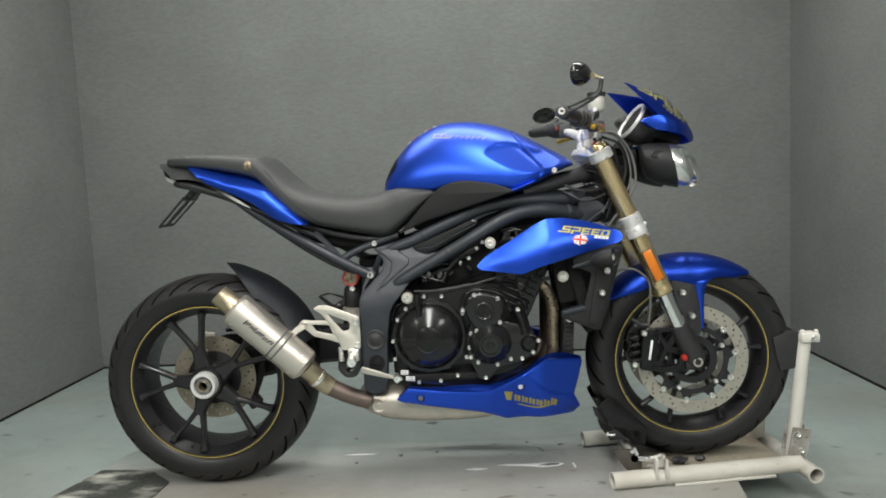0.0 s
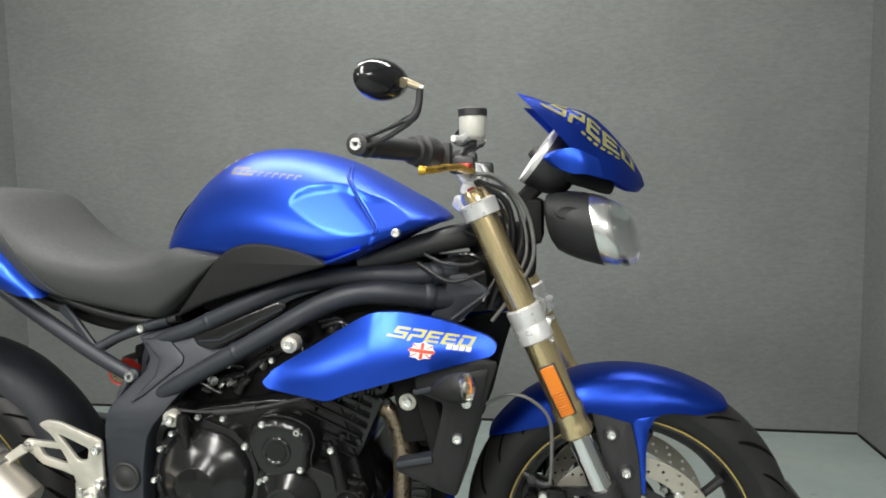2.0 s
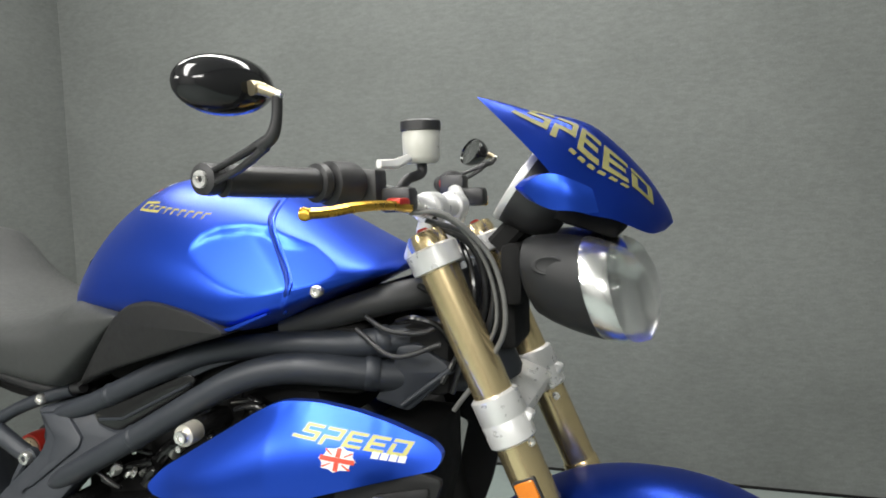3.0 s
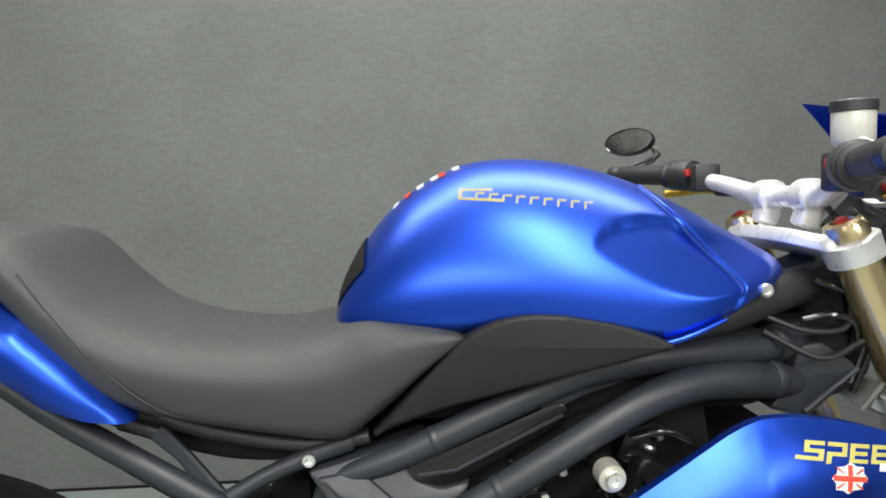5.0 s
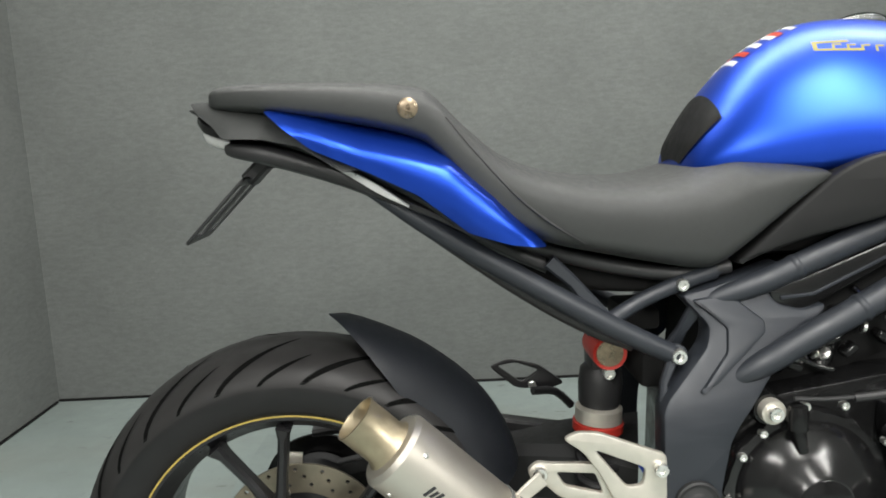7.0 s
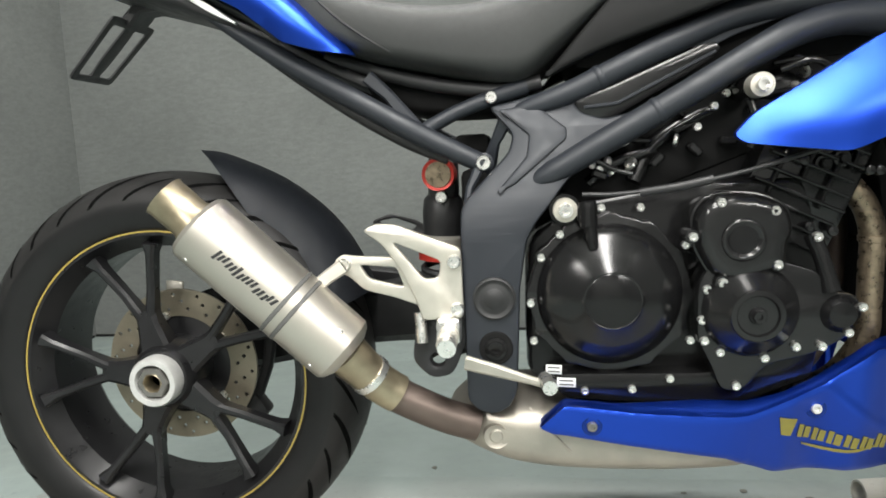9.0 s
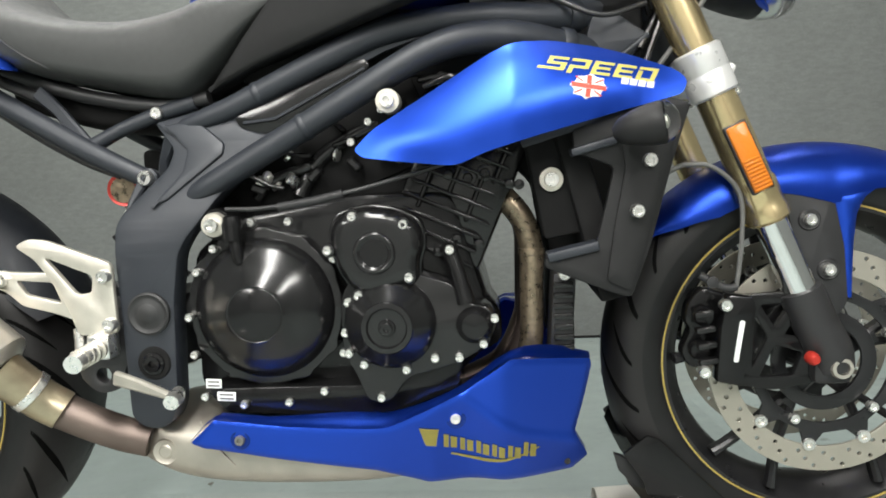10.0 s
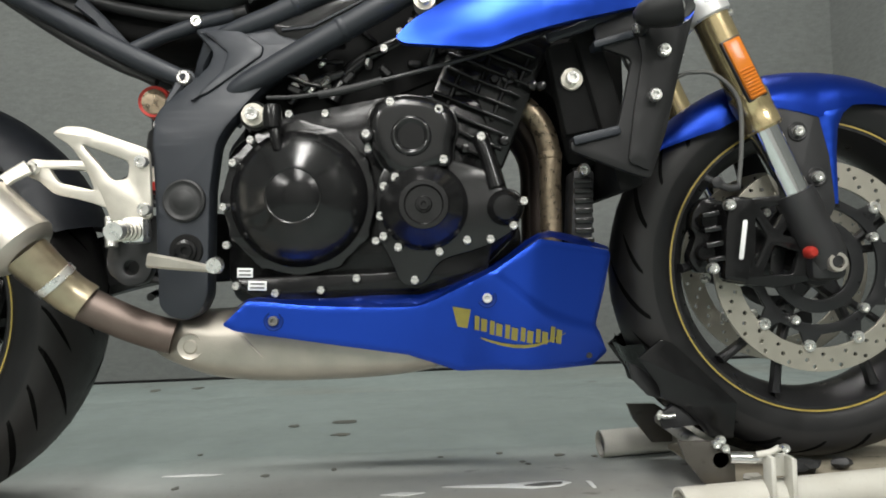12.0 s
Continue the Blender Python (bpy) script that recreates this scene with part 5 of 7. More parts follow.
part("water_pump", join(lathe([(0.001, 0.03), (0.016, 0.028), (0.024, 0.018), (0.026, 0)], 28, facing(0.955, -0.185, 0.432)), tube([(0.945, -0.20, 0.46), (0.935, -0.196, 0.50), (0.925, -0.19, 0.53)], [0.012, 0.010, 0.011], 12, 3)), ENGINE, engine)
for x, z in STARTER_BOLTS:
    part("bolt_lug", lathe([(0.004, 0.002), (0.0085, 0.0015), (0.0095, -0.001), (0.0098, -0.030)], 16, facing(x, -0.213, z)), GLOSS, engine)
    bolt(x, -0.215, z, 0.0060, engine)
for x, z in ((0.792, 0.466), (0.786, 0.427), (0.789, 0.400), (0.808, 0.385), (0.862, 0.377), (0.899, 0.391), (0.930, 0.391), (0.961, 0.408), (0.976, 0.440), (0.828, 0.341)):
    bolt(x + 0.004, -0.204, z, 0.0058, engine)
for x, z in ((0.921, 0.528), (0.935, 0.470)):
    bolt(x + 0.006, -0.200, z, 0.0062, engine)
for x, z in ((0.754, 0.346), (0.706, 0.332), (0.645, 0.330), (0.719, 0.570), (0.670, 0.571), (0.617, 0.538), (0.592, 0.508), (0.577, 0.448), (0.580, 0.397), (0.593, 0.342), (0.775, 0.520), (0.781, 0.395)):
    bolt(x, -0.188 if z < 0.36 else -0.181, z, 0.0056, engine)
for x, z, w in ((0.585, 0.364, 0.021), (0.601, 0.346, 0.025)):
    part("sticker", box((x + 0.02, -0.1872, z - 0.005), (w, 0.001, 0.0125), 0.0003, Matrix.Rotation(radians(3), 4, "Y")), PALE, engine, "small white label of unreadable print")
    for dz in (-0.0028, 0.0026):
        part("label_bar", box((x + 0.02, -0.1879, z - 0.005 + dz), (w * 0.75, 0.0006, 0.0022), 0.0002, Matrix.Rotation(radians(3), 4, "Y"), 1), HOSE, engine)
# cylinder block and head, leaning forwards
lean = Matrix.Rotation(radians(24), 4, "Y")
cyl = part("cylinder_head", box((0.935, 0, 0.600), (0.135, 0.29, 0.19), 0.012, lean), GLOSS, engine, "black finned cylinder head")
part("cam_cover", box((0.965, 0, 0.690), (0.16, 0.25, 0.05), 0.015, lean), ENGINE, cyl)
for k in range(9):
    up = k * 0.0195 - 0.086
    u = Vector((math.sin(radians(24)) * up, 0, math.cos(radians(24)) * up))
    part("cooling_fin", box((0.933 + u.x, -0.148, 0.602 + u.z), (0.122 - 0.006 * (k % 3), 0.020, 0.0046), 0.0016, lean), ENGINE, cyl)
for off, up, tall in ((-0.036, -0.010, 0.060), (-0.004, 0.028, 0.080), (0.030, 0.000, 0.070), (0.046, 0.050, 0.050)):
    part("head_rib", box((0.933 + off * math.cos(radians(24)) + up * math.sin(radians(24)), -0.1475, 0.602 - off * math.sin(radians(24)) + up * math.cos(radians(24))), (0.0065, 0.012, tall), 0.002, lean, 1), ENGINE, cyl)
for off, up in ((0.012, 0.020), (0.030, 0.034), (-0.020, 0.046)):
    c = Vector((0.933 + off * math.cos(radians(24)) + up * math.sin(radians(24)), -0.150, 0.602 - off * math.sin(radians(24)) + up * math.cos(radians(24))))
    stud = part("head_stud", lathe([(0.003, 0.011), (0.0055, 0.011), (0.0072, 0.008), (0.0072, -0.006)], 6, facing(*c)), ENGINE, cyl, "", 20)
    part("stud_washer", lathe([(0.0060, 0.003), (0.0105, 0.0025), (0.0112, -0.004)], 18, facing(*c)), GLOSS, stud)
rng = random.Random(4)
for k in range(9):
    x, z = 0.87 + rng.random() * 0.14, 0.50 + rng.random() * 0.13
    x += (z - 0.56) * 0.44
    part("casting_boss", lathe([(0.002, 0.006), (0.006, 0.005), (0.007, 0)], 10, facing(x, -0.154, z)), GLOSS, cyl)
for pts, r in (([(0.72, -0.12, 0.60), (0.75, -0.11, 0.65), (0.82, -0.10, 0.69), (0.90, -0.09, 0.71)], 0.012), ([(0.66, -0.12, 0.60), (0.69, -0.125, 0.625), (0.74, -0.125, 0.640)], 0.008), ([(0.665, -0.16, 0.632), (0.690, -0.162, 0.618), (0.712, -0.165, 0.612)], 0.0035), ([(0.86, -0.150, 0.700), (0.87, -0.155, 0.668), (0.862, -0.15, 0.640)], 0.0055), ([(0.90, -0.145, 0.735), (0.935, -0.155, 0.745), (0.965, -0.15, 0.730)], 0.0045)):
    part("engine_hose", tube(pts, r, 10, 4), GLOSS, engine)
rng = random.Random(21)
for k in range(34):
    u, v = rng.random(), rng.random()
    x, z = 0.665 + 0.27 * u, 0.606 + 0.05 * u + (0.05 + 0.055 * u) * v
    kind, turn = k % 4, Matrix.Rotation(radians(rng.uniform(-50, 50)), 4, "Y")
    y = -0.112 - 0.03 * rng.random()
    if kind == 0:
        part("hose_clip", lathe([(0.006, -0.003), (0.0085, -0.002), (0.0085, 0.002), (0.006, 0.003)], 12, along((x, y, z), (x + rng.uniform(-1, 1), y - 0.3, z + rng.uniform(-1, 1)))), STEEL, engine, "bright hose clip")
    elif kind == 1:
        part("plug_connector", box((x, y, z), (0.022, 0.02, 0.012), 0.003, turn, 1), GLOSS, engine)
    elif kind == 2:
        bolt(x, y - 0.006, z, 0.0055, engine)
    else:
        part("bay_bracket", box((x, y, z), (0.034, 0.008, 0.007), 0.002, turn, 1), ENGINE, engine)
# plain filler blocks behind the engine; the bay's shade is in their black
part("throttle_fill", box((0.76, 0, 0.655), (0.30, 0.22, 0.13), 0.02, Matrix.Rotation(radians(-20), 4, "Y")), CAVITY, engine)
part("bay_shade_block", plate([(0.585, 0.54), (0.595, 0.66), (0.66, 0.725), (0.76, 0.78), (0.93, 0.80), (1.0, 0.77), (1.02, 0.66), (0.93, 0.56)], -0.100, 0.20, (), 0.003), CAVITY, engine)
part("under_tank_fill", box((0.86, 0, 0.80), (0.44, 0.22, 0.10), 0.02), CAVITY, bike)
part("clutch_cable", tube([(0.645, -0.20, 0.590), (0.70, -0.205, 0.590), (0.80, -0.215, 0.604), (0.90, -0.21, 0.628), (0.98, -0.20, 0.652), (1.05, -0.19, 0.675)], 0.0028, 8, 5), BLACK, bike, "thin black clutch cable")
part("cable_sleeve", tube([(0.715, -0.206, 0.590), (0.76, -0.211, 0.596), (0.80, -0.215, 0.604)], 0.0055, 10, 3), BLACK, bike)

part("sump_side", plate(rounded([(0.590, 0.352), (0.80, 0.352), (0.94, 0.40), (0.93, 0.345), (0.83, 0.306), (0.62, 0.318)], 0.006, 2), -0.186, 0.06, (), 0.003), ENGINE, engine)
part("engine_front", plate(rounded([(0.90, 0.61), (0.992, 0.60), (0.988, 0.560), (0.968, 0.515), (0.958, 0.485), (0.968, 0.445), (0.990, 0.410), (0.99, 0.38), (0.93, 0.35)], 0.015, 3), -0.085, 0.17, (), 0.006), ENGINE, engine)
# exhaust: headers, box under the engine, link pipe, can
for y in (-0.112, 0.0, 0.112):
    # the two far pipes get a darker steel for the shade behind the near one
    part("header_pipe", tube([(0.975, y * 0.95, 0.604), (1.004, y, 0.580), (1.024, y, 0.552), (1.033, y, 0.515), (1.032, y, 0.47), (1.031, y, 0.42), (1.026, y, 0.375), (0.99, y * 0.8, 0.31), (0.92, y * 0.6, 0.275)], [0.017, 0.0165, 0.0165, 0.0165, 0.016, 0.016, 0.016, 0.017, 0.02], 24, 5), BURNT if y < -0.1 else SCORCHED_OR_SHADED, bike, "heat-stained exhaust header pipe")
part("header_collar", lathe([(0.0155, -0.005), (0.0182, -0.004), (0.0182, 0.004), (0.0155, 0.005)], 24, along((1.033, -0.112, 0.512), (1.0325, -0.112, 0.48))), BURNT, bike)
box_ob = part("collector_box", superloft([(0.452, 0.272, 0.258, 0.03), (0.462, 0.286, 0.246, 0.06), (0.495, 0.304, 0.231, 0.088), (0.55, 0.306, 0.213, 0.104), (0.63, 0.306, 0.204, 0.110), (0.76, 0.298, 0.204, 0.112), (0.85, 0.28, 0.213, 0.108), (0.91, 0.262, 0.234, 0.09)], 3.4, 40, -0.078), SILENCER, bike, "blasted steel exhaust collector box")
on_box = caster(box_ob)
part("box_seam", tube([(x, on_box(x, z) - 0.0003, z) for x, z in ((0.572, 0.298), (0.60, 0.272), (0.625, 0.245))], 0.0018, 8, 4), SILENCER, box_ob)
part("box_trim", tube([(x, on_box(x, z) - 0.001, z) for x, z in ((0.60, 0.289), (0.66, 0.284), (0.72, 0.277), (0.78, 0.264), (0.83, 0.246))], [0.002, 0.004, 0.004, 0.004, 0.002], 8, 4), STEEL, box_ob, "bright rolled seam along the box")
part("box_dimple", lathe([(0.001, 0.003), (0.008, 0.003), (0.010, 0.001), (0.014, 0.0015), (0.017, 0.003), (0.019, -0.006)], 24, facing(0.526, on_box(0.526, 0.262), 0.262)), SILENCER, box_ob)
link_pipe = part("link_pipe", tube([(0.50, -0.165, 0.275), (0.465, -0.172, 0.287), (0.42, -0.180, 0.309), (0.380, -0.186, 0.333), (0.352, -0.200, 0.362), (0.335, -0.213, 0.384)], [0.0235, 0.0235, 0.0238, 0.0245, 0.0255, 0.027], 28, 5), SCORCHED_OR_SHADED, bike, "burnt brown exhaust link pipe")
part("pipe_sleeve", tube([(0.394, -0.188, 0.327), (0.372, -0.196, 0.345), (0.351, -0.210, 0.372), (0.333, -0.221, 0.396)], [0.0262, 0.0265, 0.0275, 0.030], 28, 4), HEAT, link_pipe, "gold-tinted pipe sleeve")
part("pipe_clamp", lathe([(0.027, -0.006), (0.029, -0.005), (0.029, 0.005), (0.027, 0.006)], 28, along((0.361, -0.203, 0.359), (0.351, -0.210, 0.372))), STEEL, link_pipe)
CA, CB = Vector((0.156, -0.240, 0.571)), Vector((0.332, -0.222, 0.398))
L = (CB - CA).length
can = part("exhaust_can", lathe([(0.034, -0.004), (0.043, -0.002), (0.0476, 0.004), (0.0479, 0.012), (0.0479, L - 0.012), (0.0476, L - 0.004), (0.043, L + 0.002), (0.032, L + 0.008)], 56, along(CA, CB)), TITAN, bike, "brushed silver exhaust silencer can", 25)
way = (CA - CB).normalized()
part("exhaust_tip", lathe([(0.034, -0.004), (0.033, 0.004), (0.0285, 0.012), (0.0285, 0.052), (0.0295, 0.056), (0.0275, 0.0565), (0.026, 0.05), (0.026, 0.0)], 40, along(CA, CA + way)), HEAT, can, "gold heat-tinted outlet")
part("tip_bore", lathe([(0.026, 0.012), (0.001, 0.012)], 24, along(CA, CA + way)), CAVITY, can)
for s in (0.60, 0.665):
    part("can_band", lathe([(0.0478, -0.003), (0.0495, -0.002), (0.0495, 0.002), (0.0478, 0.003)], 48, along(CA + (CB - CA) * s, CB)), HOSE, can, "dark edge of the clamp band")
part("can_strap", lathe([(0.0478, -0.006), (0.0487, -0.005), (0.0487, 0.005), (0.0478, 0.006)], 48, along(CA + (CB - CA) * 0.632, CB)), TITAN, can)
part("strap_lug", beam([(0.298, -0.222, 0.482), (0.314, -0.216, 0.495), (0.334, -0.210, 0.508)], [0.018, 0.018, 0.020], 0.006, 0.002), CAST, can)
right = (CB - CA).cross(Vector((0, -1, 0))).normalized()
outward = right.cross((CB - CA).normalized())
for s in (0.10, 0.92):
    for d in (-40, 40):
        n = (right * math.sin(radians(d)) + Vector((0, -1, 0)) * math.cos(radians(d))).normalized()
        q = CA + (CB - CA) * s + n * 0.0476
        part("rivet", lathe([(0.001, 0.002), (0.003, 0.0015), (0.0035, -0.001)], 10, along(q, q + n)), STEEL, can)
axis = (CB - CA).normalized()
rng = random.Random(11)
for k in range(15):
    s = 0.20 + 0.026 * k
    d0 = -4 + 6 * rng.random()
    c = CA + (CB - CA) * s
    tall = 9 if k in (0, 5) else 6
    mark, vs = bmesh.new(), []
    for dd, e in ((-tall, -1), (-tall, 1), (tall, 1), (tall, -1)):
        ang = radians(d0 + dd + 8)
        n = -right * math.sin(ang) + Vector((0, -1, 0)) * math.cos(ang)
        n = (n - axis * n.dot(axis)).normalized()
        vs.append(mark.verts.new(c + n * 0.0485 + axis * (e * 0.0021 + 0.002 * (1 if dd > 0 else -1))))
    mark.faces.new(vs)
    part("mark_bar", mark, BLACK, can, "plain dark bar of a maker's mark", 0)

# ---- belly pan, side pods, radiator ----
FOLD = [(0.584, 0.293), (0.617, 0.3225), (0.660, 0.318), (0.707, 0.3125), (0.780, 0.308), (0.824, 0.307), (0.845, 0.310), (0.890, 0.329), (0.939, 0.351), (0.998, 0.389), (1.050, 0.381), (1.104, 0.371)]
belly_line = rounded([*FOLD, (1.106, 0.362), (1.096, 0.318), (1.082, 0.268), (1.102, 0.226), (1.080, 0.208), (1.020, 0.209), (0.949, 0.212), (0.885, 0.216), (0.862, 0.226), (0.820, 0.243), (0.690, 0.268), (0.600, 0.284)], 0.004, 3)


VALLEY = [(0.900, 0.375), (0.936, 0.348), (0.955, 0.332), (0.983, 0.308), (1.011, 0.288), (1.052, 0.272), (1.110, 0.255)]


def belly_side(x, z):
    """The pan tucks under below its folded edge; its nose sweeps in, with a lower panel that stands proud and tucks in more."""
    d = max(0.0, float(np.interp(x, [p[0] for p in FOLD], [p[1] for p in FOLD])) - z)
    y = -0.226 + 0.40 * d * min(1, max(0.35, (x - 0.60) / 0.25))
    if x > 0.89:
        valley = float(np.interp(x, [p[0] for p in VALLEY], [p[1] for p in VALLEY]))
        past = 0.5 * (x - 0.985 + math.sqrt((x - 0.985) ** 2 + 0.012 ** 2))
        upper = -0.222 + 0.565 * past + 0.18 * (0.389 - z)
        lower = -0.222 + 0.565 * past + 0.18 * (0.389 - valley) - 0.006 + (0.45 + 0.2 * max(0.0, x - 0.985)) * (valley - z)
        nose = upper + (lower - upper) * ease((valley - z + 0.008) / 0.020)
        y += (nose - y) * ease((x - 0.89) / 0.08)
    return y


belly = part("belly_pan", shell(belly_line, None, belly_side, 0.003, 1.6, back=0.03, rim=0.005, step=0.0042, smooth=1), BLUE, bike, "satin blue belly pan", 34)
rise = [0.002, 0.003, 0.005, 0.009, 0.015, 0.015, 0.013, 0.008, 0.007, 0.008, 0.013, 0.006]
rows = [[(x, belly_side(x, z) - 0.0005, z + 0.0005), (x, belly_side(x, z) + 0.003 + 0.3 * up, z + 0.0015 + 0.35 * up), (x, belly_side(x, z) + 0.006 + up, z + up)] for (x, z), up in zip(FOLD, rise)]
flange = skin([list(q) for q in zip(*[spline([r[k] for r in rows], 3) for k in range(3)])], False, False)
bmesh.ops.solidify(flange, geom=flange.faces[:], thickness=0.002)
mirrored(part("belly_flange", flange, BLUE, belly, "", 50), belly)
mirrored(belly)
on_belly = caster(belly)
part("belly_floor", box((0.96, 0, 0.226), (0.20, 0.22, 0.012), 0.004), BLUE, belly)
part("belly_nose", plate_mesh(rounded([(-0.12, 0.24), (0.12, 0.24), (0.13, 0.33), (0.08, 0.36), (-0.08, 0.36), (-0.13, 0.33)], 0.02, 3), 0.01, [rounded([(-0.09, 0.26), (0.09, 0.26), (0.09, 0.33), (-0.09, 0.33)], 0.02, 3)], 0.002, Matrix(((0, 0, 1, 1.072), (1, 0, 0, 0), (0, 1, 0, 0), (0, 0, 0, 1)))), BLUE, belly)
for x, z in ((0.926, 0.314), (0.650, 0.296)):
    y = on_belly(x, z)
    part("bolt_cup", lathe([(0.013, 0.0005), (0.012, 0.0015), (0.0095, 0.001), (0.009, -0.004)], 24, facing(x, y, z)), BLUE_DARK, belly)
    part("belly_screw", lathe([(0.003, 0.002), (0.0035, 0.005), (0.0058, 0.005), (0.0066, 0.003), (0.0066, -0.004)], 14, facing(x, y - 0.0005, z)), NUT if x > 0.8 else HEX, belly, "dull flat screw")
part("belly_screw", lathe([(0.002, 0.001), (0.0025, 0.003), (0.0042, 0.003), (0.0046, -0.003)], 12, facing(1.072, on_belly(1.072, 0.224), 0.224)), BLACK, belly)
# gold arched mark on the belly pan, as plain bars
shapes = [[(0.880, 0.305), (0.904, 0.300), (0.899, 0.275), (0.886, 0.278)]]
for k in range(6):
    x, z, h = 0.9085 + 0.0205 * k, 0.2725 - 0.0088 * k + 0.00085 * k * k, 0.0190 + (0.003 if k == 5 else 0)
    shapes.append([(x, z), (x + 0.0062, z - 0.0020), (x + 0.0072, z + h - 0.002), (x + 0.001, z + h)])
    shapes.append([(x + 0.0085, z - 0.0026), (x + 0.0165, z - 0.0046), (x + 0.0175, z + h * 0.84 - 0.004), (x + 0.0095, z + h * 0.88 - 0.002)])
arc_low = [(0.917 + 0.0145 * k, 0.2600 - 0.0042 * k + 0.00052 * k * k - 0.0085 * math.sin(math.pi * min(1, (k + 0.3) / 8.3))) for k in range(9)]
arc_high = [(x, z + 0.0045 * math.sin(math.pi * (0.15 + 0.8 * k / 8))) for k, (x, z) in enumerate(arc_low)]
shapes.append(arc_low + arc_high[::-1])
for shape in shapes:
    decal("belly_mark", [shape], on_belly, DULL_GOLD, belly, "gold bar of an arched mark", 0.0016, 0.004)

pod_line = rounded([(0.819, 0.655), (0.841, 0.678), (0.865, 0.692), (0.915, 0.721), (0.985, 0.762), (1.014, 0.774), (1.058, 0.774), (1.113, 0.764), (1.152, 0.753), (1.206, 0.733), (1.219, 0.720), (1.211, 0.704), (1.138, 0.687), (1.036, 0.662), (0.977, 0.646), (0.941, 0.631), (0.87, 0.640), (0.83, 0.646)], 0.014, 5)
pod = part("radiator_pod", shell(pod_line, None, lambda x, z: -0.226 + 0.06 * max(0, x - 1.05) + 0.34 * (z - (0.672 + 0.30 * (x - 0.82) - 0.52 * max(0, x - 1.01))), 0.020, 2.0, back=0.012, step=0.006, smooth=60), BLUE, bike, "satin blue side pod with a yellow word and a flag")
mirrored(pod)
on_pod = caster(pod)
GLYPHS = {"S": [(-0.35, 0), (1, 0), (1, 0.6), (0.25, 0.6), (0.25, 0.8), (1, 0.8), (1, 1), (0, 1), (0, 0.4), (0.75, 0.4), (0.75, 0.2), (-0.35, 0.2)],
          "P": [(0, -0.12), (0.25, -0.12), (0.25, 0.3), (1, 0.3), (1, 1), (0, 1), (0, 0.8), (0.75, 0.8), (0.75, 0.5), (0, 0.5)],
          "E": [(0, 0), (1, 0), (1, 0.2), (0.25, 0.2), (0.25, 0.4), (0.9, 0.4), (0.9, 0.6), (0.25, 0.6), (0.25, 0.8), (1, 0.8), (1, 1), (0, 1)],
          "D": [(0, 0), (1, 0), (1, 1), (0, 1), (0, 0.8), (0.75, 0.8), (0.75, 0.2), (0.25, 0.2), (0.25, 0.7), (0, 0.7)]}


def square_word(text, x, z, turn, wide, tall, gap, slant):
    """A word in wide square letters, as outlines in the side view."""
    c, s = math.cos(radians(turn)), math.sin(radians(turn))
    out = []
    for k, ch in enumerate(text):
        line = []
        for u, v in GLYPHS[ch]:
            p, q = k * (wide + gap) + u * wide + slant * v * tall, v * tall
            line.append((x + p * c - q * s, z + p * s + q * c))
        out.append(line)
    return out


decal("pod_word", square_word("SPEED", 1.047, 0.7385, -9.0, 0.0230, 0.0170, 0.0038, 0.40), on_pod, YELLOW, pod, "yellow slanted square lettering", 0.0006, 0.004)
decal("pod_number", [[(1.136 + 0.0102 * k, 0.7175 - 0.0016 * k), (1.1445 + 0.0102 * k, 0.7162 - 0.0016 * k), (1.147 + 0.0102 * k, 0.7235 - 0.0016 * k), (1.1385 + 0.0102 * k, 0.7248 - 0.0016 * k)] for k in range(4)], on_pod, PALE, pod, "short row of plain white bars", 0.0006, 0.004)
fc = Vector((1.098, 0.7155))
wave = [(fc.x + (0.0225 if k % 2 else 0.0180) * math.cos(2 * math.pi * k / 16 + 0.2), fc.y + (0.0150 if k % 2 else 0.0122) * math.sin(2 * math.pi * k / 16 + 0.2)) for k in range(16)]
flag = decal("flag_sticker", [wave], on_pod, PALE, pod, "small ragged red and white flag sticker", 0.0006, 0.004)
tip = Matrix.Rotation(radians(-10), 2)
cross = [[tuple(fc + tip @ Vector(p)) for p in q] for q in ([(-0.0205, -0.0026), (0.0205, -0.0026), (0.0205, 0.0026), (-0.0205, 0.0026)], [(-0.0028, -0.0128), (0.0028, -0.0128), (0.0028, -0.003), (-0.0028, -0.003)], [(-0.0028, 0.003), (0.0028, 0.003), (0.0028, 0.0128), (-0.0028, 0.0128)])]
decal("flag_cross", cross, on_pod, FLAG_RED, flag, "", 0.0012, 0.004)
rays = [[tuple(fc + tip @ Vector((sx * a, sz * b))) for a, b in ((0.006, 0.0046), (0.008, 0.0042), (0.0170, 0.0092), (0.0150, 0.0104))] for sx in (-1, 1) for sz in (-1, 1)]
decal("flag_ray", rays, on_pod, FLAG_RED, flag, "", 0.0012, 0.004)

rad = part("radiator", box((1.105, 0, 0.565), (0.035, 0.36, 0.23), 0.006, Matrix.Rotation(radians(-14), 4, "Y")), CAVITY, bike, "black radiator core")
# black blocks close the gap behind the shroud, its shade put into their colour
part("radiator_duct", plate(rounded([(0.985, 0.66), (1.06, 0.69), (1.15, 0.69), (1.15, 0.60), (1.125, 0.50), (1.06, 0.50), (1.045, 0.60)], 0.01, 2), -0.095, 0.19, (), 0.004), CAVITY, rad)
part("radiator_tank", box((1.068, -0.150, 0.600), (0.065, 0.03, 0.13), 0.008, Matrix.Rotation(radians(-10), 4, "Y")), CAVITY, rad)
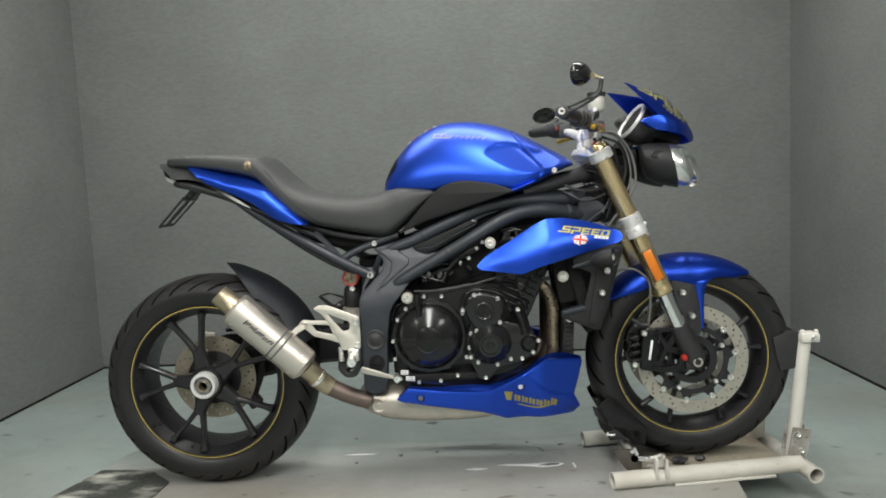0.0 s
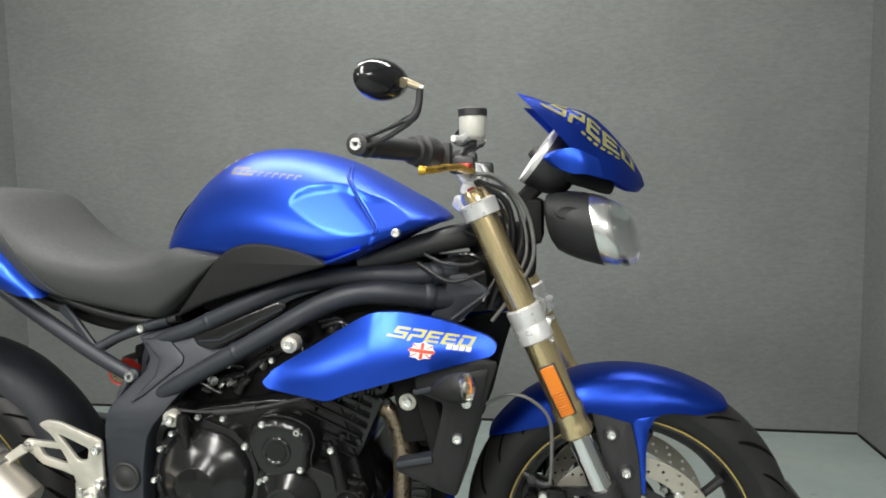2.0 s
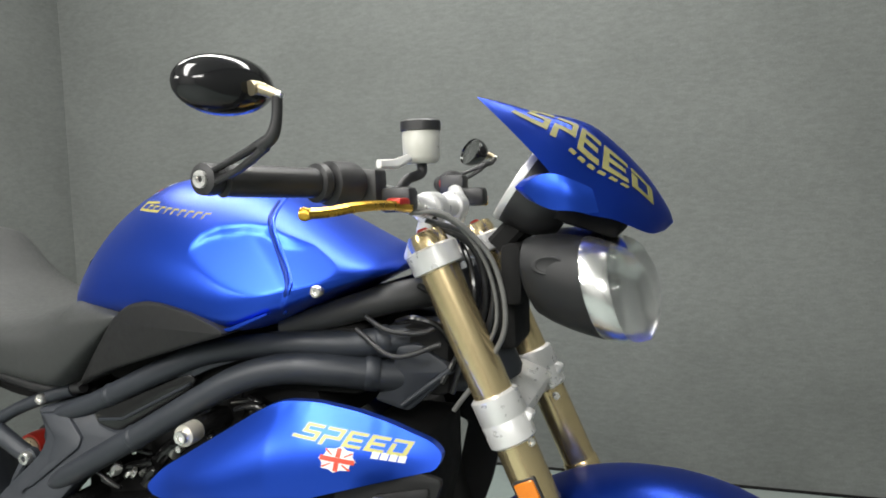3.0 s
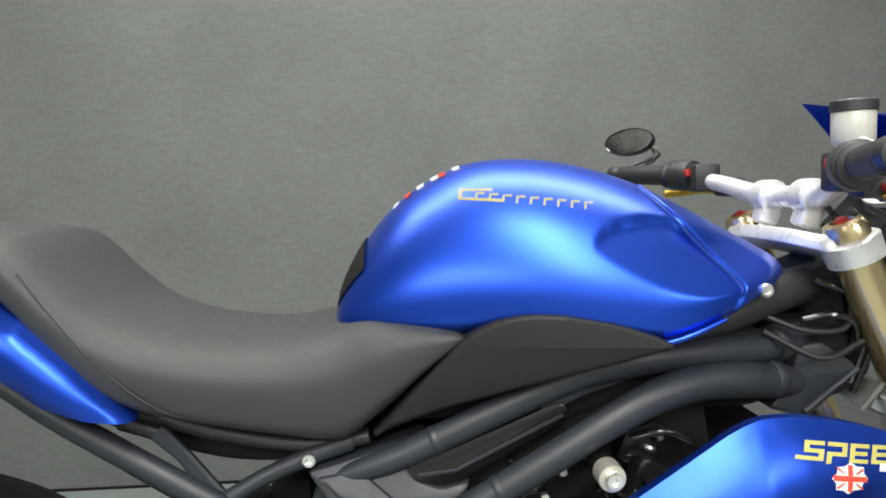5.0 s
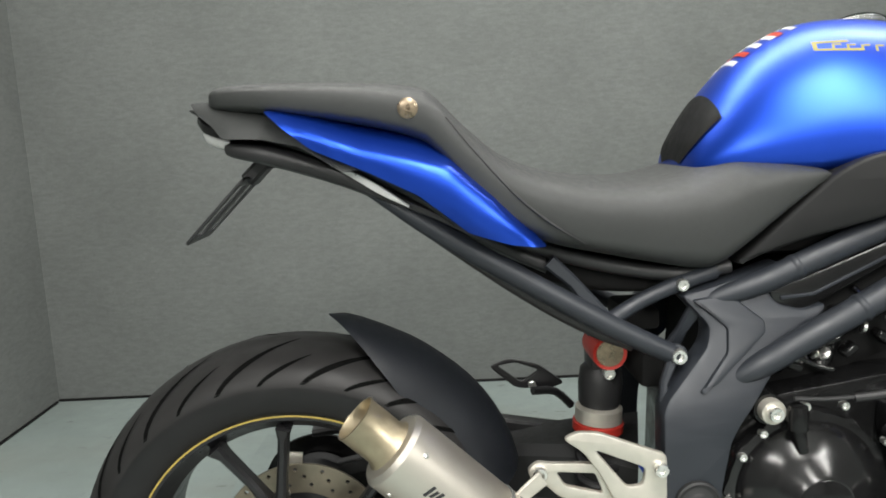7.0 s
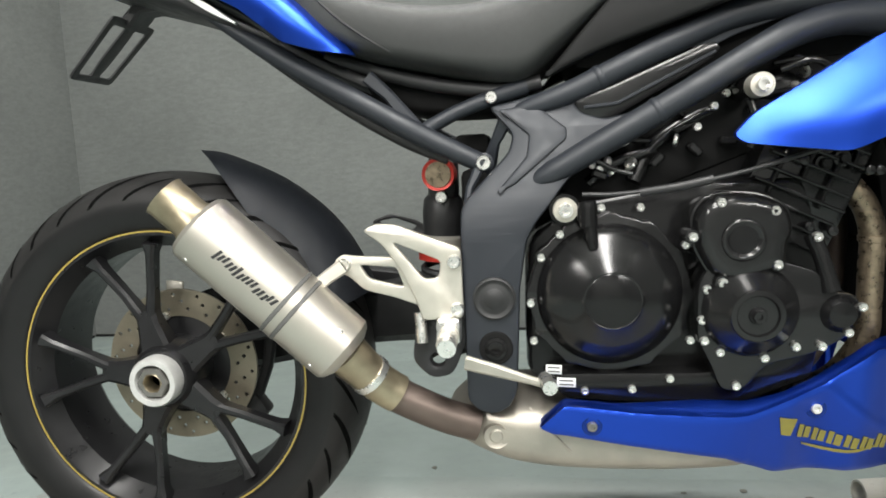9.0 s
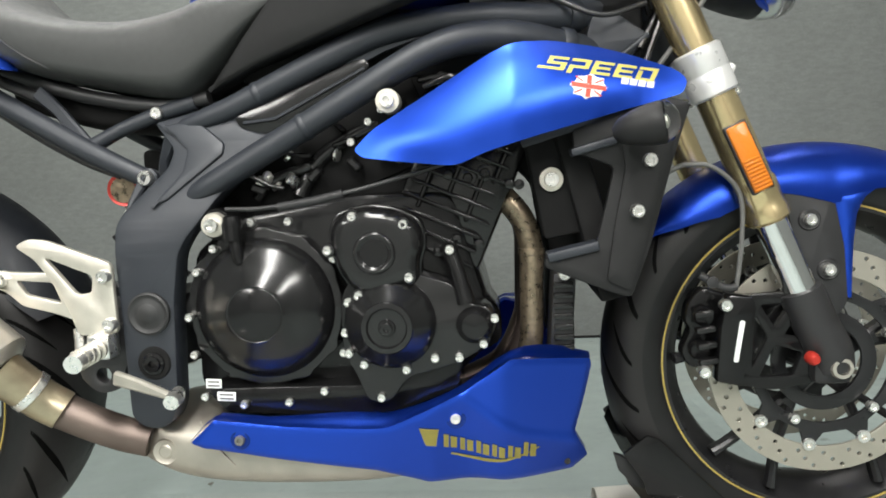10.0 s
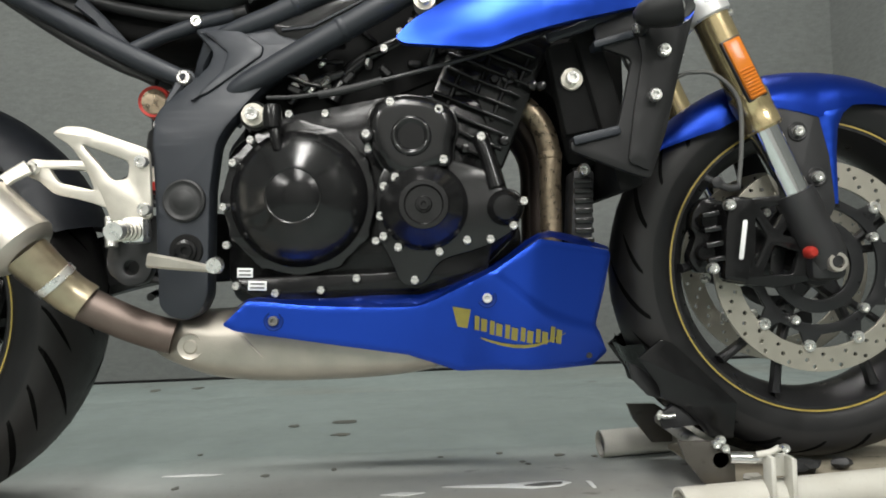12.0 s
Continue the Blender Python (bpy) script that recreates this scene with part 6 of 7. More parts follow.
shroud_line = rounded([(1.080, 0.668), (1.13, 0.690), (1.180, 0.703), (1.220, 0.694), (1.206, 0.651), (1.193, 0.607), (1.171, 0.524), (1.148, 0.462), (1.122, 0.470), (1.043, 0.503), (1.044, 0.516), (1.106, 0.530), (1.118, 0.575), (1.129, 0.622), (1.082, 0.641)], 0.008, 3)
shroud = part("radiator_shroud", plate(shroud_line, -0.214, 0.010, (), 0.003), COVER, bike, "matt black radiator shroud")
part("shroud_face", shell(rounded([(1.135, 0.67), (1.205, 0.685), (1.192, 0.62), (1.165, 0.53), (1.146, 0.472), (1.118, 0.485), (1.128, 0.55), (1.142, 0.62)], 0.006, 3), [(1.165, 0.65), (1.155, 0.60), (1.138, 0.51)], -0.218, 0.003, 1.0, rim=0.005, smooth=0), COVER, shroud, "", 24)
part("shroud_ledge", box((1.078, -0.205, 0.5215), (0.064, 0.030, 0.012), 0.003, Matrix.Rotation(radians(-12), 4, "Y")), FRAME, shroud)
part("shroud_ledge", box((1.105, -0.206, 0.647), (0.055, 0.028, 0.010), 0.003, Matrix.Rotation(radians(-14), 4, "Y")), FRAME, shroud)
part("pod_stay", beam([(1.02, -0.205, 0.655), (1.10, -0.208, 0.678), (1.19, -0.207, 0.700)], [0.012, 0.014, 0.012], 0.012, 0.003), FRAME, shroud)
for x, y, z in ((1.153, -0.228, 0.569), (1.169, -0.224, 0.628), (1.138, -0.222, 0.660)):
    bolt(x, y + 0.001, z, 0.0085, shroud)
mirrored(shroud)
blinker = part("indicator", lathe([(0.006, -0.050), (0.014, -0.042), (0.020, -0.026), (0.0235, -0.008), (0.024, 0.004), (0.0225, 0.006), (0.018, -0.004), (0.001, -0.012)], 28, along((1.168, -0.272, 0.668), (1.30, -0.30, 0.69))), COVER, bike, "black teardrop turn indicator")
part("lens", lathe([(0.0225, 0.005), (0.021, 0.013), (0.014, 0.020), (0.001, 0.023)], 28, along((1.168, -0.272, 0.668), (1.30, -0.30, 0.69))), GLASS, blinker, "clear indicator lens")
part("bulb", lathe([(0.001, 0.010), (0.006, 0.008), (0.008, 0.0), (0.007, -0.008)], 14, along((1.168, -0.272, 0.668), (1.30, -0.30, 0.69))), CLOUDY, blinker, "pale bulb")
part("stalk", tube([(1.14, -0.215, 0.656), (1.145, -0.245, 0.662), (1.15, -0.27, 0.666)], 0.008, 10, 3), BLACK, blinker)
cooler = part("oil_cooler", box((1.070, -0.118, 0.425), (0.030, 0.06, 0.12), 0.004, Matrix.Rotation(radians(4), 4, "Y")), BLACK, bike, "black ribbed oil cooler")
for k in range(7):
    part("cooler_rib", box((1.071, -0.150, 0.470 - 0.014 * k), (0.026, 0.008, 0.008), 0.002), GLOSS, cooler)
bolt(1.073, -0.152, 0.485, 0.0085, cooler)
part("cooler_core", box((1.078, 0.03, 0.42), (0.024, 0.27, 0.15), 0.004), CAVITY, cooler)

# ---- rear set: plates, peg, pedal ----
guard = part("heel_guard", plate(rounded([(0.360, 0.553), (0.378, 0.562), (0.404, 0.560), (0.455, 0.540), (0.489, 0.527), (0.490, 0.434), (0.436, 0.432), (0.424, 0.470), (0.405, 0.507), (0.385, 0.535)], 0.008, 4), -0.204, 0.009, [rounded([(0.400, 0.537), (0.462, 0.511), (0.459, 0.489), (0.440, 0.487)], 0.006, 3)], 0.003), CAST, bike, "cast aluminium heel guard plate")
part("hanger_arm", plate(rounded([(0.318, 0.512), (0.330, 0.522), (0.345, 0.519), (0.405, 0.516), (0.425, 0.470), (0.432, 0.450), (0.400, 0.462), (0.358, 0.473), (0.338, 0.492), (0.322, 0.498)], 0.006, 3), -0.196, 0.009, [rounded([(0.353, 0.507), (0.402, 0.503), (0.412, 0.476), (0.365, 0.488)], 0.005, 3)], 0.002), CAST, guard)
for x, y, z, r in ((0.480, -0.212, 0.510, 0.009), (0.482, -0.212, 0.447, 0.009), (0.333, -0.203, 0.508, 0.009)):
    bolt(x, y + 0.006, z, r, guard)
part("peg_hanger", plate(rounded([(0.425, 0.440), (0.49, 0.44), (0.492, 0.400), (0.47, 0.350), (0.44, 0.345), (0.415, 0.37)], 0.012, 3), -0.180, 0.02, [ring2d(0.45, 0.372, 0.010)], 0.003), BLACK, bike, "black footrest hanger")
peg = part("footpeg", join(tube([(0.470, -0.205, 0.420), (0.472, -0.25, 0.418), (0.474, -0.282, 0.415)], [0.009, 0.0120, 0.0115], 16, 3), box((0.470, -0.206, 0.42), (0.032, 0.03, 0.034), 0.006)), STEEL, bike, "worn aluminium footpeg")
for k in range(4):
    part("peg_ring", lathe([(0.0115, -0.003), (0.0132, -0.002), (0.0132, 0.002), (0.0115, 0.003)], 14, along((0.472, -0.225 - 0.013 * k, 0.4185 - 0.0007 * k), (0.474, -0.302, 0.414))), CAST, peg)
pedal = part("brake_pedal", beam([(0.492, -0.222, 0.380), (0.53, -0.236, 0.374), (0.575, -0.256, 0.367), (0.596, -0.268, 0.365)], [0.019, 0.016, 0.010, 0.011], 0.010, 0.003, per=1), CAST, bike, "aluminium rear brake pedal")
part("pedal_toe", tube([(0.590, -0.258, 0.371), (0.594, -0.275, 0.370), (0.596, -0.292, 0.369)], [0.008, 0.010, 0.009], 14, 3), STEEL, pedal)
part("brake_switch_rod", tube([(0.43, -0.19, 0.44), (0.432, -0.195, 0.40)], 0.008, 12, 2), STEEL, bike)
part("far_footpeg", tube([(0.37, 0.10, 0.50), (0.41, 0.12, 0.49), (0.44, 0.13, 0.46)], 0.007, 10, 3), BLACK, bike)
loop = part("far_heel_guard", plate(rounded([(0.30, 0.535), (0.335, 0.548), (0.385, 0.535), (0.43, 0.50), (0.40, 0.49), (0.345, 0.495)], 0.01, 3), 0.13, 0.006, [rounded([(0.315, 0.535), (0.345, 0.540), (0.385, 0.525), (0.355, 0.505)], 0.006, 3)], 0.002), BLACK, bike, "black heel guard on the far flank")
bolt(0.372, 0.12, 0.503, 0.007, loop)
shock = part("rear_shock", join(lathe([(0.020, -0.02), (0.030, 0.0), (0.032, 0.03), (0.030, 0.05), (0.020, 0.062)], 28, along((0.448, -0.03, 0.530), (0.452, -0.03, 0.60)))), BLACK, bike, "rear shock absorber with a red collar")
part("shock_ring", lathe([(0.025, -0.030), (0.034, -0.028), (0.034, -0.008), (0.028, -0.004)], 28, along((0.448, -0.03, 0.530), (0.452, -0.03, 0.60))), CAST, shock)
part("shock_collar", lathe([(0.030, -0.044), (0.037, -0.042), (0.037, -0.030), (0.030, -0.028)], 28, along((0.448, -0.03, 0.530), (0.452, -0.03, 0.60))), RED, shock, "red preload collar")
part("shock_spring", tube([(0.446 + 0.030 * math.cos(k * 0.9), -0.03 + 0.030 * math.sin(k * 0.9), 0.49 - 0.0042 * k) for k in range(40)], 0.006, 8, 2), BLACK, shock)
part("shock_mount", box((0.452, -0.03, 0.612), (0.045, 0.05, 0.07), 0.012), BLACK, shock)
res = part("shock_reservoir", lathe([(0.018, 0.0), (0.0235, 0.002), (0.0245, -0.004), (0.0245, -0.06), (0.02, -0.065)], 32, facing(0.450, -0.082, 0.619)), RED, shock, "red remote reservoir ring")
part("reservoir_cap", lathe([(0.001, 0.003), (0.0185, 0.0025), (0.0195, -0.002)], 28, facing(0.450, -0.082, 0.619)), BURNT, shock)
bolt(0.452, -0.068, 0.586, 0.009, shock)
part("linkage", join(box((0.505, -0.05, 0.60), (0.04, 0.12, 0.05), 0.01), box((0.50, -0.02, 0.66), (0.05, 0.10, 0.03), 0.008)), CAVITY, bike)
part("rear_inner_frame", beam([(0.522, -0.10, 0.62), (0.535, -0.12, 0.66), (0.556, -0.128, 0.70)], [0.024, 0.014, 0.022], 0.012, 0.003), FRAME, bike)
part("brace_strut", beam([(0.496, -0.165, 0.566), (0.500, -0.155, 0.60), (0.512, -0.147, 0.625)], [0.012, 0.010, 0.014], 0.012, 0.003), FRAME, bike)

# ---- cockpit ----
bar = part("handlebar", tube([(1.045, -0.36, 1.041), (1.097, -0.242, 1.037), (1.135, -0.150, 1.022), (1.158, -0.075, 1.004), (1.162, 0, 1.002), (1.158, 0.075, 1.004), (1.135, 0.150, 1.022), (1.097, 0.242, 1.037), (1.045, 0.36, 1.041)], [0.011, 0.011, 0.0125, 0.0145, 0.0145, 0.0145, 0.0125, 0.011, 0.011], 20, 6), SILVER, bike, "silver tapered handlebar")
for sgn in (-1, 1):
    part("riser", join(box((1.160, sgn * 0.05, 0.984), (0.030, 0.030, 0.044), 0.007, Matrix.Rotation(radians(20), 4, "Y")), lathe([(0.02, -0.016), (0.022, -0.014), (0.022, 0.014), (0.02, 0.016)], 24, along((1.160, sgn * 0.05, 1.003), (1.160, sgn * 0.06, 1.003)))), SILVER, bar, "silver bar riser clamp")
    a, b = Vector((1.047, sgn * 0.356, 1.041)), Vector((1.099, sgn * 0.236, 1.037))
    Lg = (b - a).length
    grip = part("grip", lathe([(0.014, 0), (0.0175, 0.002)] + [(0.0165 + (0.0006 if k % 2 else 0), 0.004 + (Lg - 0.02) * k / 28) for k in range(29)] + [(0.022, Lg - 0.014), (0.0225, Lg - 0.006), (0.018, Lg)], 24, along(a, b)), BLACK, bar, "black ribbed rubber grip")
    ms = (b - a).normalized()
    housing = part("switch_housing", lathe([(0.018, 0), (0.0255, 0.004), (0.026, 0.03), (0.0235, 0.042), (0.016, 0.046)], 20, along(b, b + ms)), BLACK, bar, "black switch housing", 30)
    part("switch_block", box(tuple(b + ms * 0.062 + Vector((0.0, 0, -0.004))), (0.042, 0.036, 0.044), 0.006), BLACK, bar)
    part("switch_button", box(tuple(b + ms * 0.055 + Vector((-0.021, 0, 0.004))), (0.008, 0.010, 0.012), 0.002), RED, housing)
    # bar-end mirror, the far one turned lower
    dy, dz = (0.0, 0.0) if sgn < 0 else (0.040, 0.022)
    end = Vector((1.041, sgn * 0.366, 1.042))
    mount = part("mirror_mount", lathe([(0.012, -0.016), (0.0152, -0.010), (0.0165, 0.0), (0.0157, 0.009), (0.010, 0.011)], 24, along(end, end + Vector((-0.03, sgn * 0.2, 0)))), BLACK, bar, "black bar-end mirror mount")
    part("mirror_bolt", lathe([(0.003, 0.010), (0.004, 0.0135), (0.0085, 0.0135), (0.009, 0.010)], 14, along(end, end + Vector((-0.03, sgn * 0.2, 0)))), STEEL, mount)
    for off in (-0.006, 0.006):
        part("mirror_arm", beam([(1.043, sgn * 0.370, 1.042 + off), (1.085, sgn * 0.378, 1.056 + off), (1.118, sgn * 0.384, 1.072 + off * 0.5)], [0.006, 0.006, 0.008], 0.009, 0.002, per=3), BLACK, mount)
    part("mirror_arm", tube([(1.112, sgn * 0.384, 1.069), (1.126, sgn * 0.386, 1.078), (1.132, sgn * 0.387 + dy * 0.5, 1.094 - dz * 0.6), (1.134, sgn * 0.388 + dy, 1.113 - dz)], [0.006, 0.006, 0.005, 0.005], 12, 4), BLACK, mount)
    part("mirror_joint", lathe([(0.002, 0.006), (0.0036, 0.005), (0.004, -0.003), (0.003, -0.005)], 16, along((1.134, sgn * 0.388 + dy, 1.114 - dz), (1.10, sgn * 0.388 + dy, 1.118 - dz))), STEEL, mount)
    centre, normal = Vector((1.083 + dy * 0.15, sgn * 0.391 + dy, 1.126 - dz)), Vector((-0.86, sgn * -0.42, 0.10)).normalized() if sgn < 0 else Vector((-0.77, -0.53, 0.35)).normalized()
    mm = along(centre, centre + normal)
    body = lathe([(0.001, -0.024), (0.016, -0.022), (0.027, -0.015), (0.034, -0.004), (0.0355, 0.005), (0.034, 0.009), (0.033, 0.006)], 48)
    body.transform(Matrix.Diagonal((1.42, 0.79, 1, 1)) if sgn < 0 else Matrix.Diagonal((1.60, 0.78, 1, 1)))
    body.transform(mm)
    stem = Vector((1.134, sgn * 0.388 + dy, 1.114 - dz))
    part("mirror_bracket", tube([stem, stem.lerp(centre, 0.35) + Vector((0, 0, 0.003)), centre - normal * 0.012 + (stem - centre) * 0.35], [0.0045, 0.006, 0.007], 12, 3), HEAT, mount, "dull brass bracket between arm and mirror")
    part("mirror_shell", body, BOOT, mount, "gloss black oval mirror shell", 60)
    face = lathe([(0.033, 0.0062), (0.001, 0.0062)], 48)
    face.transform(Matrix.Diagonal((1.42, 0.79, 1, 1)) if sgn < 0 else Matrix.Diagonal((1.60, 0.78, 1, 1)))
    face.transform(mm)
    part("mirror_glass", face, CHROME, mount, "mirror glass", 0)
    # lever
    part("lever", beam([(1.122, sgn * 0.326, 1.005), (1.135, sgn * 0.30, 1.006), (1.150, sgn * 0.26, 1.010), (1.163, sgn * 0.215, 1.010), (1.172, sgn * 0.175, 1.006)], [0.014, 0.013, 0.014, 0.016, 0.020], 0.011, 0.003, (0, 0, 1), 4), BRASS, bar, "gold anodised lever")
    part("lever_tip", lathe([(0.002, 0.006), (0.006, 0.005), (0.0075, 0), (0.006, -0.006)], 14, along((1.122, sgn * 0.326, 1.005), (1.10, sgn * 0.33, 1.005))), BRASS, bar)
    part("lever_adjuster", box((1.168, sgn * 0.188, 1.013), (0.020, 0.026, 0.010), 0.003, Matrix.Rotation(radians(sgn * 10), 4, "Z")), RED, bar, "red lever adjuster")
    part("lever_perch", box((1.160, sgn * 0.168, 1.016), (0.042, 0.032, 0.030), 0.007), BLACK, bar)
cylinder = part("brake_reservoir", lathe([(0.018, 0.0), (0.0215, 0.003), (0.0232, 0.008), (0.0236, 0.040), (0.022, 0.042)], 32, Matrix.Translation((1.172, -0.115, 1.060))), CLOUDY, bar, "cloudy brake fluid reservoir")
part("reservoir_lid", lathe([(0.0236, 0.040), (0.0254, 0.041), (0.0254, 0.052), (0.023, 0.054), (0.001, 0.054)], 32, Matrix.Translation((1.172, -0.115, 1.060))), BLACK, cylinder, "black ribbed lid")
part("reservoir_arm", beam([(1.150, -0.20, 1.058), (1.158, -0.17, 1.058), (1.165, -0.142, 1.066)], [0.010, 0.012, 0.010], 0.008, 0.002), SILVER, cylinder)
part("reservoir_hose", tube([(1.172, -0.115, 1.062), (1.172, -0.118, 1.048), (1.160, -0.135, 1.040), (1.152, -0.155, 1.022)], 0.0065, 12, 5), BLACK, cylinder)

# instruments
cdir = Vector((-0.80, -0.10, 0.58)).normalized()
cpos = Vector((1.285, -0.045, 1.033))
dial = part("instrument_pod", lathe([(0.030, -0.075), (0.045, -0.060), (0.054, -0.035), (0.057, -0.005), (0.0565, 0.0)], 48, along(cpos, cpos + cdir)), BLACK, bike, "round instrument in a black pod")
part("dial_ring", lathe([(0.0565, -0.004), (0.0583, 0.002), (0.0565, 0.0065), (0.0495, 0.005), (0.0480, 0.0)], 48, along(cpos, cpos + cdir)), SILVER, dial, "silver bezel")
part("dial_face", lathe([(0.0485, 0.0005), (0.001, 0.0005)], 40, along(cpos, cpos + cdir)), BLACK, dial)
part("speed_display", box((1.285, 0.05, 1.03), (0.03, 0.08, 0.05), 0.008, Matrix.Rotation(radians(-38), 4, "Y")), BLACK, dial)
part("dash_stay", beam([(1.25, 0, 0.95), (1.29, 0, 0.99), (1.34, 0, 1.02)], [0.03, 0.03, 0.02], 0.12, 0.006), CAVITY, dial)

# twin headlamps, their faces raked back
def raked(bm, o):
    for v in bm.verts:
        v.co.x -= 0.37 * (v.co.z - o.z + 0.16 * (v.co.x - o.x))


for sgn in (-1, 1):
    y = sgn * 0.086
    aim = Vector((1, sgn * 0.16, -0.16)).normalized()
    o = Vector((1.284, y - sgn * 0.012, 0.918))
    bm = lathe([(0.012, 0.017), (0.040, 0.019), (0.0520, 0.026), (0.0585, 0.042), (0.0635, 0.066), (0.0655, 0.085), (0.0664, 0.103), (0.064, 0.105)], 48)
    squash = Matrix.Diagonal((1.02, 0.96, 1, 1))
    bm.transform(along(o, o + aim) @ squash)
    raked(bm, o)
    lamp_ob = part("headlamp", bm, LAMP_SHELL, bike, "round headlamp in a matt black shell", 40)
    for nm, prof, mt, lb in (("bezel", [(0.0655, 0.101), (0.0668, 0.106), (0.0662, 0.118), (0.0640, 0.129), (0.0608, 0.135), (0.0585, 0.133)], RING, "silver headlamp ring"), ("reflector", [(0.0590, 0.1325), (0.0565, 0.118), (0.0530, 0.103), (0.047, 0.089), (0.035, 0.077), (0.020, 0.070), (0.001, 0.068)], REFLECTOR, "bright reflector bowl"), ("bulb", [(0.018, 0.09), (0.018, 0.118), (0.014, 0.124), (0.001, 0.126)], PALE, ""), ("lens", [(0.0612, 0.132), (0.0600, 0.144), (0.052, 0.158), (0.030, 0.169), (0.001, 0.173)], GLASS, "clear domed headlamp lens")):
        b2 = lathe(prof, 48)
        if nm == "lens":
            bmesh.ops.solidify(b2, geom=b2.faces[:], thickness=0.002)
        b2.transform(along(o, o + aim) @ squash)
        raked(b2, o)
        ob = part(nm, b2, mt, lamp_ob, lb, 50)
        if nm == "lens":
            ob.visible_shadow = False
    if sgn < 0:
        on_lamp = caster(lamp_ob)
        oval = Matrix.Diagonal((1.55, 0.85, 1, 1))
        # the dent's floor is coloured black for the shade inside it
        for nm, prof, mt in (("bucket_dimple", [(0.0095, 0.0004), (0.0115, 0.0012), (0.0132, 0.0003), (0.0138, -0.004)], LAMP_SHELL), ("dimple_floor", [(0.001, -0.0016), (0.0090, 0.0005), (0.0098, 0.0002)], CAVITY)):
            dimple = lathe(prof, 28)
            dimple.transform(along((1.333, on_lamp(1.333, 0.934), 0.934), (1.328, -0.5, 1.00)) @ oval)
            part(nm, dimple, mt, lamp_ob)
    part("blue_trim", beam([(1.376, y - 0.052, 0.874), (1.392, y - 0.040, 0.856), (1.406, y - 0.014, 0.847), (1.408, y + 0.014, 0.847), (1.396, y + 0.040, 0.856)], [0.010, 0.018, 0.022, 0.022, 0.010], 0.006, 0.002, (0.3, 0, 1), 4), BLUE, lamp_ob, "blue trim under the lamp")
part("lamp_bracket", join(box((1.275, 0, 0.915), (0.03, 0.16, 0.08), 0.01), box((1.25, 0, 0.86), (0.05, 0.10, 0.10), 0.01)), CAVITY, bike)

# fly screen: arched between its two edges and the ridge, with two horns behind
EDGE = [(1.247, -0.119, 1.137), (1.294, -0.126, 1.089), (1.334, -0.134, 1.045), (1.366, -0.136, 0.999), (1.408, -0.116, 0.985), (1.444, -0.066, 0.966), (1.462, -0.014, 0.966)]
RIDGE = [(1.335, 1.096), (1.354, 1.096), (1.380, 1.090), (1.408, 1.070), (1.442, 1.034), (1.466, 0.996), (1.473, 0.976)]
HORN = [(0.010,), (0.020,), (0.021,), (0.016,), (0.007,), (0.002,), (0.0,)]
rows = []
for e, r, h in zip(spline(EDGE, 5), spline(RIDGE, 5), spline(HORN, 5)):
    row = []
    for j in range(25):
        v = -1 + 2 * j / 24
        f = abs(v) ** 2.1
        row.append((r[0] + (e[0] - r[0]) * f, -e[1] * v, r[1] + (e[2] - r[1]) * f + h[0] * 2.6 * abs(v) * (1 - v * v)))
    rows.append(row)
screen_rows = rows
fly = skin(rows, False, False)
bmesh.ops.solidify(fly, geom=fly.faces[:], thickness=0.003)
screen = part("fly_screen", fly, BLUE, bike, "satin blue fly screen with yellow lettering", 50)
CHEEK_TOP = [(1.303, -0.134, 1.027), (1.316, -0.139, 1.036), (1.336, -0.141, 1.041), (1.356, -0.140, 1.036), (1.384, -0.130, 1.022)]
CHEEK_LOW = [(1.305, -0.134, 1.020), (1.320, -0.137, 1.007), (1.340, -0.141, 0.999), (1.362, -0.140, 0.997), (1.392, -0.124, 0.990)]
SWELL = [(0.0,), (0.002,), (0.004,), (0.004,), (0.0,)]
rows = []
for a, b, h in zip(spline(CHEEK_TOP, 5), spline(CHEEK_LOW, 5), spline(SWELL, 5)):
    a, b = Vector(a), Vector(b)
    rows.append([a.lerp(b, k / 6) + Vector((0.45, -0.85, 0.1)) * (h[0] * math.sin(math.pi * k / 6)) for k in range(7)] + [b + Vector((-0.012, 0.016, 0.004)), a + Vector((-0.012, 0.016, 0.0))])
mirrored(part("screen_cheek", skin([[tuple(p) for p in row] for row in rows]), BLUE, screen, "", 50))
part("screen_liner", box((1.372, 0, 0.985), (0.085, 0.17, 0.026), 0.008, Matrix.Rotation(radians(18), 4, "Y")), CAVITY, screen, "black liner under the fly screen")


def on_shell(s, v, lift):
    """A point of the screen's shell: s runs from its horns to its nose, v from edge to edge."""
    i, j = s * (len(screen_rows) - 1), (v + 1) * 12
    a, b = int(i), int(j)
    p = [Vector(screen_rows[min(a + da, len(screen_rows) - 1)][min(b + db, 24)]) for da in (0, 1) for db in (0, 1)]
    across, down = p[1] - p[0], p[2] - p[0]
    spot = p[0].lerp(p[1], j - b).lerp(p[2].lerp(p[3], j - b), i - a)
    out = across.cross(down).normalized()
    return spot + out * (lift if out.z > 0 else -lift)


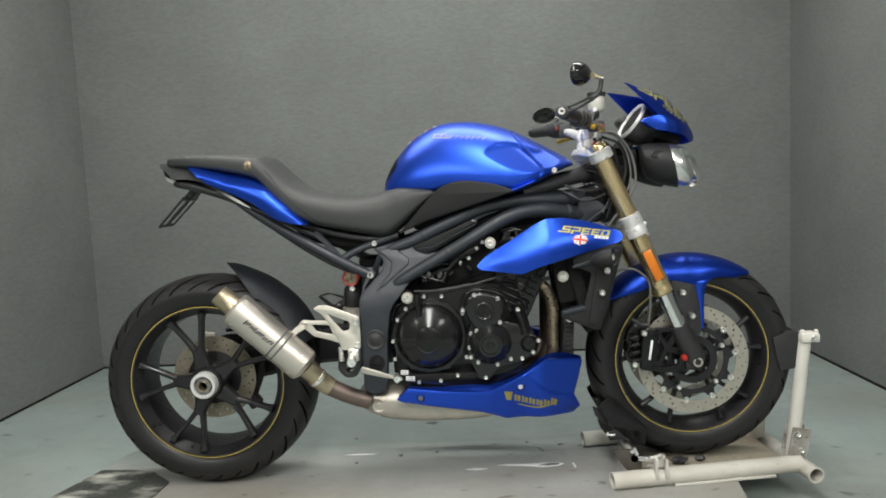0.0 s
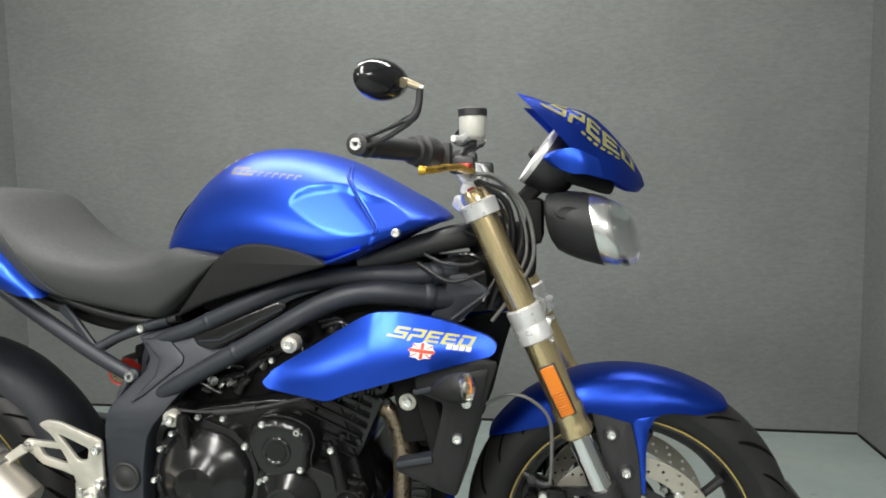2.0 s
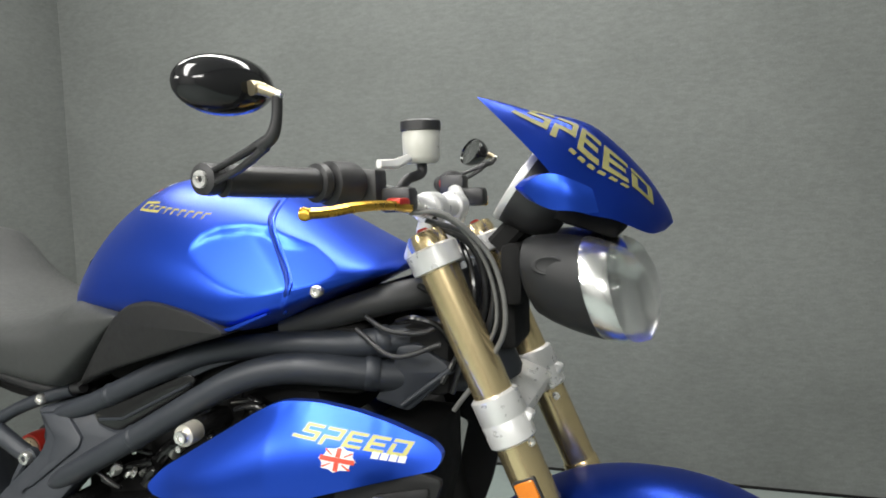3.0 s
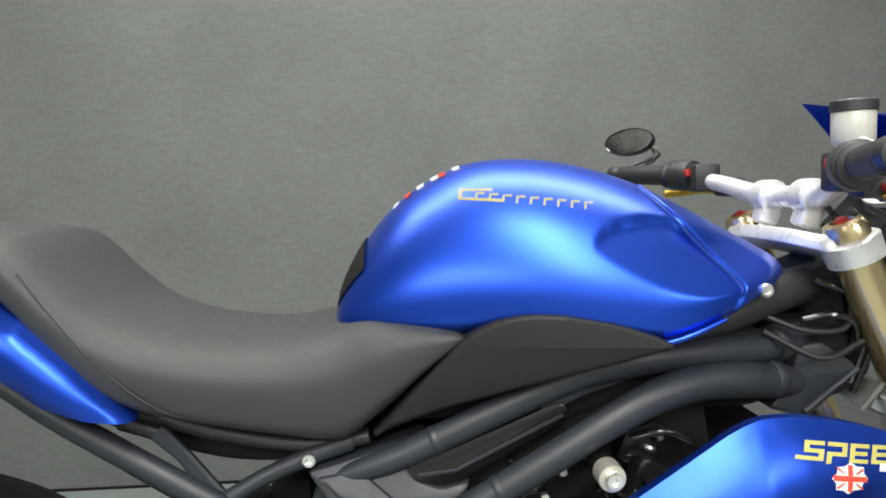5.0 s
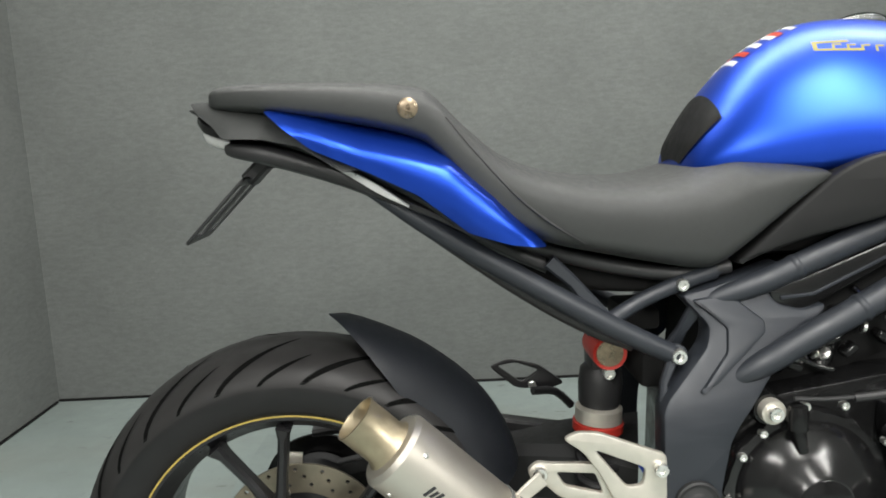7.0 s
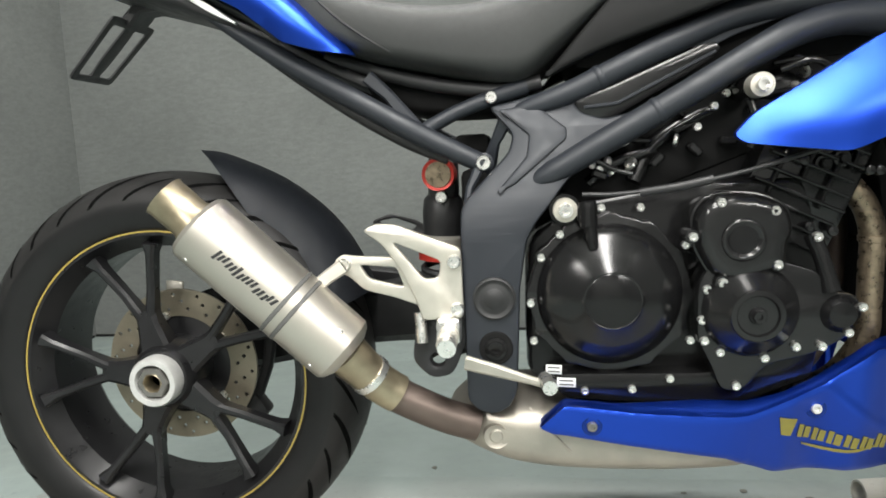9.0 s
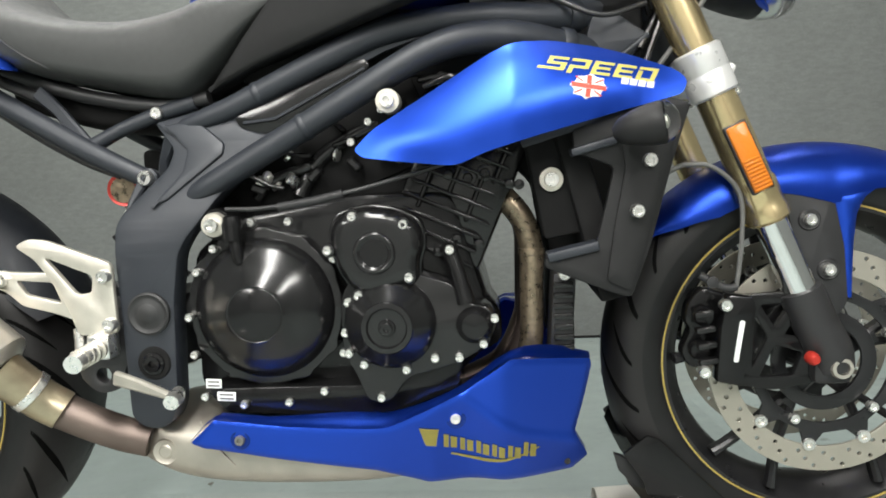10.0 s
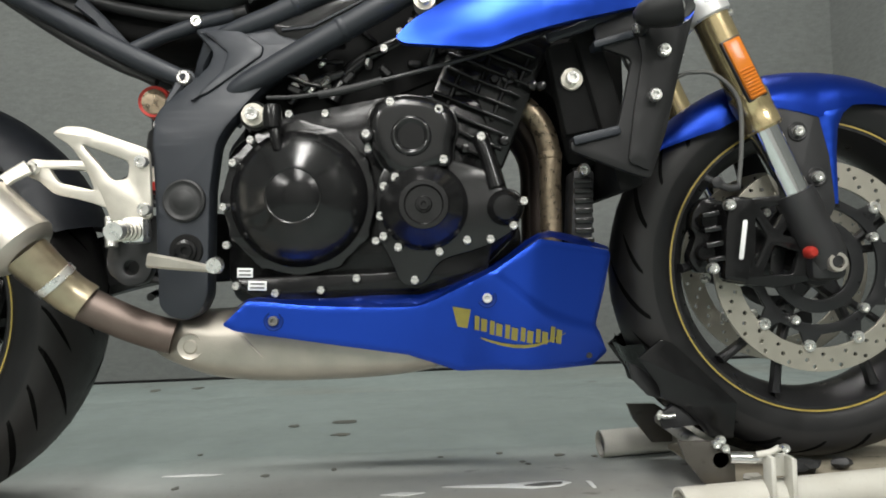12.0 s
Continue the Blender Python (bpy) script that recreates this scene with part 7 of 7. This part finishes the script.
def shell_decal(name, outlines, mat, label):
    bm = bmesh.new()
    for line in outlines:
        flat = plate_mesh(dense([(x, z) for x, z in line], 0.012), 0.001, (), 0.0001, Matrix.Identity(4))
        mesh = bpy.data.meshes.new("film")
        flat.to_mesh(mesh)
        flat.free()
        bm.from_mesh(mesh)
        bpy.data.meshes.remove(mesh)
    bmesh.ops.triangulate(bm, faces=bm.faces[:])
    for _ in range(3):
        long = [e for e in bm.edges if e.calc_length() > 0.03]
        if not long:
            break
        bmesh.ops.subdivide_edges(bm, edges=long, cuts=1)
        bmesh.ops.triangulate(bm, faces=bm.faces[:])
    for q in bm.verts:
        q.co = on_shell(min(0.995, max(0.0, q.co.x)), max(-0.99, min(0.99, q.co.y)), 0.0010 if q.co.z > -0.0005 else 0.0004)
    return part(name, bm, mat, screen, label, 60)


shell_decal("screen_word", square_word("SPEED", 0.120, -0.87, 22.0, 0.124, 0.20, 0.020, 0.15), OLIVE, "faded yellow square lettering")
shell_decal("screen_bars", [[(0.36 + 0.050 * k, -0.825 + 0.020 * k), (0.392 + 0.050 * k, -0.813 + 0.020 * k), (0.397 + 0.050 * k, -0.783 + 0.020 * k), (0.365 + 0.050 * k, -0.795 + 0.020 * k)] for k in range(6)], OLIVE, "short row of faded yellow bars")

# tank lettering as plain slanted bars
shapes = [[(0.711, 1.011), (0.714, 1.024), (0.752, 1.023), (0.752, 1.020), (0.718, 1.0205), (0.716, 1.0135), (0.762, 1.0105), (0.762, 1.007)]]
for k in range(9):
    x, z = 0.730 + 0.0150 * k, 1.0105 - 0.0017 * k
    shapes.append([(x, z), (x + 0.0026, z), (x + 0.0054, z + 0.0085), (x + 0.0028, z + 0.0085)])
    shapes.append([(x + 0.0052, z + 0.0062), (x + 0.0118, z + 0.0056), (x + 0.0126, z + 0.0082), (x + 0.0060, z + 0.0086)])
for shape in shapes:
    decal("tank_mark", [shape], on_tank, DULL_GOLD, tank, "dull yellow bar of a slanted mark")

# hoses round the head
for pts, r, mt in (([(1.172, -0.165, 1.000), (1.215, -0.150, 0.995), (1.262, -0.125, 0.94), (1.275, -0.115, 0.86), (1.245, -0.105, 0.80), (1.20, -0.10, 0.74)], 0.0034, HOSE), ([(1.170, -0.160, 1.005), (1.222, -0.140, 0.985), (1.255, -0.120, 0.93), (1.262, -0.108, 0.86), (1.232, -0.10, 0.80)], 0.0026, HOSE), ([(1.18, -0.13, 0.99), (1.235, -0.11, 0.965), (1.255, -0.09, 0.90), (1.24, -0.08, 0.83)], 0.004, BLACK),
                   ([(1.18, -0.10, 0.985), (1.225, -0.07, 0.95), (1.235, -0.06, 0.88), (1.21, -0.06, 0.80)], 0.006, BLACK), ([(1.08, -0.10, 0.86), (1.12, -0.115, 0.845), (1.17, -0.11, 0.845), (1.20, -0.08, 0.87)], 0.0035, BLACK),
                   ([(1.07, -0.11, 0.845), (1.13, -0.13, 0.815), (1.19, -0.115, 0.83)], 0.0035, BLACK), ([(1.23, -0.14, 0.62), (1.265, -0.145, 0.615), (1.30, -0.14, 0.58), (1.305, -0.135, 0.52), (1.302, -0.125, 0.455)], 0.0032, HOSE), ([(1.14, -0.15, 0.70), (1.135, -0.155, 0.64), (1.17, -0.15, 0.60), (1.23, -0.14, 0.62)], 0.0032, HOSE)):
    part("hose", tube(pts, r, 10, 6), mt, bike)
for pts in ([(1.17, -0.07, 0.99), (1.205, -0.085, 0.93), (1.215, -0.09, 0.86), (1.20, -0.085, 0.80)], [(1.19, -0.05, 0.98), (1.225, -0.085, 0.92), (1.225, -0.095, 0.85), (1.195, -0.09, 0.76)], [(1.15, -0.08, 0.90), (1.19, -0.095, 0.88), (1.21, -0.09, 0.83), (1.185, -0.10, 0.775)], [(1.125, -0.10, 0.855), (1.155, -0.112, 0.862), (1.185, -0.105, 0.85), (1.20, -0.09, 0.82)]):
    part("control_cable", tube(pts, 0.0042, 8, 5), GLOSS, bike)
# black filler between head and rails, coloured for the shade there
part("head_fill_block", box((1.145, -0.05, 0.80), (0.10, 0.08, 0.10), 0.02), CAVITY, bike)
part("banjo_fitting", join(tube([(1.255, -0.12, 0.472), (1.285, -0.125, 0.455), (1.302, -0.125, 0.455)], 0.0055, 10, 3), lathe([(0.003, 0.006), (0.008, 0.005), (0.008, -0.005)], 12, facing(1.27, -0.125, 0.463))), BLACK, bike)

# ---- wheel chock ----
chock = tagged(new("wheel_chock"), "worn white steel wheel chock stand clamping the front wheel", "wheel chock")
near_a, near_b = Vector((1.176, -0.186, 0.024)), Vector((1.735, -0.105, 0.024))
shift = Vector((-0.030, 0.325, 0))


def open_pipe(name, a, b, r, mat, parent, label=""):
    a, b = Vector(a), Vector(b)
    n = (b - a).length
    return part(name, lathe([(r, 0), (r, n), (r * 0.84, n), (r * 0.84, 0.0)], 28, along(a, b), True), mat, parent, label)


open_pipe("base_tube", near_a, near_b, 0.024, WORN_WHITE, chock, "scuffed white base tube")
open_pipe("base_tube", near_a + shift, near_b + shift, 0.024, WORN_WHITE, chock, "scuffed white base tube")
open_pipe("cross_tube", (1.752, -0.165, 0.012), (1.705, 0.29, 0.012), 0.023, WORN_WHITE, chock)
for base, top in (((1.722, -0.080, 0.03), (1.758, -0.078, 0.378)), ((1.695, 0.115, 0.03), (1.728, 0.117, 0.37))):
    open_pipe("post", base, top, 0.019, WORN_WHITE, chock, "white upright post")
part("post_bracket", join(box((1.735, -0.102, 0.085), (0.055, 0.006, 0.085), 0.002, Matrix.Rotation(radians(10), 4, "Y")), box((1.735, -0.058, 0.085), (0.055, 0.006, 0.085), 0.002, Matrix.Rotation(radians(10), 4, "Y")), box((1.752, -0.080, 0.055), (0.006, 0.044, 0.040), 0.002)), WORN_STEEL, chock, "worn steel bracket plates at the post's foot")
bolt(1.728, -0.106, 0.112, 0.009, chock)
bolt(1.738, -0.106, 0.064, 0.009, chock)
part("top_clevis", join(box((1.766, -0.080, 0.392), (0.052, 0.050, 0.026), 0.005), box((1.748, -0.090, 0.402), (0.010, 0.012, 0.026), 0.003), box((1.786, -0.090, 0.402), (0.010, 0.012, 0.026), 0.003)), WORN_WHITE, chock, "white clamp head on the post")
bolt(1.772, -0.107, 0.392, 0.008, chock)
cradle_line = [(1.668, 0.392), (1.700, 0.404), (1.704, 0.412), (1.740, 0.410), (1.752, 0.396), (1.750, 0.372), (1.744, 0.302), (1.690, 0.294), (1.679, 0.336)]
front_cradle = part("front_cradle", plate(cradle_line, -0.082, 0.008, (), 0.0015), MATT, chock, "black steel front wheel cradle")
part("cradle_side", plate(cradle_line, 0.066, 0.008, (), 0.0015), MATT, front_cradle)
part("cradle_back", box((1.7465, -0.004, 0.352), (0.006, 0.148, 0.100), 0.001, Matrix.Rotation(radians(5), 4, "Y")), MATT, front_cradle)
part("cross_brace", beam([(1.70, 0.09, 0.03), (1.69, 0.06, 0.10), (1.715, 0.03, 0.22)], [0.03, 0.03, 0.03], 0.006, 0.002), WORN_WHITE, chock)
cr = []
for k in range(12):
    deg = radians(203 + 55 * k / 11)
    wide = 0.085
    cr.append([(FX + (0.309 + 0.018 * (1 if abs(v) > 0.8 else 0) * -1 + 0.004) * math.cos(deg), v * wide, FZ + 0.004 + (0.309 - 0.018 * (1 if abs(v) > 0.8 else 0)) * math.sin(deg)) for v in (-1, -0.85, -0.4, 0, 0.4, 0.85, 1)])
cb = skin(cr, False, False)
bmesh.ops.solidify(cb, geom=cb.faces[:], thickness=-0.006)
cradle = part("rear_cradle", cb, ENGINE, chock, "black steel rear wheel cradle")
part("cradle_lip", plate(rounded([(1.157, 0.209), (1.192, 0.236), (1.209, 0.230), (1.302, 0.138), (1.294, 0.084), (1.259, 0.087), (1.243, 0.108), (1.222, 0.130), (1.190, 0.148), (1.186, 0.166)], 0.003, 2), -0.088, 0.008, (), 0.002), ENGINE, cradle)
part("cradle_lip", plate(rounded([(1.157, 0.209), (1.192, 0.236), (1.209, 0.230), (1.302, 0.138), (1.294, 0.084), (1.259, 0.087), (1.243, 0.108), (1.222, 0.130), (1.190, 0.148), (1.186, 0.166)], 0.003, 2), 0.096, 0.008, (), 0.002), ENGINE, cradle)
part("cradle_tab", plate([(1.148, 0.199), (1.166, 0.192), (1.197, 0.163), (1.196, 0.142), (1.178, 0.147), (1.155, 0.172)], -0.060, 0.010, (), 0.0015), BLACK, cradle, "bent black steel tab")
part("cradle_tab", plate([(1.184, 0.122), (1.208, 0.136), (1.240, 0.121), (1.256, 0.106), (1.192, 0.101)], -0.082, 0.010, (), 0.0015), BLACK, cradle)
part("cradle_latch", join(tube([(1.180, -0.090, 0.126), (1.192, -0.092, 0.122), (1.206, -0.092, 0.123)], 0.0035, 10, 3), tube([(1.182, -0.090, 0.118), (1.184, -0.091, 0.126), (1.186, -0.091, 0.131)], 0.003, 8, 2)), STEEL, cradle, "small bright spring latch")
for y in (-0.150, 0.110):
    part("pivot_channel", plate([(1.190, 0.100), (1.240, 0.098), (1.268, 0.078), (1.268, 0.030), (1.232, 0.030), (1.200, 0.072)], y, 0.008, (), 0.001), BURNT_STEEL, chock, "dirty dark steel pivot channel")
part("pivot_rod", lathe([(0.004, -0.004), (0.0085, -0.002), (0.0085, 0.044), (0.0105, 0.045), (0.0105, 0.054), (0.004, 0.056)], 20, along((1.256, -0.166, 0.080), (1.306, -0.170, 0.078))), CHROME, chock, "polished pivot rod")
part("pivot_shaft", tube([(1.248, -0.150, 0.072), (1.248, 0.110, 0.072)], 0.011, 14, 2), WORN_STEEL, chock)
clamp = part("hook_clamp", join(box((1.299, -0.186, 0.058), (0.007, 0.026, 0.058), 0.002), box((1.327, -0.186, 0.056), (0.007, 0.026, 0.056), 0.002), box((1.313, -0.174, 0.070), (0.030, 0.007, 0.030), 0.002), tube([(1.285, -0.180, 0.086), (1.302, -0.184, 0.090), (1.314, -0.188, 0.097)], 0.0045, 10, 3)), WORN_WHITE, chock, "white painted hook clamp round the base tube")
for x, z in ((1.240, 0.096), (1.252, 0.090), (1.247, 0.102)):
    bolt(x, -0.156, z, 0.006, chock)
bolt(1.316, -0.196, 0.098, 0.006, clamp)
part("base_pan", plate_mesh(rounded([(1.26, -0.12), (1.70, -0.085), (1.68, 0.13), (1.25, 0.10)], 0.02, 3), 0.004, (), 0.001, Matrix.Translation((0, 0, 0.030))), RUSTY, chock, "rusty base plate")
part("tube_rail", box((1.50, -0.150, 0.004), (0.30, 0.03, 0.006), 0.001, Matrix.Rotation(radians(8.2), 4, "Z")), WORN_WHITE, chock)

# stone chips under the tyre
rng = random.Random(5)
for x, y, s in ((1.39, -0.10, 0.030), (1.455, -0.085, 0.022), (1.30, -0.13, 0.018)):
    bm = bmesh.new()
    bmesh.ops.create_icosphere(bm, subdivisions=2, radius=1)
    for v in bm.verts:
        v.co *= 0.75 + 0.4 * noise.noise(v.co * 1.7 + Vector((x * 20, 0, 0)))
    bm.transform(Matrix.Translation((x, y, 0.034 + s * 0.35)) @ Matrix.Diagonal((s, s * 0.7, s * 0.45, 1)))
    tagged(part("stone_chip", bm, MATT if s > 0.02 else WORN_WHITE, None, "", 30), "small grey stone chip on the chock's base plate", "stone", "stones under the tyre")
